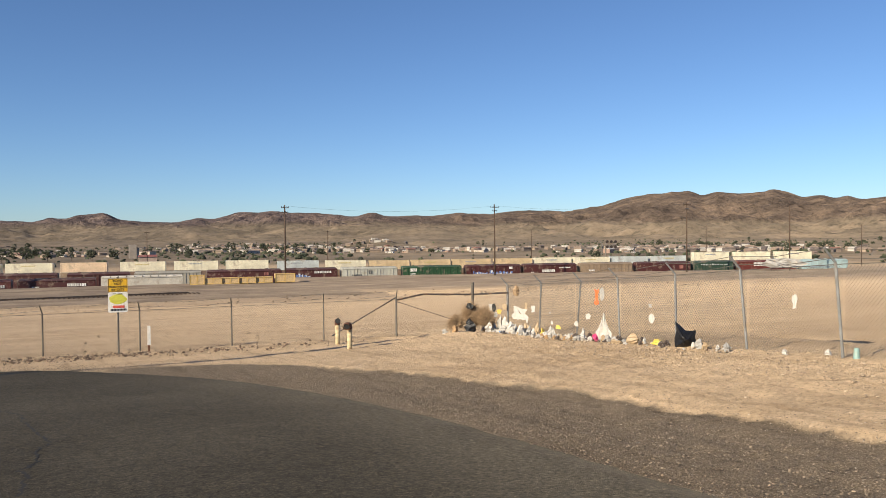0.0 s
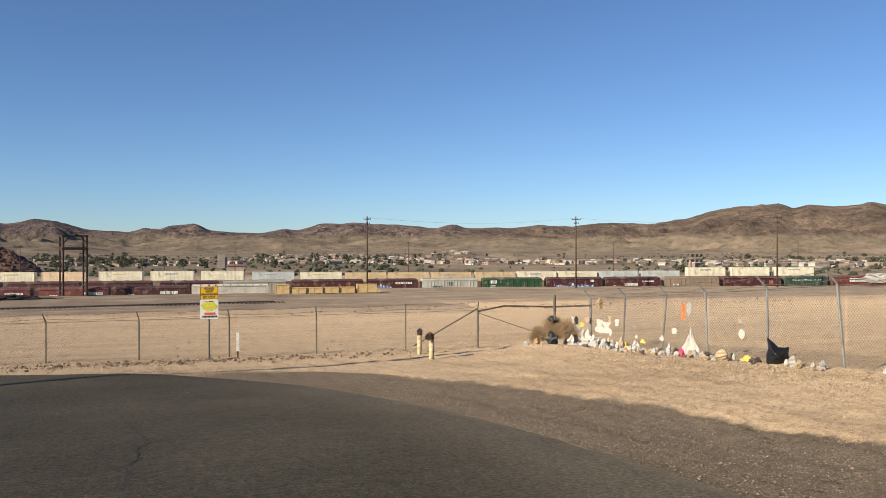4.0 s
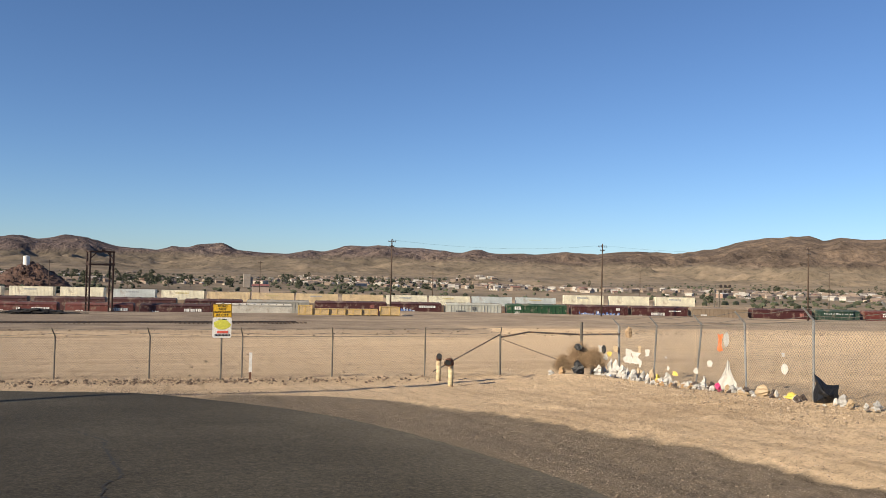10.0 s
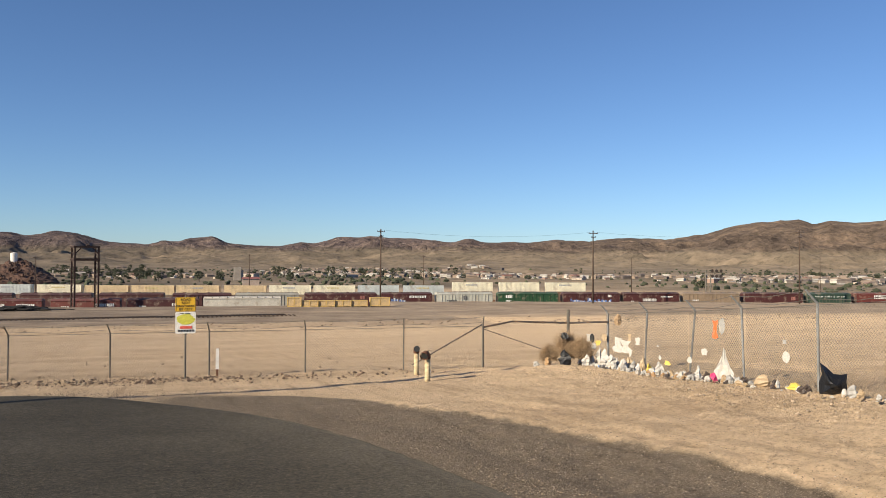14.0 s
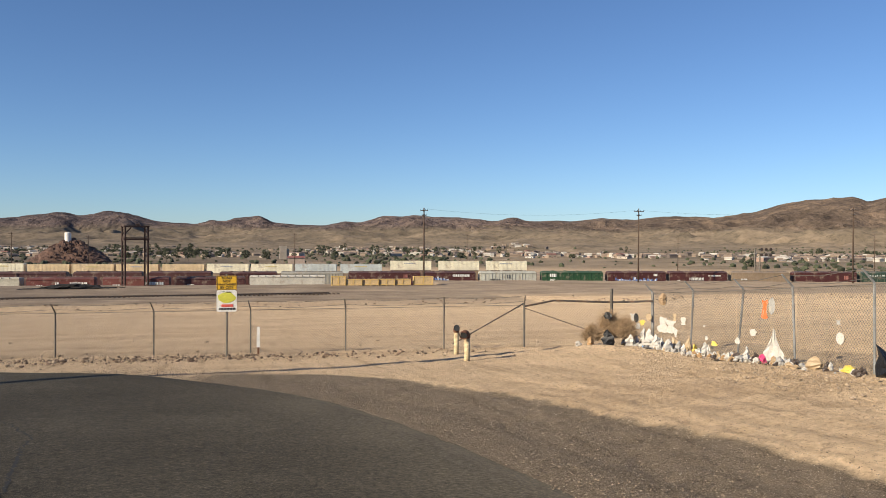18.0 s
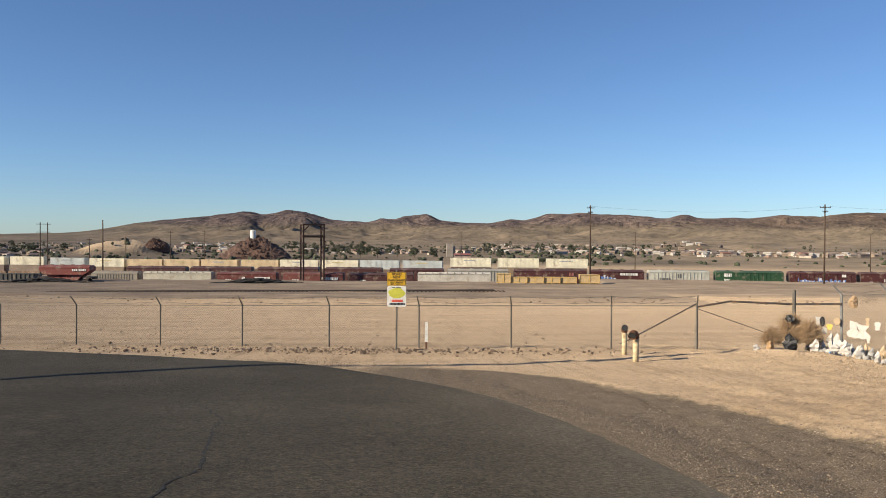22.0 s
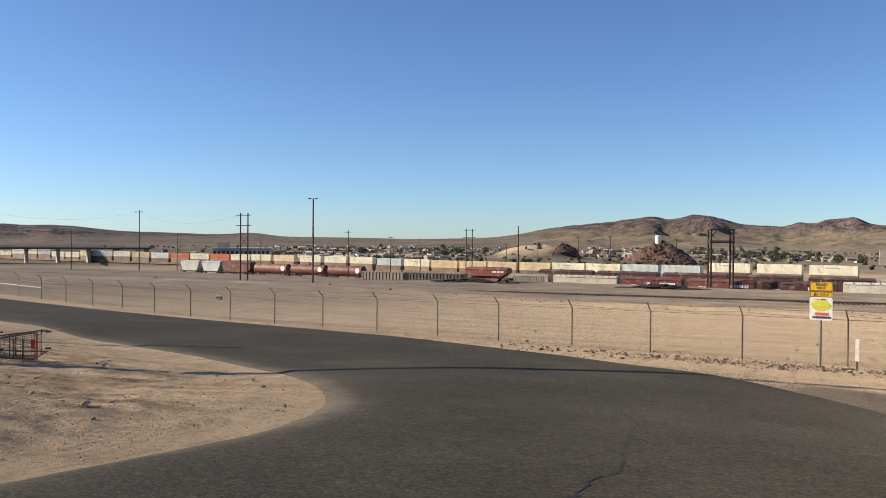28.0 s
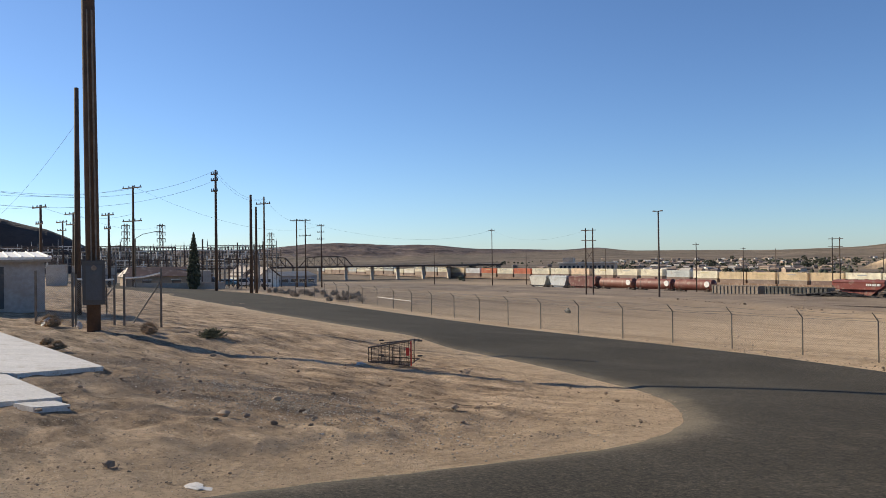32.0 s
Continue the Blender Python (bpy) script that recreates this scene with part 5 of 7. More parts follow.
def dark_ridge():
    """A long dark rocky spur that slopes down behind the substation."""
    nx, ny = 120, 26
    m = Mesh()
    for j in range(ny + 1):
        v = j / ny
        for i in range(nx + 1):
            u = i / nx
            az = -100 + 34.5 * u
            el = np.interp(az, [-100, -84, -77, -74.5, -73.2, -71.8, -71.0, -70.2, -69.0, -67.6, -66.6, -65.5], [3.3, 3.2, 2.7, 2.05, 1.5, 0.75, 0.85, 1.05, 0.8, 0.1, -0.5, -1.2])
            d = 830 + 150 * v
            x, y = polar(az, d)
            crest = 905 * math.tan(radians(el)) + 12.5
            shape = math.sin(math.pi * min(v * 0.98 + 0.01, 1)) ** 0.9
            k = float(fbm(np.array([x * 0.02]), np.array([y * 0.02]), 83, 5)[0]) - 0.5
            m.v.append((x, y, -13.5 + crest * shape + k * 0.35 * crest * (1 - shape * 0.8)))
    for j in range(ny):
        for i in range(nx):
            a = j * (nx + 1) + i
            m.f.append((a, a + 1, a + nx + 2, a + nx + 1))
    # the shade on the hill's near face is put into this dark colour
    solid("dark_hill", m, surf("shaded_rock", (0.052, 0.038, 0.032), 0.95, vary=0.4, scale=0.03, fine=0.3, bump=0.8, dist=1.0), "bare rocky hill, coloured dark for shade, sloping down behind the substation", "hill")


def build_landmarks():
    dark_ridge()
    rocky_hill(-9.2, 500, 21, 12.4, "steep reddish rocky knoll behind the trains", 3)
    rocky_hill(-15.7, 625, 10, 7.0, "dark rocky outcrop beside a sandy mound", 8)
    # white water tank on the rocky knoll
    x, y = polar(-9.4, 500)
    zk = gz(x, y) + 11.3
    t = thing("water_tank", "white round water tank on top of a rocky knoll", "water tank", pose(x, y, zk))
    zt = 500 * math.tan(radians(0.47)) - zk
    part("shell", Mesh().tube((0, 0, 0), (0, 0, zt), 1.75, n=20), white_paint, t, smooth=False)
    part("roof", Mesh().tube((0, 0, zt), (0, 0, zt + 0.35), 1.8, 0.3, n=20), white_paint, t)
    # long depot with arcaded windows
    x, y = polar(-38.2, 390)
    dp = thing("depot", "long pale depot building with a row of dark arched openings", "building", pose(x, y, gz(x, y), 0, 0, 30))
    part("wall", Mesh().box((0, 0, 4), (26, 10, 8)), paint((0.42, 0.36, 0.3)), dp)
    part("roof", Mesh().box((0, 0, 8.2), (27, 11, 0.5)), paint((0.6, 0.55, 0.48)), dp)
    wd = Mesh().box((0, -5.04, 5.6), (1.1, 0.1, 2.6)).data("window", glass_dark)
    for k in range(13):
        part("window", wd, glass_dark, dp, at=pose(-12 + k * 2, 0, 0))
    part("tower", Mesh().box((-9, 0, 9.4), (5, 6, 2.4)), paint((0.42, 0.36, 0.3)), dp)
    # grain-like concrete block rising in the town
    x, y = polar(4.3, 560)
    solid("concrete_silo", Mesh().box((0, 0, 4.5), (4.5, 4, 9)).box((2.8, 0, 3.5), (1.6, 3, 7), 0.2), paint((0.34, 0.29, 0.24), scale=0.3), "weathered concrete silo block among the houses", "silo", pose(x, y, gz(x, y)))
    # small red-roofed row
    x, y = polar(5.2, 420)
    r = thing("red_building", "pale building with a pink-red roof beyond the trains", "building", pose(x, y, gz(x, y), 0, 0, -4))
    part("wall", Mesh().box((0, 0, 2), (8.4, 6, 4)), paint((0.36, 0.28, 0.23)), r)
    part("roof", Mesh().box((0, 0, 4.4), (9, 7, 0.9), top=(0.9, 0.3)), paint((0.26, 0.1, 0.085)), r)


def build_bridge():
    """Steel truss bridge and its long low approach over the tracks."""
    d0 = Vector((*polar(-70, 450), 0))
    d1 = Vector((*polar(-44.3, 450), 0))
    run = d1 - d0
    length = run.length
    ang = math.degrees(math.atan2(run.y, run.x))
    zdeck = -5.35
    br = thing("truss_bridge", "dark steel truss road bridge with a long girder approach", "bridge", pose(d0.x, d0.y, zdeck, 0, 0, ang))
    part("deck", Mesh().box((length / 2, 0, 0), (length, 9, 0.9)), steel_dark, br)
    part("railing", Mesh().box((length / 2, -4.5, 1.2), (length, 0.12, 0.12)).box((length / 2, -4.5, 0.8), (length, 0.1, 0.1)), steel_dark, br)
    for k in range(int(length / 14) + 1):
        part("pier", Mesh().box((min(3 + k * 14.0, length - 1), 0, -3.9), (1.3, 6, 7.0)), paint((0.36, 0.31, 0.25)), br)
    girder = Mesh()
    for k in range(int((length - 120) / 3)):
        girder.tube((120 + 3 * k, -4.3, -0.4), (121.5 + 3 * k, -4.3, -1.3), 0.09, n=4).tube((121.5 + 3 * k, -4.3, -1.3), (123 + 3 * k, -4.3, -0.4), 0.09, n=4)
    girder.box(((120 + length) / 2, -4.3, -1.3), (length - 120, 0.2, 0.2))
    part("lattice_girder", girder, steel_dark, br)
    for s in range(4):
        x0 = (1.0, 30.0, 59.0, 90.4)[s]
        span, n = 28.0, 7
        for y in (-4.2, 4.2):
            m = Mesh()
            def top(i):
                return 5.6 - 1.6 * abs(2 * i / n - 1) ** 3.0
            pts = [Vector((x0 + span * i / n, y, top(i) if 0 < i < n else 0.4)) for i in range(n + 1)]
            m.path(pts, 0.26, 5)
            for i in range(1, n):
                b0 = Vector((x0 + span * i / n, y, 0.4))
                m.tube(b0, pts[i], 0.16, n=5)
                m.tube(b0, pts[i - 1] if i < n / 2 else pts[min(i + 1, n)], 0.09, n=4)
                m.tube(b0, pts[i + 1] if i < n / 2 else pts[i - 1], 0.13, n=5)
            part("truss", m, steel_dark, br)


build_yard_cars()
build_yellow_loads()
track_rails(TRACK_A, -130, 60, "track_near")
SIDING = track_line([(22, 137), (-40, 133), (-110, 127)])
track_rails(SIDING, -110, 20, "track_siding", z=-8.72, label="old siding track with dark ties in the dirt")
track_rails(TRACK_B, -220, 300, "track_middle", ties=False)
track_rails(TRACK_C, -500, 300, "track_far", ties=False)
build_train()
build_yard_poles()
build_scrap()
build_landmarks()
build_bridge()
build_town()
build_trees()


# ---- chain-link fence along the road ----
LEFT_POSTS = [(9.3, 23.7), (6.96, 24.7), (3.93, 25.46), (1.0, 25.85), (-1.9, 26.4), (-4.8, 27.0), (-7.7, 27.9), (-10.7, 28.5), (-13.6, 29.3), (-16.6, 29.7), (-19.6, 30.2)]
LEFT_POSTS += [(-22.65 - 3.35 * k, 30.85 + 0.95 * k) for k in range(17)]
RIGHT_POSTS = [(12.5 - 0.286 * k, 21.4 - 2.415 * k) for k in range(9)]


def fabric(m, a, b, height, step_x, r, sink=0.0):
    """Crossing diagonal wires between two posts, following the ground."""
    a, b = Vector(a), Vector(b)
    run = (b - a)
    length = run.to_2d().length
    n = int(length / step_x)
    def at(u, h):
        u = min(max(u, 0.0), 1.0)
        p = a.lerp(b, u)
        bulge = 0.03 * math.sin(u * 6.28 * 1.5 + a.x)
        return Vector((p.x + bulge * run.y / length, p.y - bulge * run.x / length, p.z + h - sink))
    slope = height / length
    for s in (1, -1):
        for k in range(-int(height / step_x) - 1, n + int(height / step_x) + 2):
            u0, u1 = k * step_x / length, k * step_x / length + s * slope
            h0, h1 = 0.0, height
            # clip to the span
            lo, hi = (u0, u1) if u0 < u1 else (u1, u0)
            if hi <= 0 or lo >= 1:
                continue
            def cut(u, h, v, g):
                if u < 0:
                    return 0.0, h + (g - h) * (0 - u) / (v - u)
                if u > 1:
                    return 1.0, h + (g - h) * (1 - u) / (v - u)
                return u, h
            c0, c1 = cut(u0, h0, u1, h1), cut(u1, h1, u0, h0)
            p, q = at(*c0), at(*c1)
            m.tube(p, q, r, n=3, caps=False)


def build_fence(posts, name, label, height, arm, away, fabric_step, r_wire, leans=None, post_mat=galvanised):
    """away: the way in which the barbed-wire arms lean."""
    fence = thing(name, label, "fence", kind="structure")
    tips, feet = [], []
    for k, (x, y) in enumerate(posts):
        z = gz(x, y)
        lx, ly = (leans or {}).get(k, (0.0, 0.0))
        base, kink = Vector((x, y, z - 0.3)), Vector((x + lx, y + ly, z + height))
        p = part("post", Mesh().tube(base, kink, 0.026 if k else 0.04, n=8), post_mat, fence)
        tip = kink + Vector((away[0] * arm, away[1] * arm, arm))
        part("barb_arm", Mesh().tube(kink, tip, 0.024, 0.018, n=6), post_mat, p)
        tips.append(tip)
        feet.append(Vector((x, y, z)))
    for k, (a, b) in enumerate(zip(feet, feet[1:])):
        far = (a.to_2d().length > 42)
        if a.to_2d().length > 70:
            continue
        m = Mesh()
        fabric(m, a, b, height - 0.02, fabric_step * (2 if far else 1), r_wire * (1.4 if far else 1))
        tagged(part("wire_mesh", m, wire_mat, fence), kind="stuff")
    for f in (0.35, 0.95):
        m = Mesh()
        for (a, b), (ka, kb) in zip(zip(tips, tips[1:]), zip(feet, feet[1:])):
            pa = Vector((ka.x, ka.y, ka.z + height)).lerp(a, f)
            pb = Vector((kb.x, kb.y, kb.z + height)).lerp(b, f)
            mid = (pa + pb) / 2 - Vector((0, 0, 0.07))
            m.path([pa, mid, pb], 0.006, 4)
        part("barbed_wire", m, wire_mat, fence)
    m = Mesh()
    for a, b in zip(feet, feet[1:]):
        m.tube(a + Vector((0, 0, height - 0.02)), b + Vector((0, 0, height - 0.02)), 0.007, n=4)
    part("tension_wire", m, wire_mat, fence)
    return fence


def build_fences():
    build_fence(LEFT_POSTS, "fence_road", "chain-link fence with leaning barbed-wire arms along the road", 1.36, 0.3, (-0.26, -0.96), 0.085, 0.002)
    build_fence(RIGHT_POSTS, "fence_side", "leaning chain-link fence caught full of wind-blown litter", 1.62, 0.26, (-0.95, 0.12), 0.08, 0.0031,
                post_mat=surf("zinc_post", (0.24, 0.24, 0.232), 0.6, 0.2, dirt=(0.16, 0.13, 0.1), dirt_amount=0.4), leans={0: (0.05, 0.12), 1: (0.1, 0.0), 2: (0.16, -0.05), 3: (-0.04, 0.06), 4: (0.0, 0.03), 5: (-0.12, 0.1), 6: (-0.06, 0.12)})
    bay = thing("fence_bay", "pipe-railed bay of the chain-link fence far down the road", "fence", kind="structure")
    for a, b in ((18, 19), (19, 20)):
        ends = [Vector((*LEFT_POSTS[k], gz(*LEFT_POSTS[k]) + 0.75)) for k in (a, b)]
        part("rail", Mesh().tube(ends[0], ends[1], 0.028, n=6), concrete, bay)
    # corner bay with bracing pipes
    c = thing("fence_corner", "braced corner of the chain-link fence with a sagging pipe", "fence", kind="structure")
    pc, r1, r2 = Vector((9.3, 23.7, gz(9.3, 23.7))), Vector((11.74, 22.57, gz(11.74, 22.57))), Vector((12.5, 21.4, gz(12.5, 21.4)))
    part("post", Mesh().tube(r1 - Vector((0, 0, 0.2)), r1 + Vector((0, 0, 1.78)), 0.05, n=8), galvanised, c)
    part("rail", Mesh().path([pc + Vector((0, 0, 1.3)), pc.lerp(r1, 0.35) + Vector((0, 0, 1.46)), r1 + Vector((0, 0, 1.36)), r2 + Vector((0, 0, 1.36))], 0.03, 7), steel_dark, c)
    part("brace", Mesh().tube(Vector((7.2, 24.5, gz(7.2, 24.5) + 0.15)), pc + Vector((0, 0, 1.4)), 0.024, n=6), steel_dark, c)
    part("brace_wire", Mesh().path([pc + Vector((0, 0, 1.25)), pc.lerp(r1, 0.5) + Vector((0, 0, 0.75)), r1 + Vector((-0.3, 0, 0.35))], 0.012, 5), steel_dark, c)
    m = Mesh()
    fabric(m, pc, r1, 1.4, 0.085, 0.0018)
    fabric(m, r1, r2, 1.4, 0.085, 0.0018)
    tagged(part("wire_mesh", m, wire_mat, c), kind="stuff")


# ---- sign, marker post, vent pipes ----
def letters(text, size, mat_, parent, x, y, z):
    cu = bpy.data.curves.new("lettering", "FONT")
    cu.body, cu.size, cu.align_x, cu.align_y, cu.extrude = text, size, "CENTER", "CENTER", 0.002
    tmp = bpy.data.objects.new("lettering", cu)
    me = bpy.data.meshes.new_from_object(tmp)
    bpy.data.objects.remove(tmp)
    bpy.data.curves.remove(cu)
    me.materials.append(mat_)
    return part("lettering", me, mat_, parent, at=pose(x, y, z, 90, 0, 0))


def rounded_plate(w, h, r, t):
    out = []
    for cx, cz, a0 in ((w / 2 - r, h / 2 - r, 0), (-w / 2 + r, h / 2 - r, 90), (-w / 2 + r, -h / 2 + r, 180), (w / 2 - r, -h / 2 + r, 270)):
        out += [(cx + r * math.cos(radians(a0 + k * 22.5)), cz + r * math.sin(radians(a0 + k * 22.5))) for k in range(5)]
    return Mesh().prism(out[::-1], -t, 0)


def build_sign():
    x, y = 0.27, 24.7
    z = gz(x, y)
    s = thing("road_sign", "yellow and white road sign on a thin steel post", "sign", pose(x, y, z, 0, 0, -1))
    top = -1.1 - z
    yellow = surf("sign_yellow", (0.75, 0.44, 0.03), 0.4, vary=0.06, scale=4, bump=0)
    part("post", Mesh().tube((0, 0.05, -0.3), (0, 0.05, top + 0.06), 0.03, n=8), galvanised, s)
    up = part("warning_plate", rounded_plate(0.58, 0.42, 0.03, 0.006), yellow, s, "yellow warning plate", at=pose(0, 0, top - 0.21))
    black = surf("sign_black", (0.03, 0.03, 0.03), 0.5, bump=0)
    part("border", Mesh().box((0, -0.008, 0.195), (0.54, 0.003, 0.01)).box((0, -0.008, -0.195), (0.54, 0.003, 0.01)).box((-0.27, -0.008, 0), (0.01, 0.003, 0.39)).box((0.27, -0.008, 0), (0.01, 0.003, 0.39)), black, up)
    for k, (word, size) in enumerate((("ROAD", 0.105), ("NOT", 0.105), ("MAINTAINED", 0.09), ("BY CITY", 0.105))):
        letters(word, size, black, up, 0, -0.012, 0.14 - k * 0.094)
    lo = part("notice_plate", rounded_plate(0.58, 0.64, 0.06, 0.006), white_paint, s, "faded white notice plate", at=pose(0, -0.002, top - 0.42 - 0.325))
    m = Mesh().lump((0, -0.01, 0.1), (0.5, 0.012, 0.32), 61, 0.12, 14, 8)
    part("faded_emblem", m, surf("faded_lime", (0.62, 0.6, 0.08), 0.5, vary=0.15, scale=6, bump=0), lo, "faded lime-yellow emblem")
    part("red_panel", Mesh().box((0.02, -0.01, -0.14), (0.34, 0.006, 0.075)), surf("faded_red", (0.6, 0.1, 0.07), 0.5, bump=0), lo)
    part("lettering", Mesh().box((-0.1, -0.01, 0.27), (0.1, 0.006, 0.02)).box((0.06, -0.01, 0.26), (0.14, 0.006, 0.03)), black, lo)
    bars = Mesh()
    for k in range(11):
        bars.box((-0.2 + k * 0.043, -0.01, -0.235), (0.03, 0.006, 0.06))
    part("lettering", bars, black, lo)
    # white marker post
    x, y = 1.2, 24.95
    z = gz(x, y)
    mp = thing("marker_post", "slim white marker post with a dark foot", "marker post", pose(x, y, z))
    part("blade", Mesh().box((0, 0, 0.52), (0.1, 0.025, 0.62), top=(0.9, 1)), white_paint, mp)
    part("foot", Mesh().box((0, 0.01, 0.1), (0.06, 0.03, 0.4)), rust, mp)
    # vent pipes
    cream = surf("flaking_cream_paint", (0.62, 0.52, 0.3), 0.7, vary=0.15, scale=6, dirt=(0.2, 0.09, 0.05), dirt_amount=0.6)
    for x, y, h, turn, label in ((6.46, 21.6, 0.7, -12, "cream vent pipe with a rusty elbow open to the road"), (5.97, 19.0, 0.66, -38, "cream vent pipe with a rusty downturned elbow")):
        z = gz(x, y)
        v = thing("vent_pipe", label, "pipe", pose(x, y, z, 0, 0, turn), "vent pipes")
        part("riser", Mesh().tube((0, 0, -0.3), (0, 0, h - 0.1), 0.07, n=14), cream, v, smooth=True)
        el = Mesh()
        pts = []
        for k in range(7):
            a = math.pi * 0.5 * k / 6 * (1.0 if turn > -20 else 1.45)
            pts.append(Vector((0, -0.13 + 0.13 * math.cos(a), h - 0.1 + 0.13 * math.sin(a))))
        el.path(pts, 0.085, 14, False)
        part("elbow", el, rust, v, smooth=True)
        d = (pts[-1] - pts[-2]).normalized()
        part("flange", Mesh().tube(pts[-1] - d * 0.01, pts[-1] + d * 0.05, 0.11, n=16, caps=False), rust, v)
        # black disc standing in for the shade inside the open pipe
        part("bore_shade", Mesh().tube(pts[-1] + d * 0.0, pts[-1] + d * 0.02, 0.085, n=16), cable_mat, v)


# ---- litter along the fence ----
P_WHITE, P_CREAM, P_BLACK = sheet_plastic("white_plastic", (0.54, 0.51, 0.46)), sheet_plastic("cream_plastic", (0.44, 0.32, 0.19)), surf("black_plastic", (0.008, 0.008, 0.009), 0.45, vary=0.2, scale=9, fine=30, bump=0.5, dist=0.02)
P_BLUE, P_PINK, P_YELLOW = sheet_plastic("blue_plastic", (0.08, 0.28, 0.65)), sheet_plastic("pink_plastic", (0.75, 0.06, 0.2)), sheet_plastic("yellow_plastic", (0.75, 0.55, 0.1))
P_ORANGE, P_GREY, P_CARD = sheet_plastic("orange_cloth", (0.7, 0.14, 0.03)), sheet_plastic("grey_plastic", (0.36, 0.345, 0.32)), surf("cardboard", (0.38, 0.24, 0.12), 0.9, vary=0.2, scale=6)
P_DARK, P_TEAL = sheet_plastic("dark_litter", (0.07, 0.05, 0.04)), sheet_plastic("pale_teal_plastic", (0.28, 0.42, 0.38))


def crumple(w, h, depth, seed, n=9, m=7, taper=1.0, rough=0.28):
    """A crumpled bag-like body: folded rings with pinched tops."""
    rnd = random.Random(seed)
    g = Mesh()
    ph = [rnd.uniform(0, 6.28) for _ in range(4)]
    for j in range(m + 1):
        t = j / m
        prof = math.sin(math.pi * min(1, 0.12 + 0.88 * t)) ** 0.6 * (1 - (1 - 1 / max(taper, 1)) * t)
        sx, sy = rnd.uniform(-0.08, 0.08) * w, rnd.uniform(-0.08, 0.08) * depth
        for i in range(n):
            a = 2 * math.pi * i / n
            q = 1 + rough * math.sin(3 * a + ph[0] + 4 * t) * 0.6 + rnd.uniform(-rough, rough) * 0.7
            g.v.append((sx + w / 2 * prof * q * math.cos(a), sy + depth / 2 * prof * q * math.sin(a), h * t + rnd.uniform(-0.03, 0.03) * h))
    for j in range(m):
        for i in range(n):
            a, b = j * n + i, j * n + (i + 1) % n
            g.f.append((a, b, b + n, a + n))
    g.f.append(tuple(range(n))[::-1])
    g.f.append(tuple(m * n + i for i in range(n)))
    return g


SEED = [100]


def bag(x, y, w, h, mat_, label, category="plastic bag", taper=1.6, sink=0.03, name="plastic_bag", rough=0.42, bottom=None):
    SEED[0] += 1
    z = (gz(x, y) - sink) if bottom is None else bottom
    return solid(name, crumple(w, h, w * 0.75, SEED[0], taper=taper, rough=rough), mat_, label, category, pose(x, y, z, 0, 0, SEED[0] * 37 % 360), "litter along the fence")


def flag(x, y, z, w, h, mat_, label, name="plastic_scrap", shape=None):
    """A torn sheet caught on the wire, a little folded."""
    SEED[0] += 1
    rnd = random.Random(SEED[0])
    w, h = w * 0.8, h * 0.85
    nx, nz = 5, 6
    g = Mesh()
    for side in (0, 1):
        for j in range(nz + 1):
            for i in range(nx + 1):
                u, v = i / nx - 0.5, j / nz - 0.5
                s = 1 + 0.3 * math.sin(v * 7 + SEED[0]) + rnd.uniform(-0.25, 0.25)
                if shape == "cone":
                    s *= 1.15 - 1.0 * (j / nz) ** 0.8
                if shape == "oval":
                    s = 2 * math.sqrt(max(0.02, 0.25 - v * v))
                if shape == "wings":
                    s *= 0.7 + 0.6 * abs(math.sin(v * 5))
                yy = 0.05 * w * math.sin(u * 9 + v * 5 + SEED[0]) + side * 0.006
                g.v.append((u * w * s, yy, v * h + 0.04 * h * math.sin(u * 6 + SEED[0])))
    k = (nx + 1) * (nz + 1)
    for j in range(nz):
        for i in range(nx):
            a = j * (nx + 1) + i
            g.f.append((a, a + 1, a + nx + 2, a + nx + 1))
            g.f.append((k + a, k + a + nx + 1, k + a + nx + 2, k + a + 1))
    rim = [i for i in range(nx + 1)] + [j * (nx + 1) + nx for j in range(1, nz + 1)] + [nz * (nx + 1) + i for i in range(nx - 1, -1, -1)] + [j * (nx + 1) for j in range(nz - 1, 0, -1)]
    for a, b in zip(rim, rim[1:] + rim[:1]):
        g.f.append((b, a, a + k, b + k))
    return solid(name, g, mat_, label, "litter", pose(x - 0.03, y, z, 0, 0, -52), "litter caught on the fence wire")


def bottle(x, y, mat_, label, h=0.26, r=0.045, tilt=80, turn=0):
    b = thing("plastic_bottle", label, "bottle", pose(x, y, gz(x, y) + r, tilt, 0, turn), "litter along the fence")
    part("body", Mesh().tube((0, 0, 0), (0, 0, h * 0.7), r, n=12).tube((0, 0, h * 0.7), (0, 0, h * 0.88), r, r * 0.35, n=12), mat_, b, smooth=True)
    part("cap", Mesh().tube((0, 0, h * 0.88), (0, 0, h), r * 0.4, n=10), P_BLUE, b)


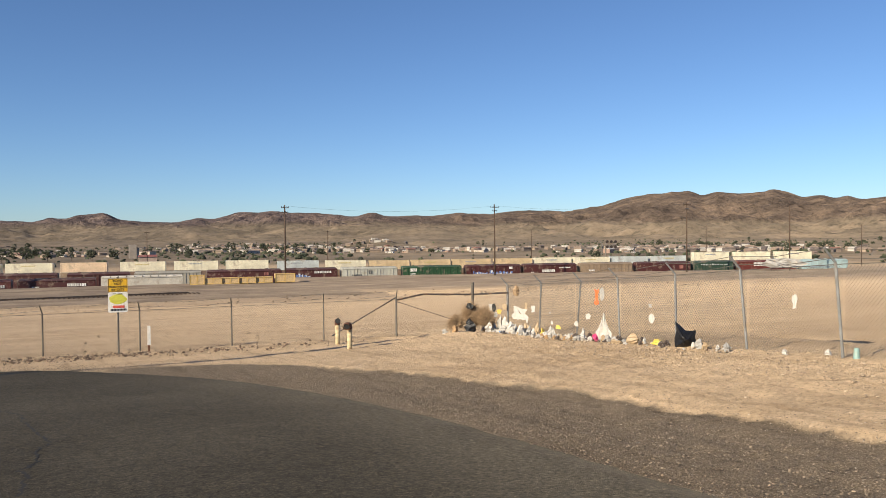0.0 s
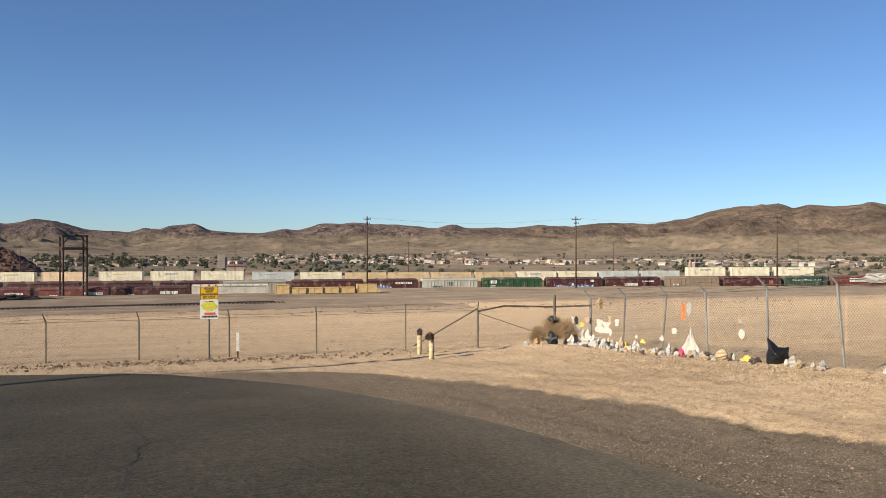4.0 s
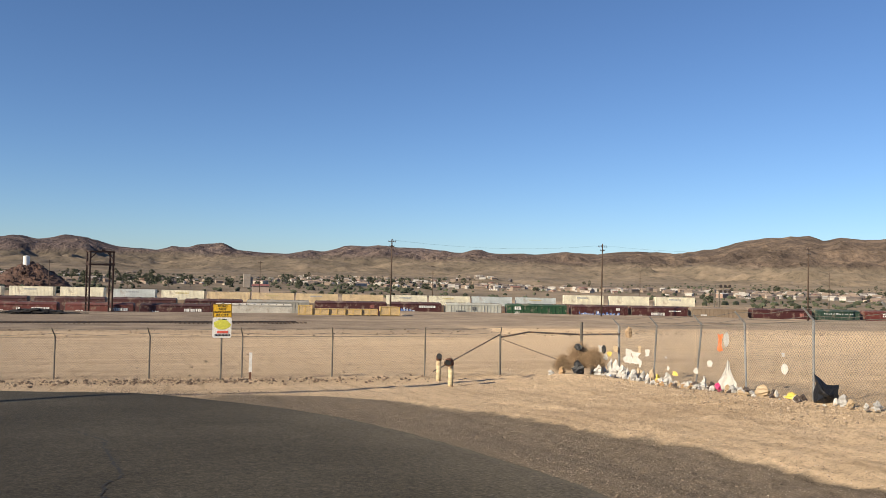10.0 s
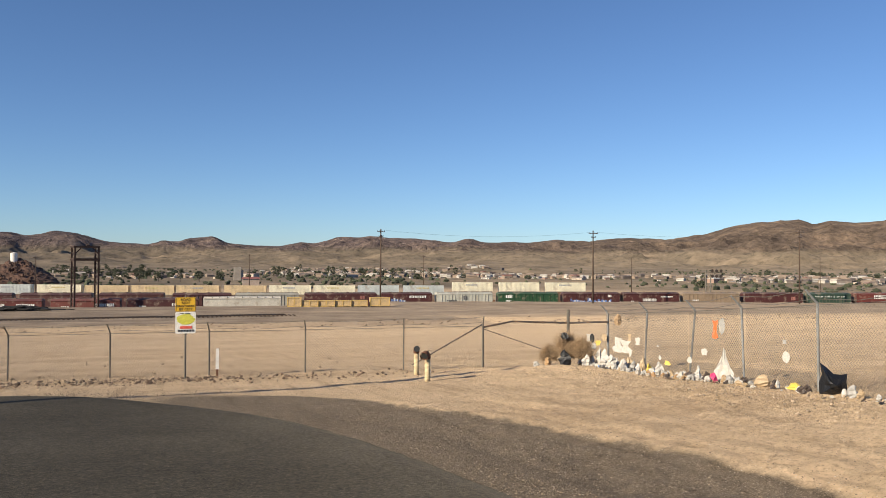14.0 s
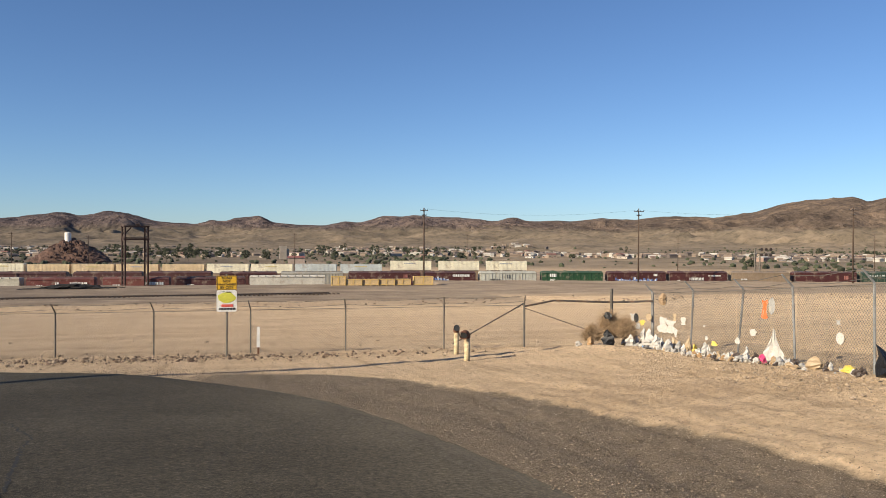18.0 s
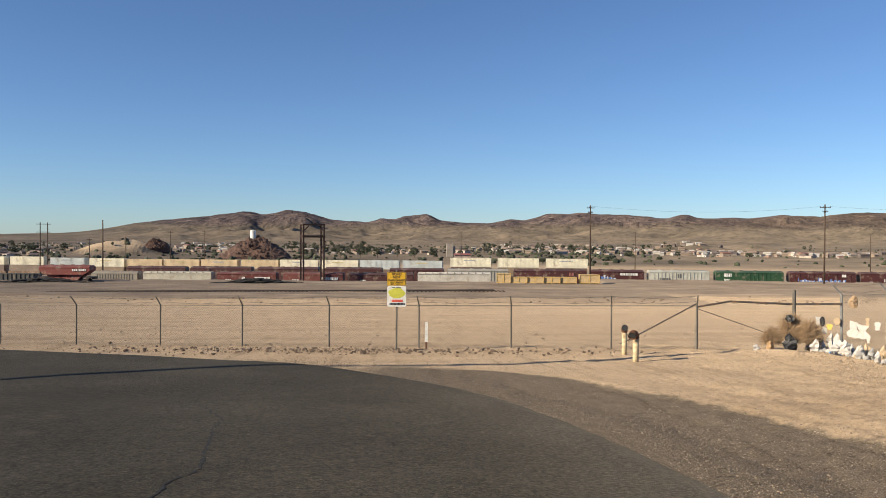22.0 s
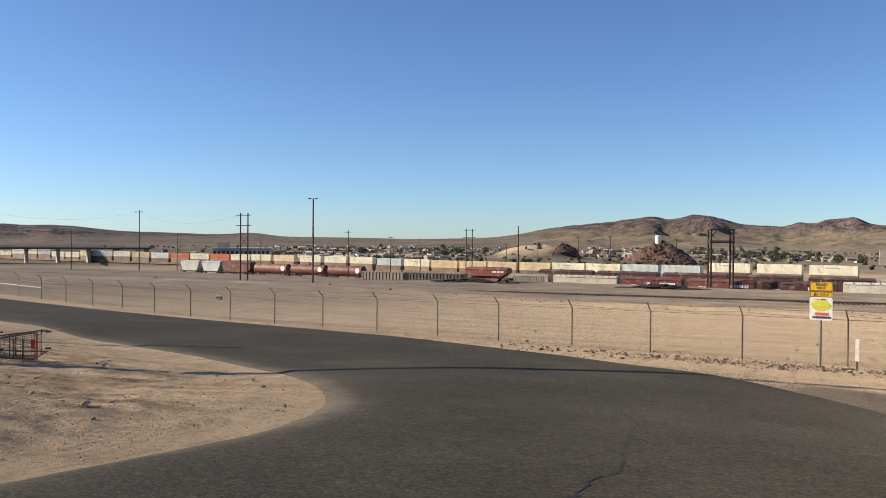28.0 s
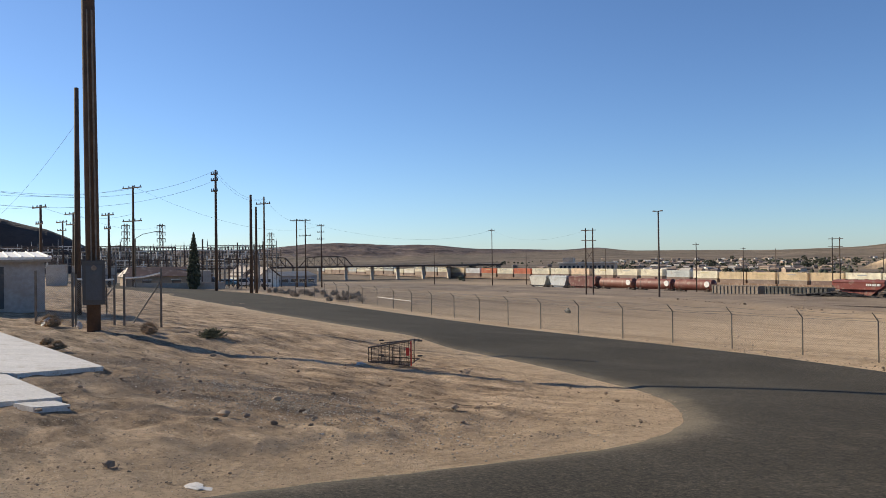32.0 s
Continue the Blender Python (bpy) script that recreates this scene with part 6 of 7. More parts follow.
def tumbleweed(x, y, w, h, label, seed):
    rnd = random.Random(seed)
    g = Mesh()
    for k in range(1700):
        a, b = rnd.uniform(0, 6.28), rnd.uniform(-0.5, 1.5)
        q = rnd.uniform(0.25, 0.8)
        p = Vector((math.cos(a) * math.cos(b) * w / 2 * q, math.sin(a) * math.cos(b) * w / 2 * q, h * 0.45 + math.sin(b) * h * 0.5 * q))
        prev = p
        d = Vector((rnd.uniform(-1, 1), rnd.uniform(-1, 1), rnd.uniform(-0.5, 1))).normalized() * 0.07 * w + (p - Vector((0, 0, h * 0.45))) * 0.12
        for j in range(3):
            nxt = prev + d + Vector((rnd.uniform(-1, 1), rnd.uniform(-1, 1), rnd.uniform(-1, 1))) * 0.04 * w
            g.tube(prev, nxt, 0.0065 - 0.0018 * j, 0.005 - 0.0016 * j, n=3, caps=False)
            prev = nxt
    return solid("tumbleweed", g, leaf_dry, label, "tumbleweed", pose(x, y, gz(x, y)), kind="")


def build_litter():
    tumbleweed(11.25, 21.75, 0.8, 1.05, "large dry brown tumbleweed lodged in the fence corner", 5)
    tumbleweed(11.55, 21.35, 0.75, 0.85, "small dry tumbleweed lying against the larger one", 6)
    tumbleweed(10.85, 22.1, 0.6, 0.65, "loose dry tumbleweed resting by the fence corner", 7)
    bag(11.0, 21.35, 0.34, 0.5, P_BLACK, "torn black plastic bag stuck in the tumbleweed", taper=1.2)
    flag(11.1, 21.5, gz(11, 21.6) + 0.9, 0.25, 0.24, P_BLACK, "scrap of black plastic on top of the tumbleweed")
    bag(10.15, 21.55, 0.26, 0.2, P_WHITE, "small white plastic bag on the sand")
    bag(10.45, 21.35, 0.3, 0.3, P_CARD, "crushed brown cardboard piece by the tumbleweed", "cardboard", name="cardboard_piece")
    # caught on the wire
    w = "torn white plastic sheet caught on the fence wire"
    flag(12.56, 22.7, -2.42, 0.14, 0.3, P_WHITE, w)
    flag(12.5, 22.35, -2.4, 0.2, 0.34, P_BLACK, "black plastic scrap caught on the fence wire", shape="oval")
    flag(12.46, 21.9, -2.5, 0.17, 0.18, P_YELLOW, "yellow wrapper caught on the fence wire")
    flag(12.4, 21.42, -2.29, 0.18, 0.24, P_CREAM, "tan paper scrap caught on the fence wire")
    flag(12.5, 22.24, -2.64, 0.16, 0.21, P_WHITE, w)
    flag(12.28, 20.41, -2.41, 0.26, 0.5, P_WHITE, w, shape="wings")
    flag(12.23, 19.93, -2.41, 0.27, 0.42, P_WHITE, w, shape="wings")
    flag(12.2, 19.67, -2.13, 0.09, 0.24, P_CREAM, "narrow tan paper strip caught on the fence wire")
    flag(12.13, 19.13, -2.18, 0.14, 0.24, P_WHITE, "square white sheet of paper held by the wire")
    flag(12.2, 19.62, -2.57, 0.08, 0.22, P_WHITE, "narrow white plastic strip on the fence wire")
    flag(11.98, 17.83, -2.48, 0.07, 0.13, P_WHITE, "tiny white plastic shred on the fence wire")
    flag(11.93, 17.42, -2.57, 0.15, 0.13, P_YELLOW, "small yellow wrapper on the fence wire")
    flag(11.99, 17.95, -2.19, 0.05, 0.06, P_WHITE, "tiny white plastic shred on the fence wire")
    flag(11.66, 15.15, -1.53, 0.12, 0.47, P_ORANGE, "orange cloth strip hanging on the fence wire")
    flag(11.63, 14.87, -1.43, 0.17, 0.42, P_GREY, "grey translucent bag hanging on the fence wire", shape="oval")
    flag(11.71, 15.61, -2.09, 0.15, 0.18, P_WHITE, "small white torn plastic on the fence wire")
    flag(11.8, 16.3, -2.36, 0.12, 0.17, P_WHITE, "small white torn plastic on the fence wire")
    flag(11.58, 14.73, -2.3, 0.5, 0.88, P_WHITE, "tall white plastic bag spread upon the fence like a cone", name="plastic_bag", shape="cone")
    flag(11.35, 12.55, -1.86, 0.18, 0.27, P_WHITE, "white oval plastic plate caught in the wire", shape="oval")
    flag(11.35, 12.6, -1.56, 0.08, 0.09, P_GREY, "small grey plastic shred in the wire")
    flag(11.17, 11.03, -2.08, 0.12, 0.14, P_GREY, "small pale grey plastic scrap in the wire")
    flag(10.76, 7.9, -1.11, 0.09, 0.3, P_WHITE, "white and dark wrapper pressed against the wire")
    g = crumple(0.22, 0.35, 0.22, 900)
    solid("twig_clump", g, leaf_dry, "small clump of dry twigs on top of the wire", "twigs", pose(12.33, 20.55, -1.85))
    # on the ground
    bag(12.03, 21.6, 0.26, 0.42, P_WHITE, "pale plastic jug leaning on the fence", "jug", taper=1.1, name="plastic_jug", rough=0.1)
    bag(11.98, 21.45, 0.2, 0.22, P_BLUE, "blue and white plastic packaging by the fence", taper=1.2)
    bag(12.0, 21.07, 0.24, 0.62, P_WHITE, "tall white plastic bag leaning on the fence")
    bag(11.93, 20.65, 0.26, 0.58, P_WHITE, "white plastic bag leaning on the fence")
    bag(12.1, 22.1, 0.45, 0.66, P_GREY, "translucent grey plastic sheet bunched at the fence", taper=1.3)
    bag(11.85, 20.05, 0.38, 0.36, P_WHITE, "crumpled white plastic bag on the sand", taper=1.2)
    bag(11.8, 19.7, 0.16, 0.36, P_WHITE, "narrow white plastic bag on the sand")
    bag(11.8, 20.45, 0.16, 0.2, P_WHITE, "small white plastic bag on the sand")
    bag(11.7, 18.95, 0.26, 0.4, P_CREAM, "tan paper bag crumpled at the fence", "paper bag", name="paper_bag")
    bag(11.63, 18.1, 0.22, 0.46, P_CREAM, "tall tan paper bag crumpled at the fence", "paper bag", name="paper_bag", taper=2.2)
    bag(11.56, 17.75, 0.2, 0.3, P_YELLOW, "yellow and white wrapper at the fence", taper=2.0)
    bag(11.52, 17.34, 0.17, 0.15, P_BLUE, "small blue plastic packet on the sand", taper=1.1)
    bag(11.48, 17.05, 0.18, 0.32, P_WHITE, "pointed white plastic bag on the sand", taper=3.0)
    bag(11.68, 18.6, 0.3, 0.2, P_CREAM, "heap of tan torn paper on the sand", "paper", name="paper_scrap")
    bag(11.42, 16.7, 0.16, 0.17, P_WHITE, "small white wrapper on the sand")
    bag(11.25, 15.25, 0.22, 0.2, P_WHITE, "white plastic bag lying on the sand", taper=1.2)
    bag(11.4, 15.45, 0.18, 0.36, P_WHITE, "white pointed plastic bag by the fence", taper=2.6)
    bag(11.3, 15.65, 0.26, 0.2, P_DARK, "dark brown rubbish clump on the sand", "rubbish", name="rubbish_clump")
    bag(11.2, 14.65, 0.2, 0.22, P_PINK, "bright pink plastic packet on the sand", taper=1.2)
    bag(11.24, 14.95, 0.2, 0.24, P_DARK, "dark rubbish clump on the sand", "rubbish", name="rubbish_clump")
    bag(11.15, 14.2, 0.22, 0.2, P_CARD, "crushed brown carton by the fence", "carton", name="carton")
    bag(11.05, 13.9, 0.24, 0.22, P_GREY, "grey crumpled foil bag on the sand", "foil bag", name="foil_bag")
    bag(11.2, 13.6, 0.22, 0.18, P_DARK, "dark rubbish clump on the sand", "rubbish", name="rubbish_clump")
    bag(10.98, 12.8, 0.3, 0.28, P_CREAM, "tan paper sack lying on the sand", "paper sack", taper=1.2, name="paper_sack")
    bag(10.95, 12.45, 0.16, 0.2, P_DARK, "dark rubbish clump on the sand", "rubbish", name="rubbish_clump")
    bag(10.9, 12.3, 0.14, 0.2, P_WHITE, "small white wrapper on the sand")
    bag(10.86, 11.8, 0.3, 0.18, P_YELLOW, "yellow and brown wrapper on the sand", taper=1.3)
    out = [(-0.2, 0.0), (-0.21, 0.2), (-0.16, 0.36), (-0.2, 0.56), (-0.1, 0.48), (0.02, 0.37), (0.14, 0.36), (0.24, 0.38), (0.22, 0.24), (0.24, 0.12), (0.12, -0.03), (-0.02, -0.05)]
    bk = Mesh()
    n = len(out)
    for y, f in ((0.05, 0.93), (-0.06, 1.0), (-0.2, 0.62), (-0.27, 0.25)):
        bk.v += [(0.02 + (x - 0.02) * f, y + 0.03 * math.sin(i * 2.1), 0.18 + (z - 0.18) * f) for i, (x, z) in enumerate(out)]
    bk.f.append(tuple(range(n)))
    for j in range(3):
        bk.f += [(j * n + i, (j + 1) * n + i, (j + 1) * n + (i + 1) % n, j * n + (i + 1) % n) for i in range(n)]
    bk.f.append(tuple(3 * n + n - 1 - i for i in range(n)))
    solid("plastic_bag", bk, P_BLACK, "large black plastic bag with a pointed corner leaning on the fence", "plastic bag", pose(10.78, 10.83, gz(10.78, 10.83), 0, 0, -45), "litter along the fence")
    bag(10.7, 10.3, 0.18, 0.24, P_GREY, "pale grey plastic bag on the sand", taper=1.3)
    bag(10.72, 10.5, 0.1, 0.16, P_WHITE, "small white plastic cup on the sand", "cup", taper=1.0, name="plastic_cup", rough=0.05)
    bag(10.66, 10.1, 0.18, 0.18, P_CREAM, "dusty tan plastic bag on the sand")
    bag(10.62, 9.7, 0.13, 0.13, P_WHITE, "small white wrapper on the sand")
    bag(10.7, 8.1, 0.13, 0.11, P_WHITE, "white crumpled paper behind the wire", "paper", name="paper_scrap")
    bag(10.62, 7.5, 0.11, 0.1, P_CREAM, "tan crumpled paper behind the wire", "paper", name="paper_scrap")
    bag(10.75, 7.2, 0.13, 0.15, P_WHITE, "white plastic bag snagged on a stick")
    solid("plastic_bucket", Mesh().tube((0, 0, 0), (0, 0, 0.2), 0.056, 0.04, n=16), P_TEAL, "small pale teal plastic bucket upside down", "bucket", pose(10.5, 6.45, gz(10.5, 6.45)), smooth=False)
    rnd = random.Random(8)
    cols = [P_WHITE, P_CREAM, P_WHITE, P_CARD, P_GREY, P_DARK]
    names = ["white", "tan", "white", "brown", "grey", "dark"]
    for k in range(250):
        u = rnd.betavariate(1.1, 2.4)
        y = 21.8 - u * 13.0
        x = 12.3 - (21.6 - y) * 0.118 - rnd.triangular(0.05, 0.75, 0.2)
        i = rnd.randrange(6)
        s = rnd.uniform(0.05, 0.2)
        bag(x, y, s, s * rnd.uniform(0.6, 1.1), cols[i], f"small {names[i]} scrap of litter on the sand", "litter", name="litter_scrap", taper=rnd.uniform(1, 2.4), rough=0.55)
    for k in range(18):
        y = 21.5 - 4.6 * (k + rnd.random()) / 18
        x = 12.2 - (21.6 - y) * 0.118 - rnd.uniform(0.1, 0.6)
        w = rnd.uniform(0.12, 0.27)
        i = rnd.choice((0, 0, 0, 1, 4))
        bag(x, y, w, w * rnd.uniform(0.8, 1.7), cols[i], f"crumpled {names[i]} plastic bag in the heap at the fence", taper=rnd.uniform(1.1, 2.4))
    for k in range(5):
        bottle(11.2 + rnd.uniform(-0.2, 0.4), 14.2 + k * 1.3, P_GREY, "empty clear plastic bottle lying on the sand", turn=rnd.uniform(0, 360))
    solid("plastic_scrap", crumple(0.5, 0.3, 0.2, 950, taper=3), P_BLACK, "dark plastic scrap flapping from a fence post", "litter", pose(-27.0, 32.2, gz(-27, 32.2) + 0.95))
    # blue-white tarp snagged on the arms
    flag(10.95, 8.3, -0.42, 0.8, 0.2, P_GREY, "torn pale grey tarp strip snagged on a fence arm", name="tarp_strip")


# ---- loose stones ----
def stones(name, label, count, place, size, mat_, seed):
    rnd = random.Random(seed)
    pts = [place(rnd) for _ in range(count)]
    zs = ground_z(np.array([p[0] for p in pts]), np.array([p[1] for p in pts]))
    m = Mesh()
    for k, ((x, y), z) in enumerate(zip(pts, zs)):
        s = size[0] + (size[1] - size[0]) * rnd.random() ** 3
        m.lump((x, y, float(z) + s * 0.12), (s, s * rnd.uniform(0.6, 1.1), s * rnd.uniform(0.4, 0.75)), seed * 7919 + k, 0.35, 5, 3, rnd.uniform(0, 6.28))
    solid(name, m, mat_, label, "stones", kind="stuff")


def along(line, rnd, a, b, lo, hi):
    """A point beside a polyline between the parts a and b, off to its right by lo to hi."""
    seg = np.hypot(*np.diff(line, axis=0).T)
    cum = np.concatenate([[0], np.cumsum(seg)])
    s = cum[-1] * rnd.uniform(a, b)
    i = min(int(np.searchsorted(cum, s)) - 1, len(seg) - 1)
    i = max(i, 0)
    t = (s - cum[i]) / seg[i]
    p, d = line[i] + (line[i + 1] - line[i]) * t, (line[i + 1] - line[i]) / seg[i]
    o = rnd.uniform(lo, hi)
    return p[0] + d[1] * o, p[1] - d[0] * o


def build_stones():
    stones("gravel", "scattered grey gravel on the road's shoulder", 15000, lambda r: along(OUTER[1:8], r, 0.02, 0.98, -0.1, 0.3 + 3.0 * r.random()), (0.005, 0.026), gravel_mat, 1)
    stones("gravel", "scattered pale gravel on the dirt beside the road", 11000, lambda r: (-5.9 - 15 * r.random() ** 1.3, r.uniform(0.5, 14) * 1.0), (0.007, 0.032), stone, 2)
    stones("gravel", "band of pale gravel across the dirt lot", 5000, lambda r: (r.gauss(-10.0, 2.4), r.gauss(5.3, 0.7)), (0.008, 0.034), surf("pale_gravel", (0.4, 0.35, 0.28), 0.95, island=0.5), 12)
    stones("rubble", "broken pale stones along the foot of the fence", 800, lambda r: (lambda u: (u, 24.2 - 0.13 * u + r.gauss(0, 1.25)))(r.gauss(-1.8, 3.6)), (0.015, 0.12), stone, 3)
    stones("rubble", "broken stones along the foot of the fence", 900, lambda r: (lambda u: (2 - 26 * u, 24.6 + 5.0 * u + r.gauss(0, 0.8)))(r.random()), (0.012, 0.08), stone, 4)
    stones("rubble", "stones and clods on the sand by the fence", 3600, lambda r: (lambda y: (r.gauss(10.9 - (15 - y) * 0.118, 1.0), y))(r.uniform(3, 22)), (0.01, 0.07), stone, 5)
    stones("clods", "brown clods and debris between the road and the fence", 900, lambda r: (lambda u: (u, 23.9 - 0.14 * u + r.gauss(0, 0.9)))(r.gauss(-1.5, 4.5)), (0.02, 0.14), surf("rubble_clods", (0.16, 0.11, 0.075), 0.95, island=0.5), 14)
    stones("clods", "dark clods on the eroded bank beyond the fence", 1500, lambda r: (r.uniform(-110, 110), r.gauss(112, 3.0)), (0.08, 0.5), surf("dark_clods", (0.27, 0.2, 0.14), 0.95, island=0.4), 6)
    stones("stones", "scattered stones on the open dirt beyond the fence", 1400, lambda r: (lambda y: (r.uniform(-0.6, 0.8) * y, y))(r.uniform(27, 105)), (0.03, 0.16), stone, 7)
    stones("pebbles", "small pale pebbles strewn over the sandy slope", 5000, lambda r: along(OUTER[1:8], r, 0.02, 0.98, 2.6, 8.5), (0.007, 0.024), stone, 9)
    stones("clods", "small dark clods in the dirt", 320, lambda r: (r.uniform(-22, -6), r.uniform(2, 13)), (0.02, 0.1), surf("brown_clods", (0.22, 0.16, 0.11), 0.95, island=0.3), 8)


def crack_line():
    rnd = random.Random(3)
    key = [(-2.65, 11.10), (-2.33, 10.55), (-2.07, 9.84), (-1.86, 9.31), (-1.83, 8.67), (-1.68, 7.79), (-1.61, 7.15), (-1.56, 7.02), (-1.54, 6.70), (-1.48, 6.58), (-1.57, 6.36), (-1.62, 6.06), (-1.63, 5.79), (-1.57, 5.46), (-1.73, 5.10), (-1.66, 4.92), (-1.67, 4.52), (-1.67, 4.15), (-1.63, 3.70), (-1.60, 3.35), (-1.64, 3.13), (-1.62, 2.69)]
    pts = []
    for (ax, ay), (bx, by) in zip(key, key[1:]):
        n = max(2, int(math.hypot(bx - ax, by - ay) / 0.05))
        for k in range(n):
            t = k / n
            pts.append((ax + (bx - ax) * t + rnd.gauss(0, 0.016), ay + (by - ay) * t + rnd.gauss(0, 0.01)))
    m = Mesh()
    for k, ((ax, ay), (bx, by)) in enumerate(zip(pts, pts[1:])):
        w = (0.007 + 0.016 * rnd.random() ** 1.5) * min(1, k / 40 + 0.4)
        za, zb = ground_z(np.array([ax, bx]), np.array([ay, by])) + 0.077
        m.quad((ax - w, ay, za), (ax + w, ay, za), (bx + w, by, zb), (bx - w, by, zb))
    solid("road_crack", m, surf("crack", (0.012, 0.011, 0.01), 0.95, bump=0), "long jagged crack in the asphalt", "crack", kind="structure")


# ---- the dirt lot on the left ----
def slab(pts, thick, label):
    m = Mesh()
    zs = [gz(x, y) for x, y in pts]
    n = len(pts)
    m.v += [(x, y, z + thick) for (x, y), z in zip(pts, zs)] + [(x, y, z - 0.15) for (x, y), z in zip(pts, zs)]
    m.f.append(tuple(range(n)))
    m.f += [(i, n + i, n + (i + 1) % n, (i + 1) % n) for i in range(n)]
    solid("concrete_slab", m, concrete, label, "slab", group="concrete slabs on the dirt")


def shopping_cart(at):
    c = thing("shopping_cart", "wire shopping cart lying on its side in the dirt", "shopping cart", at)
    # lying: x along the basket, z was the cart's width
    def ring(x):
        t = (x + 0.5) / 1.0
        y0, y1 = 0.08 * (1 - t), 0.32 + 0.26 * t
        z0, z1 = 0.03 + 0.06 * (1 - t), 0.40 + 0.16 * t
        return [Vector((x, y0, z0)), Vector((x, y1, z0)), Vector((x, y1, z1)), Vector((x, y0, z1))]
    wires = Mesh()
    for k in range(13):
        r = ring(-0.5 + 0.9 * k / 12)
        wires.path(r + [r[0]], 0.004, 4)
    a, b = ring(-0.5), ring(0.4)
    for i in range(4):
        p0, p1, q0, q1 = a[i], a[(i + 1) % 4], b[i], b[(i + 1) % 4]
        for k in range(7):
            wires.tube(p0.lerp(p1, k / 6), q0.lerp(q1, k / 6), 0.004, n=4, caps=False)
    part("basket", wires, steel_dark, c)
    fr = Mesh()
    for r in (ring(-0.5), ring(-0.02), ring(0.42)):
        fr.path(r + [r[0]], 0.012, 6)
    fr.tube(ring(-0.5)[3], ring(0.42)[3], 0.012).tube(ring(-0.5)[0], ring(0.42)[0], 0.012)
    part("rim_frame", fr, steel_dark, c)
    ch = Mesh().path([Vector((0.42, 0.58, 0.06)), Vector((0.45, 0.95, 0.06)), Vector((-0.45, 0.95, 0.1)), Vector((-0.45, 0.95, 0.4)), Vector((0.45, 0.95, 0.5)), Vector((0.42, 0.58, 0.5))], 0.014, 6)
    part("undercarriage", ch, steel_dark, c)
    part("handle", Mesh().tube((0.47, 0.0, 0.02), (0.47, 0.0, 0.56), 0.016), surf("red_plastic", (0.5, 0.03, 0.02), 0.4, bump=0), c, "red plastic handle")
    part("seat_flap", Mesh().box((0.4, -0.01, 0.33), (0.07, 0.02, 0.17)), surf("red_plastic", (0.55, 0.03, 0.02), 0.4, bump=0), c, "red plastic child-seat flap")
    part("child_seat", Mesh().box((0.22, 0.02, 0.24), (0.02, 0.03, 0.38)).box((0.06, 0.02, 0.24), (0.015, 0.03, 0.38)), steel_dark, c)
    for x in (-0.45, 0.45):
        for z in (0.12, 0.46):
            part("castor", Mesh().tube((x, 1.02, z - 0.015), (x, 1.02, z + 0.015), 0.06, n=12), rubber, c)


def shrub(x, y, w, h, label, seed, mat_=None):
    rnd = random.Random(seed)
    g = Mesh()
    for k in range(260):
        a, b = rnd.uniform(0, 6.28), rnd.uniform(0.1, 1.5)
        tip = Vector((math.cos(a) * math.cos(b) * w / 2, math.sin(a) * math.cos(b) * w / 2, math.sin(b) * h)) * rnd.uniform(0.5, 1.0)
        g.tube(tip * 0.25, tip, 0.006, 0.002, n=3, caps=False)
        for j in range(3):
            p = tip * rnd.uniform(0.55, 1.0)
            s = rnd.uniform(0.02, 0.05)
            g.quad(p, p + Vector((s, rnd.uniform(-s, s), s * 0.3)), p + Vector((s * 0.6, s, rnd.uniform(0, s))), p + Vector((-s * 0.3, s * 0.7, s)))
    solid("shrub", g, mat_ or shrub_mat, label, "shrub", pose(x, y, gz(x, y)), "low desert shrubs")


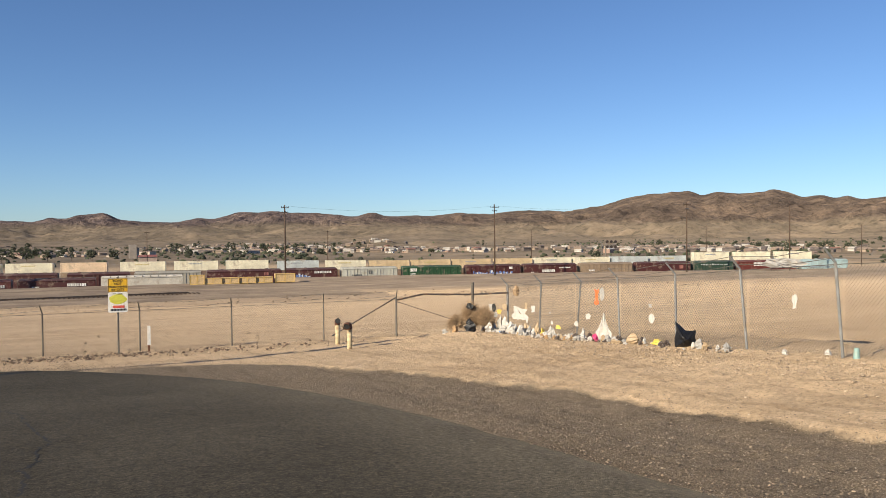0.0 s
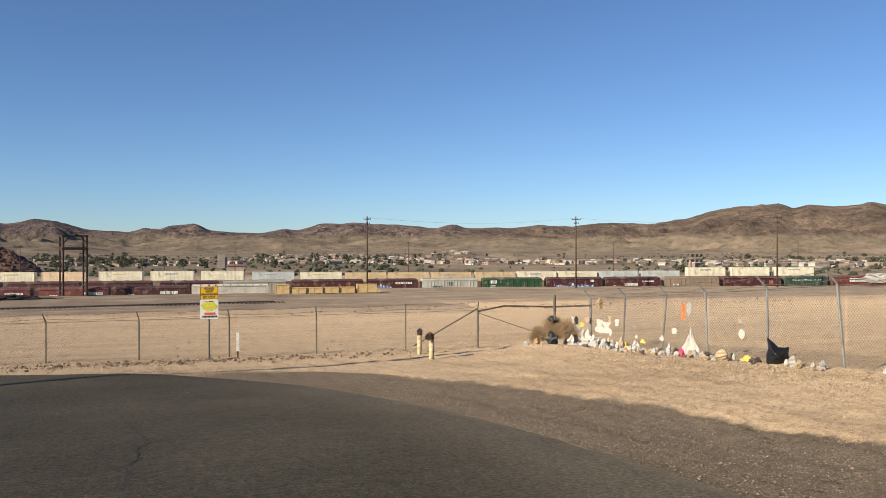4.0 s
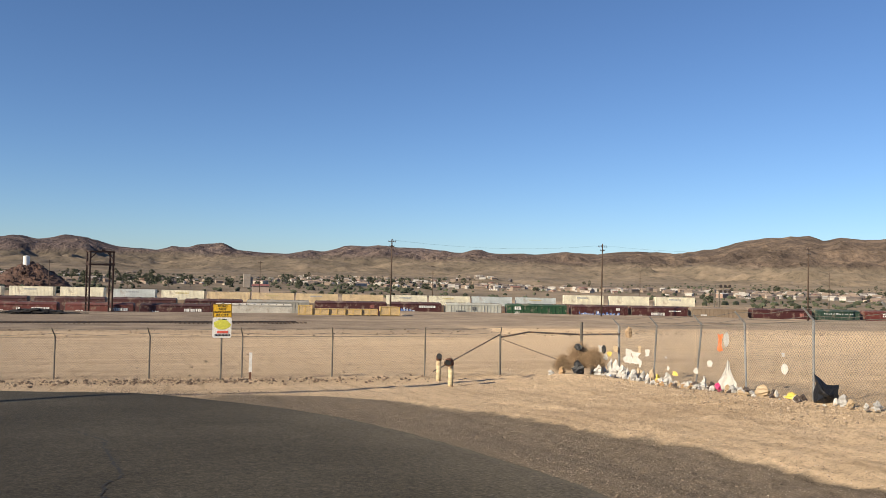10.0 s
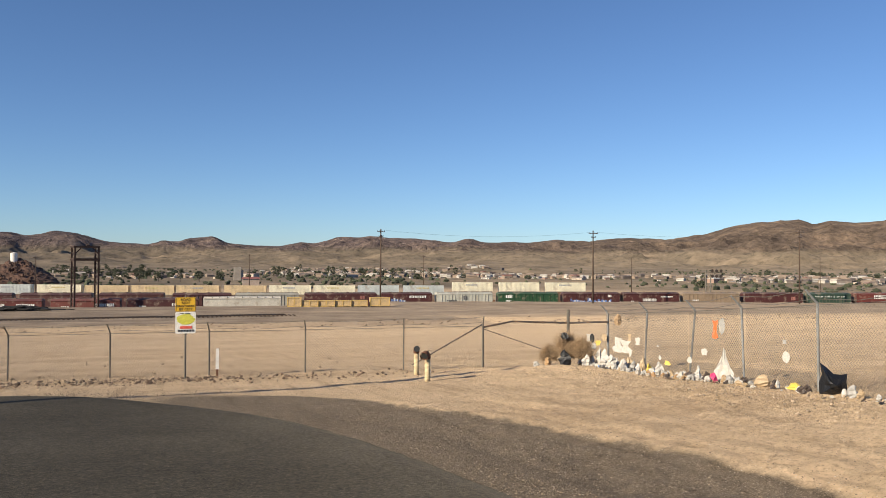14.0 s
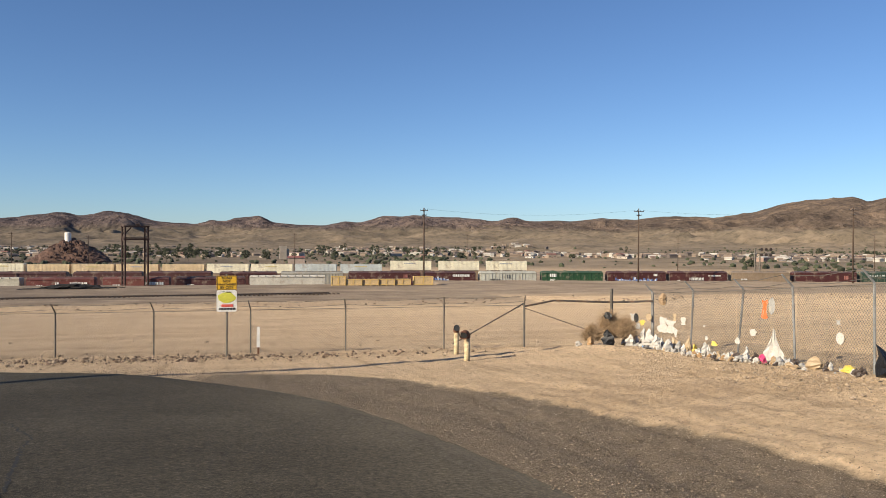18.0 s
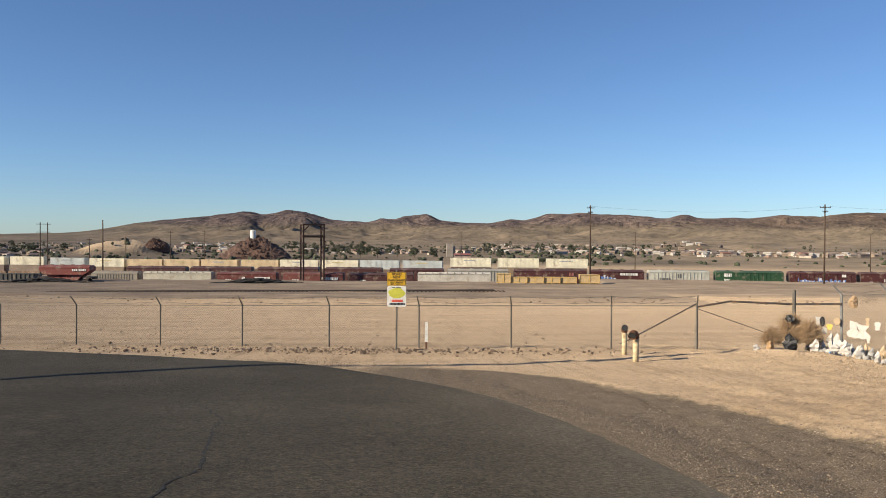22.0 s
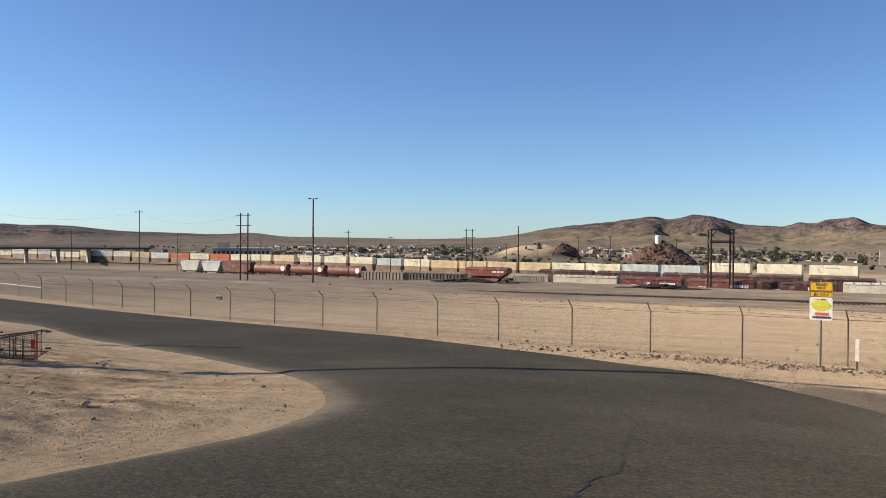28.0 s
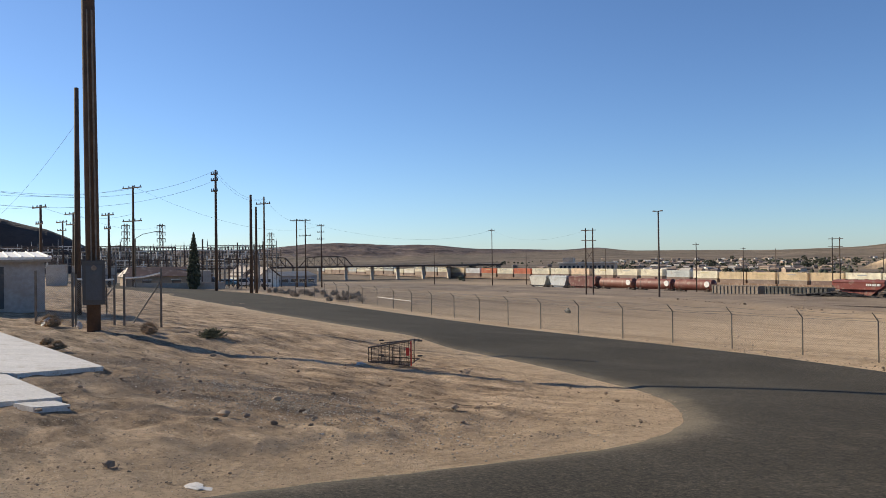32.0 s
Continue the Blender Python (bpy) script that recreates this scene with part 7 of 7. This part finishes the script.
def build_lot():
    slab([(-26, 5.2), (-13.9, 4.45), (-13.1, 2.95), (-16, 0.5), (-27, -1)], 0.05, "broad pale concrete slab set in the dirt")
    slab([(-14.2, 2.85), (-10.5, 2.8), (-10.3, 2.05), (-11.5, 0.6), (-15.5, 0.6)], 0.035, "smaller pale concrete slab beside the broad one")
    slab([(-10.25, 2.65), (-9.85, 2.7), (-9.8, 2.3), (-10.2, 2.2)], 0.03, "broken corner piece of concrete slab")
    shopping_cart(pose(-15.69, 11.81, gz(-15.69, 11.81), 0, 0, 38) @ Matrix.Scale(1.12, 4))
    shrub(-23.0, 10.7, 1.1, 0.3, "low dusty green shrub on the bare dirt", 1)
    for k, (x, y, w) in enumerate(((-27.3, 7.4, 0.9), (-26.4, 7.2, 0.6), (-24.5, 9.4, 0.7), (-18.0, 4.9, 0.4), (-19.4, 5.1, 0.35), (-23.7, 9.1, 0.5))):
        shrub(x, y, w, w * 0.45, "dry straw-coloured weed tuft in the dirt", 10 + k, leaf_dry)
    bag(-16.35, 11.4, 0.25, 0.1, P_WHITE, "white rag under the fallen cart", "rag", name="rag", taper=1.1)
    bag(-27.0, 7.3, 0.45, 0.3, P_GREY, "pale plastic bundle in the weeds by the gate", "bundle", name="plastic_bundle", taper=1.2)
    bag(-26.1, 7.9, 0.25, 0.25, P_WHITE, "small white plastic bag by the gate post")
    bag(-5.75, 2.3, 0.22, 0.03, P_WHITE, "flattened white paper at the road's edge", "paper", name="paper_scrap", taper=1.1)
    for k, (x, y, s) in enumerate(((-8.6, 3.95, 0.12), (-9.6, 5.2, 0.1), (-8.45, 7.3, 0.1), (-10.67, 8.3, 0.09), (-13.8, 6.9, 0.11), (-19.1, 8.9, 0.12), (-18.0, 10.0, 0.09))):
        solid("stone", Mesh().lump((0, 0, s * 0.25), (s * 1.4, s, s * 0.7), 70 + k, 0.3, 8, 5), stone, "brown stone lying on the bare dirt", "stone", pose(x, y, gz(x, y), 0, 0, k * 50), "stones on the dirt lot")
    big = utility_pole(-24.9, 7.95, 16.5, "thick dark wooden pole carrying a grey electrical box", (), 0.205, lean=(-0.5, 0.0), taper=0.92)
    rz = radians(-18)
    face = Vector((math.cos(rz), math.sin(rz), 0))
    def out(d, z, u=0.0):
        return tuple(face * d + Vector((-face.y, face.x, 0)) * u + Vector((0, 0, z)))
    box = part("electrical_box", Mesh().box(out(0.3, 1.42), (0.26, 0.62, 1.29), rz), surf("dark_grey_enamel", (0.03, 0.032, 0.036), 0.4, vary=0.15), big, "dark grey-blue electrical cabinet")
    part("door_panel", Mesh().box(out(0.44, 1.42), (0.03, 0.44, 1.0), rz), surf("dark_enamel", (0.035, 0.045, 0.06), 0.35, vary=0.15), box)
    part("meter", Mesh().tube(out(0.45, 1.85), out(0.53, 1.85), 0.075, n=14), galvanised, box)
    for u, r in ((-0.06, 0.02), (0.07, 0.028)):
        part("conduit", Mesh().tube(out(0.2, 2.05, u), out(-0.04, 9.5, u - 0.07), r, n=8), galvanised, big)
    part("conduit", Mesh().tube(out(0.3, 0.5, 0.34), out(0.3, 1.3, 0.34), 0.025, n=8), galvanised, big)
    pole_seen(-73.05, 37, 10.9, "bare dark wooden pole behind the thick one", (), 0.14)


pale_wire = surf("bright_fence_wire", (0.28, 0.27, 0.25), 0.6, 0.2, bump=0)


def link_panel(a, b, h0, h1, label, brace=True, rail=True):
    """One framed chain-link panel between two places."""
    za, zb = gz(*a), gz(*b)
    g = thing("fence_panel", label, "fence panel", group="chain-link panels by the lot")
    A, B = Vector((*a, za)), Vector((*b, zb))
    part("post", Mesh().tube(A - Vector((0, 0, 0.2)), A + Vector((0, 0, h0 + 0.15)), 0.04, n=8), galvanised, g)
    part("post", Mesh().tube(B - Vector((0, 0, 0.2)), B + Vector((0, 0, h1 + 0.15)), 0.04, n=8), galvanised, g)
    if rail:
        part("top_rail", Mesh().path([A + Vector((0, 0, h0)), A.lerp(B, 0.5) + Vector((0, 0, (h0 + h1) / 2 - 0.06)), B + Vector((0, 0, h1))], 0.03, 7), white_paint, g)
    if brace:
        part("brace", Mesh().tube(A.lerp(B, 0.25) + Vector((0, 0, 0.1)), B + Vector((0, 0, h1 * 0.85)), 0.025, n=6), galvanised, g)
    m = Mesh()
    fabric(m, A, B, min(h0, h1), 0.07, 0.0035)
    tagged(part("wire_mesh", m, pale_wire, g), kind="stuff")


def simple_house(az, d, w, dep, h, pitch, wall, roof, label, turn=0.0, gable=False, windows=2):
    x, y = polar(az, d)
    t = thing("house", label, "house", pose(x, y, gz(x, y), 0, 0, -az + turn), "houses along the road")
    part("wall", Mesh().box((0, 0, h / 2 - 0.2), (w, dep, h + 0.4)), paint(wall, scale=0.6), t)
    if gable:
        m = Mesh()
        m.v += [(-w / 2, -dep / 2, h), (w / 2, -dep / 2, h), (0, -dep / 2, h + pitch), (-w / 2, dep / 2, h), (w / 2, dep / 2, h), (0, dep / 2, h + pitch)]
        m.f += [(0, 1, 2), (5, 4, 3), (0, 3, 4, 1)]
        part("gable", m, paint(wall, scale=0.6), t)
        for s in (-1, 1):
            r = Mesh()
            e = 0.35
            r.v += [(s * (w / 2 + e), -dep / 2 - e, h - 0.1), (0, -dep / 2 - e, h + pitch + 0.12), (0, dep / 2 + e, h + pitch + 0.12), (s * (w / 2 + e), dep / 2 + e, h - 0.1)]
            r.v += [(vx, vy, vz + 0.15) for vx, vy, vz in r.v]
            r.f += [(0, 1, 2, 3), (7, 6, 5, 4), (0, 4, 5, 1), (1, 5, 6, 2), (2, 6, 7, 3), (3, 7, 4, 0)]
            part("roof", r, paint(roof, scale=0.6), t)
    else:
        part("roof", Mesh().box((0, 0, h + pitch / 2), (w + 0.7, dep + 0.7, pitch), top=(0.8, 0.15)), paint(roof, scale=0.6), t)
    for k in range(windows):
        u = -w / 2 + w * (k + 0.7) / (windows + 0.4)
        wn_ = part("window", Mesh().box((u, -dep / 2 - 0.03, h * 0.55), (w * 0.13, 0.06, h * 0.32)), glass_dark, t)
        part("window_frame", Mesh().box((u, -dep / 2 - 0.05, h * 0.72), (w * 0.15, 0.08, 0.08)).box((u, -dep / 2 - 0.05, h * 0.38), (w * 0.15, 0.08, 0.08)), white_paint, wn_)
    return t


def parked_car(az, d, colour, label, turn=0.0, suv=False):
    x, y = polar(az, d)
    c = thing("parked_car", label, "car", pose(x, y, gz(x, y) + 0.0, 0, 0, turn), "cars parked along the road")
    h = 1.75 if suv else 1.42
    out = [(-2.2, 0.35), (2.2, 0.35), (2.25, 0.75), (1.2, 0.95), (-1.9, 1.0), (-2.25, 0.85)]
    part("body", Mesh().prism(out[::-1], -0.88, 0.88), paint(colour, rough=0.3, dirt_amount=0.1), c)
    cab = [(-1.9, 0.95), (1.15, 0.93), (0.45, h), (-1.45, h)]
    part("cabin", Mesh().prism(cab[::-1], -0.75, 0.75), paint(colour, rough=0.3, dirt_amount=0.1), c)
    for s in (-1, 1):
        part("side_window", Mesh().prism([(p[0] * 0.86, 0.95 + (p[1] - 0.95) * 0.85) for p in cab][::-1], s * 0.755 - 0.01, s * 0.755 + 0.01), glass_dark, c)
        part("headlight", Mesh().box((2.2, s * 0.65, 0.68), (0.1, 0.3, 0.15)), white_paint, c)
    part("windscreen", Mesh().quad((1.16, -0.68, 0.97), (1.16, 0.68, 0.97), (0.52, 0.62, h - 0.06), (0.52, -0.62, h - 0.06)), glass_dark, c)
    for wx in (-1.35, 1.35):
        for s in (-1, 1):
            w = part("wheel", Mesh().tube((wx, s * 0.82 - 0.1, 0.33), (wx, s * 0.82 + 0.1, 0.33), 0.33, n=14), rubber, c)
            part("rim", Mesh().tube((wx, s * 0.93 - 0.01, 0.33), (wx, s * 0.93 + 0.01, 0.33), 0.19, n=12), galvanised, w)


def lattice_tower(az, d, el, label):
    x, y = polar(az, d)
    zb = gz(x, y)
    h = d * math.tan(radians(el)) - zb
    t = thing("lattice_tower", label, "pylon", pose(x, y, zb, 0, 0, -az + 15), "steel pylons of the substation")
    b, tp = h * 0.035, h * 0.022
    for sx in (-1, 1):
        for sy in (-1, 1):
            part("leg", Mesh().tube((sx * b, sy * b, 0), (sx * tp, sy * tp, h), 0.1, 0.07, n=5), galvanised, t)
    m = Mesh()
    for k in range(9):
        z0, z1 = h * k / 9, h * (k + 1) / 9
        w0, w1 = b + (tp - b) * k / 9, b + (tp - b) * (k + 1) / 9
        m.tube((-w0, -w0, z0), (w1, -w1, z1), 0.05, n=4).tube((w0, -w0, z0), (-w1, -w1, z1), 0.05, n=4)
    part("bracing", m, galvanised, t)
    for k in range(3):
        part("crossarm", Mesh().box((0, 0, h * (0.97 - 0.11 * k)), (h * 0.14, 0.25, 0.18)), galvanised, t)
        for s in (-1, 1):
            part("insulator", Mesh().tube((s * h * 0.066, 0, h * (0.97 - 0.11 * k)), (s * h * 0.066, 0, h * (0.97 - 0.11 * k) - 0.9), 0.08, n=6), steel_dark, t)


def build_substation():
    rnd = random.Random(2)
    sub_grey = surf("grey_substation_steel", (0.2, 0.195, 0.185), 0.6, 0.2)
    pale_steel = surf("pale_substation_steel", (0.5, 0.49, 0.46), 0.5, 0.2)
    s = thing("substation", "electrical substation, a thicket of grey steel frames and insulators", "substation")
    for row, d in enumerate((122, 130, 138, 147, 156, 168, 180)):
        last = None
        high = d * math.tan(radians((0.5, -0.1, 0.75, 0.2, 0.55, 0.85, 0.3)[row]))
        for k in range(17):
            az = -80 + k * 1.15 + row * 0.31
            x, y = polar(az, d)
            zb = gz(x, y)
            up = high - zb - (0.0 if k % 4 else -0.9)
            post = part("frame_post", Mesh().box((x, y, zb + up / 2), (0.16, 0.16, up), radians(-az)), sub_grey if row % 2 else steel_dark, s)
            part("post_cap", Mesh().tube((x, y, zb + up), (x, y, zb + up + 0.5), 0.05, 0.02, n=5), pale_steel, post)
            top = Vector((x, y, high))
            if last is not None and k % 6:
                for f, r in ((0.0, 0.08), (-0.5, 0.05), (-2.1, 0.06)):
                    part("beam", Mesh().tube(last + Vector((0, 0, f)), top + Vector((0, 0, f)), r, n=5), pale_steel if (row + k) % 5 == 0 else sub_grey if row % 3 == 0 else steel_dark, s)
                for j in range(3):
                    u = last.lerp(top, (j + 0.5) / 3)
                    part("insulator", Mesh().tube(u + Vector((0, 0, -1.0)), u + Vector((0, 0, -0.1)), 0.09, n=6), pale_steel if j % 2 else glass_dark, s)
            last = top
    for k in range(9):
        az, d = -77 + k * 1.5, 110 + rnd.uniform(0, 25)
        x, y = polar(az, d)
        part("transformer", Mesh().box((x, y, gz(x, y) + 1.3), (2.4, 1.8, 2.6), radians(-az)), paint((0.32, 0.33, 0.32)), s)
    lattice_tower(-69.8, 210, 2.35, "grey lattice steel pylon with three crossarms")
    lattice_tower(-67.6, 200, 2.35, "grey lattice steel pylon carrying insulators")
    lattice_tower(-60.4, 260, 1.75, "distant grey lattice steel pylon")


def build_roadside():
    link_panel(polar(-75.6, 29), polar(-73.5, 28.5), 1.55, 1.55, "framed chain-link panel with pale slats", brace=False, rail=False)
    link_panel(polar(-73.3, 28.6), polar(-71.0, 29.5), 1.5, 1.55, "chain-link gate leaf with a white top pipe")
    link_panel(polar(-70.4, 29.6), polar(-68.1, 29.9), 1.6, 1.85, "chain-link panel braced by a slanting pipe")
    x, y = polar(-79.5, 40)
    top = 0.2 - gz(x, y)
    sh = thing("shed", "low grey shed with a bright white sheet roof", "shed", pose(x, y, gz(x, y), 0, 0, 79))
    part("wall", Mesh().box((0, 0, top / 2 - 0.2), (6.0, 5.0, top - 0.1)), paint((0.36, 0.33, 0.3)), sh)
    roof = Mesh().box((0, 0, 0), (6.5, 5.8, 0.1))
    roof.v = [(x, y, z + top - 0.02 + 0.045 * y) for x, y, z in roof.v]
    part("roof", roof, white_paint, sh)
    rib = Mesh().box((0, 0, 0), (0.05, 5.8, 0.05))
    rib.v = [(x, y, z + top + 0.05 + 0.045 * y) for x, y, z in rib.v]
    rib = rib.data("roof_rib", white_paint)
    for q in range(14):
        part("roof_rib", rib, white_paint, sh, at=pose(-3.1 + q * 0.477, 0, 0))
    part("fascia", Mesh().box((0, -2.82, top - 0.24), (6.4, 0.06, 0.12)), paint((0.3, 0.26, 0.21)), sh)
    part("door", Mesh().box((0.4, -2.54, 0.9), (2.2, 0.08, 1.7)), paint((0.06, 0.06, 0.06)), sh)
    # poles down the road
    utility = "wooden utility pole beside the road"
    pole_seen(-64.15, 95, 5.99, utility, [(0.5, 1.0, 20), (1.2, 1.0, 20), (2.4, 0.9, 20)], 0.19)
    pole_seen(-61.85, 88, 4.32, "bare wooden pole beside the road", (), 0.2)
    pole_seen(-61.5, 89, 3.5, "bare shorter wooden pole beside the road", (), 0.17)
    pole_seen(-60.9, 125, 4.21, utility, [(1.1, 3.0, 15)], 0.18)
    pole_seen(-62.7, 130, 1.05, "short bare wooden pole by the houses", (), 0.17)
    pole_seen(-65.0, 125, 1.3, "short bare wooden pole by the houses", (), 0.17)
    pole_seen(-58.65, 190, 2.68, utility, [(0.4, 3.2, 20)], 0.2)
    pole_seen(-58.05, 192, 2.68, utility, [(0.4, 3.4, 20), (4.0, 3.4, 20)], 0.2)
    pole_seen(-56.95, 200, 2.28, "wooden pole with three short crossarms", [(0.3, 2.4, 15), (1.9, 2.2, 15), (3.6, 2.4, 15)], 0.2)
    pole_seen(-69.4, 112, 4.85, "tall dark pole with two wide crossarms", [(0.3, 4.2, 12), (4.6, 4.2, 12)], 0.2)
    pole_seen(-74.9, 105, 3.5, "dark pole with a wide crossarm and hanging insulators", [(0.3, 3.6, 8), (2.2, 1.8, 8)], 0.2)
    pole_seen(-73.0, 118, 3.05, "dark pole with stacked crossarms", [(0.2, 4.2, 8), (1.6, 3.4, 8)], 0.18)
    pole_seen(-73.6, 140, 2.5, "dark pole with stacked crossarms", [(0.2, 3.6, 8), (1.5, 3.0, 8)], 0.18)
    pole_seen(-70.9, 110, 3.05, "dark pole with one crossarm", [(0.3, 3.0, 8), (2.0, 1.6, 8)], 0.18)
    # street lamp
    x, y = polar(-69.3, 100)
    z = gz(x, y)
    sl = thing("street_lamp", "street lamp with a long curved arm", "street lamp", pose(x, y, z, 0, 0, 65))
    part("pole", Mesh().tube((0, 0, 0), (0, 0, 5.8), 0.09, 0.06), galvanised, sl)
    part("arm", Mesh().path([Vector((0, 0, 5.8)), Vector((0.8, 0, 6.3)), Vector((2.2, 0, 6.6))], 0.04), galvanised, sl)
    part("lamp_head", Mesh().box((2.5, 0, 6.58), (0.7, 0.25, 0.12)), galvanised, sl)
    simple_house(-67.9, 118, 9.0, 7, 1.6, 1.2, (0.3, 0.22, 0.15), (0.085, 0.042, 0.027), "low house with a sagging brown roof", 8)
    simple_house(-62.1, 195, 5.0, 8, 2.4, 2.0, (0.66, 0.63, 0.56), (0.12, 0.085, 0.07), "small white gabled house", 22, True, 1)
    simple_house(-61.0, 188, 4.4, 8, 2.4, 1.8, (0.7, 0.68, 0.62), (0.12, 0.085, 0.07), "white gabled house with a dark roof", 22, True, 1)
    simple_house(-59.3, 215, 13, 8, 2.7, 1.1, (0.3, 0.3, 0.3), (0.17, 0.18, 0.19), "long grey building with a low roof", 24, False, 5)
    # low wall in front of the houses
    x, y = polar(-66.5, 108)
    solid("low_wall", Mesh().box((0, 0, 0.35), (11, 0.25, 0.9)), paint((0.34, 0.3, 0.26)), "low off-white block wall before the houses", "wall", pose(x, y, gz(x, y), 0, 0, 62))
    parked_car(-64.4, 165, (0.02, 0.03, 0.045), "dark blue parked estate car", 40, True)
    parked_car(-63.25, 170, (0.05, 0.14, 0.2), "dusty teal parked car", 35)
    parked_car(-62.75, 175, (0.1, 0.2, 0.22), "pale teal parked car", 30)
    parked_car(-62.05, 168, (0.6, 0.6, 0.58), "white parked car by the poles", 25, True)
    parked_car(-61.2, 172, (0.62, 0.6, 0.56), "white parked pickup by the white house", 25, True)
    # dark slender cypress
    x, y = polar(-65.6, 107)
    z = gz(x, y)
    h = 107 * math.tan(radians(1.77)) - z
    t = thing("cypress", "slender dark cypress tree beside the house", "tree", pose(x, y, z))
    part("trunk", Mesh().tube((0, 0, -0.2), (0, 0, h * 0.5), 0.16, 0.07), bark, t)
    cr = Mesh()
    rnd = random.Random(9)
    for k in range(900):
        u = rnd.random()
        rr = 1.0 * min(1.0, 0.5 + 4 * u) * (1 - u) ** 0.75 * math.sqrt(rnd.random())
        a = rnd.uniform(0, 6.28)
        sz = rnd.uniform(0.15, 0.4) * (1 - 0.5 * u)
        cr.lump((rr * math.cos(a), rr * math.sin(a), 0.25 + u * (h - 0.3)), (sz, sz, sz * 1.5), 4000 + k, 0.5, 5, 3)
    part("crown", cr, leaf_dark, t)
    # brush and dead shrubs down the far side of the road
    rnd = random.Random(12)
    for k in range(40):
        az, d = -60.6 + k * 0.16 + rnd.uniform(-0.2, 0.2), 92 - k * 0.5 + rnd.uniform(-9, 22)
        x, y = polar(az, d)
        shrub(x, y, rnd.uniform(0.6, 1.3), rnd.uniform(0.3, 0.7), "grey leafless brush beside the road", 50 + k, surf("grey_brush", (0.34, 0.29, 0.235), 0.95) if k == 0 else bpy.data.materials["grey_brush"])
    # wires
    def tip(az, d, el):
        x, y = polar(az, d)
        return (x, y, d * math.tan(radians(el)))
    for a, b, sag in (((-64.15, 95, 5.9), (-60.9, 125, 4.1), 1.2), ((-64.15, 95, 5.7), (-60.9, 125, 4.05), 1.3), ((-60.9, 125, 4.1), (-58.05, 192, 2.65), 1.8), ((-58.65, 190, 2.6), (-44.9, 300, 1.75), 4),
                      ((-64.15, 95, 5.95), (-84, 60, 5.6), 2.5), ((-64.15, 95, 5.3), (-86, 60, 4.9), 2.5), ((-69.4, 112, 4.75), (-86, 70, 5.2), 1.5), ((-69.4, 112, 4.65), (-86, 72, 5.8), 1.5),
                      ((-69.4, 112, 4.8), (-56.95, 200, 2.2), 3), ((-74.9, 105, 3.4), (-69.4, 112, 3.0), 1.0), ((-74.9, 105, 3.4), (-88, 80, 4.4), 1.0), ((-73.0, 118, 3.0), (-67.6, 200, 2.2), 1.4)):
        power_line(tip(*a), tip(*b), sag)
    for a, b in (((14.15, 172, 2.3), (29.1, 193, 2.2)), ((29.1, 193, 2.2), (42.4, 215, 2.15)), ((42.4, 215, 2.15), (48.9, 228, 2.0)), ((48.9, 228, 2.0), (60, 300, 1.8))):
        power_line(tip(*a), tip(*b), 1.3)
    power_line(tip(-44.9, 300, 1.75), tip(-38.15, 185, 1.7), 3)
    # guy wire with hanging markers
    power_line(tip(-73.0, 36.5, 8.8), tip(-77.5, 60, 2.6), 0.3, r=0.006)


build_fences()
build_sign()
build_litter()
build_stones()
crack_line()
build_lot()
build_roadside()
build_substation()


# ---- what moves ----
def motions():
    for w, off in WAGONS:
        walk(w, [(t, train_pose(TRAIN_S0 + TRAIN_SPEED * t + off)) for t in (0, 4, 8, 12, 16, 20, 24, 28, 32)])


motions()
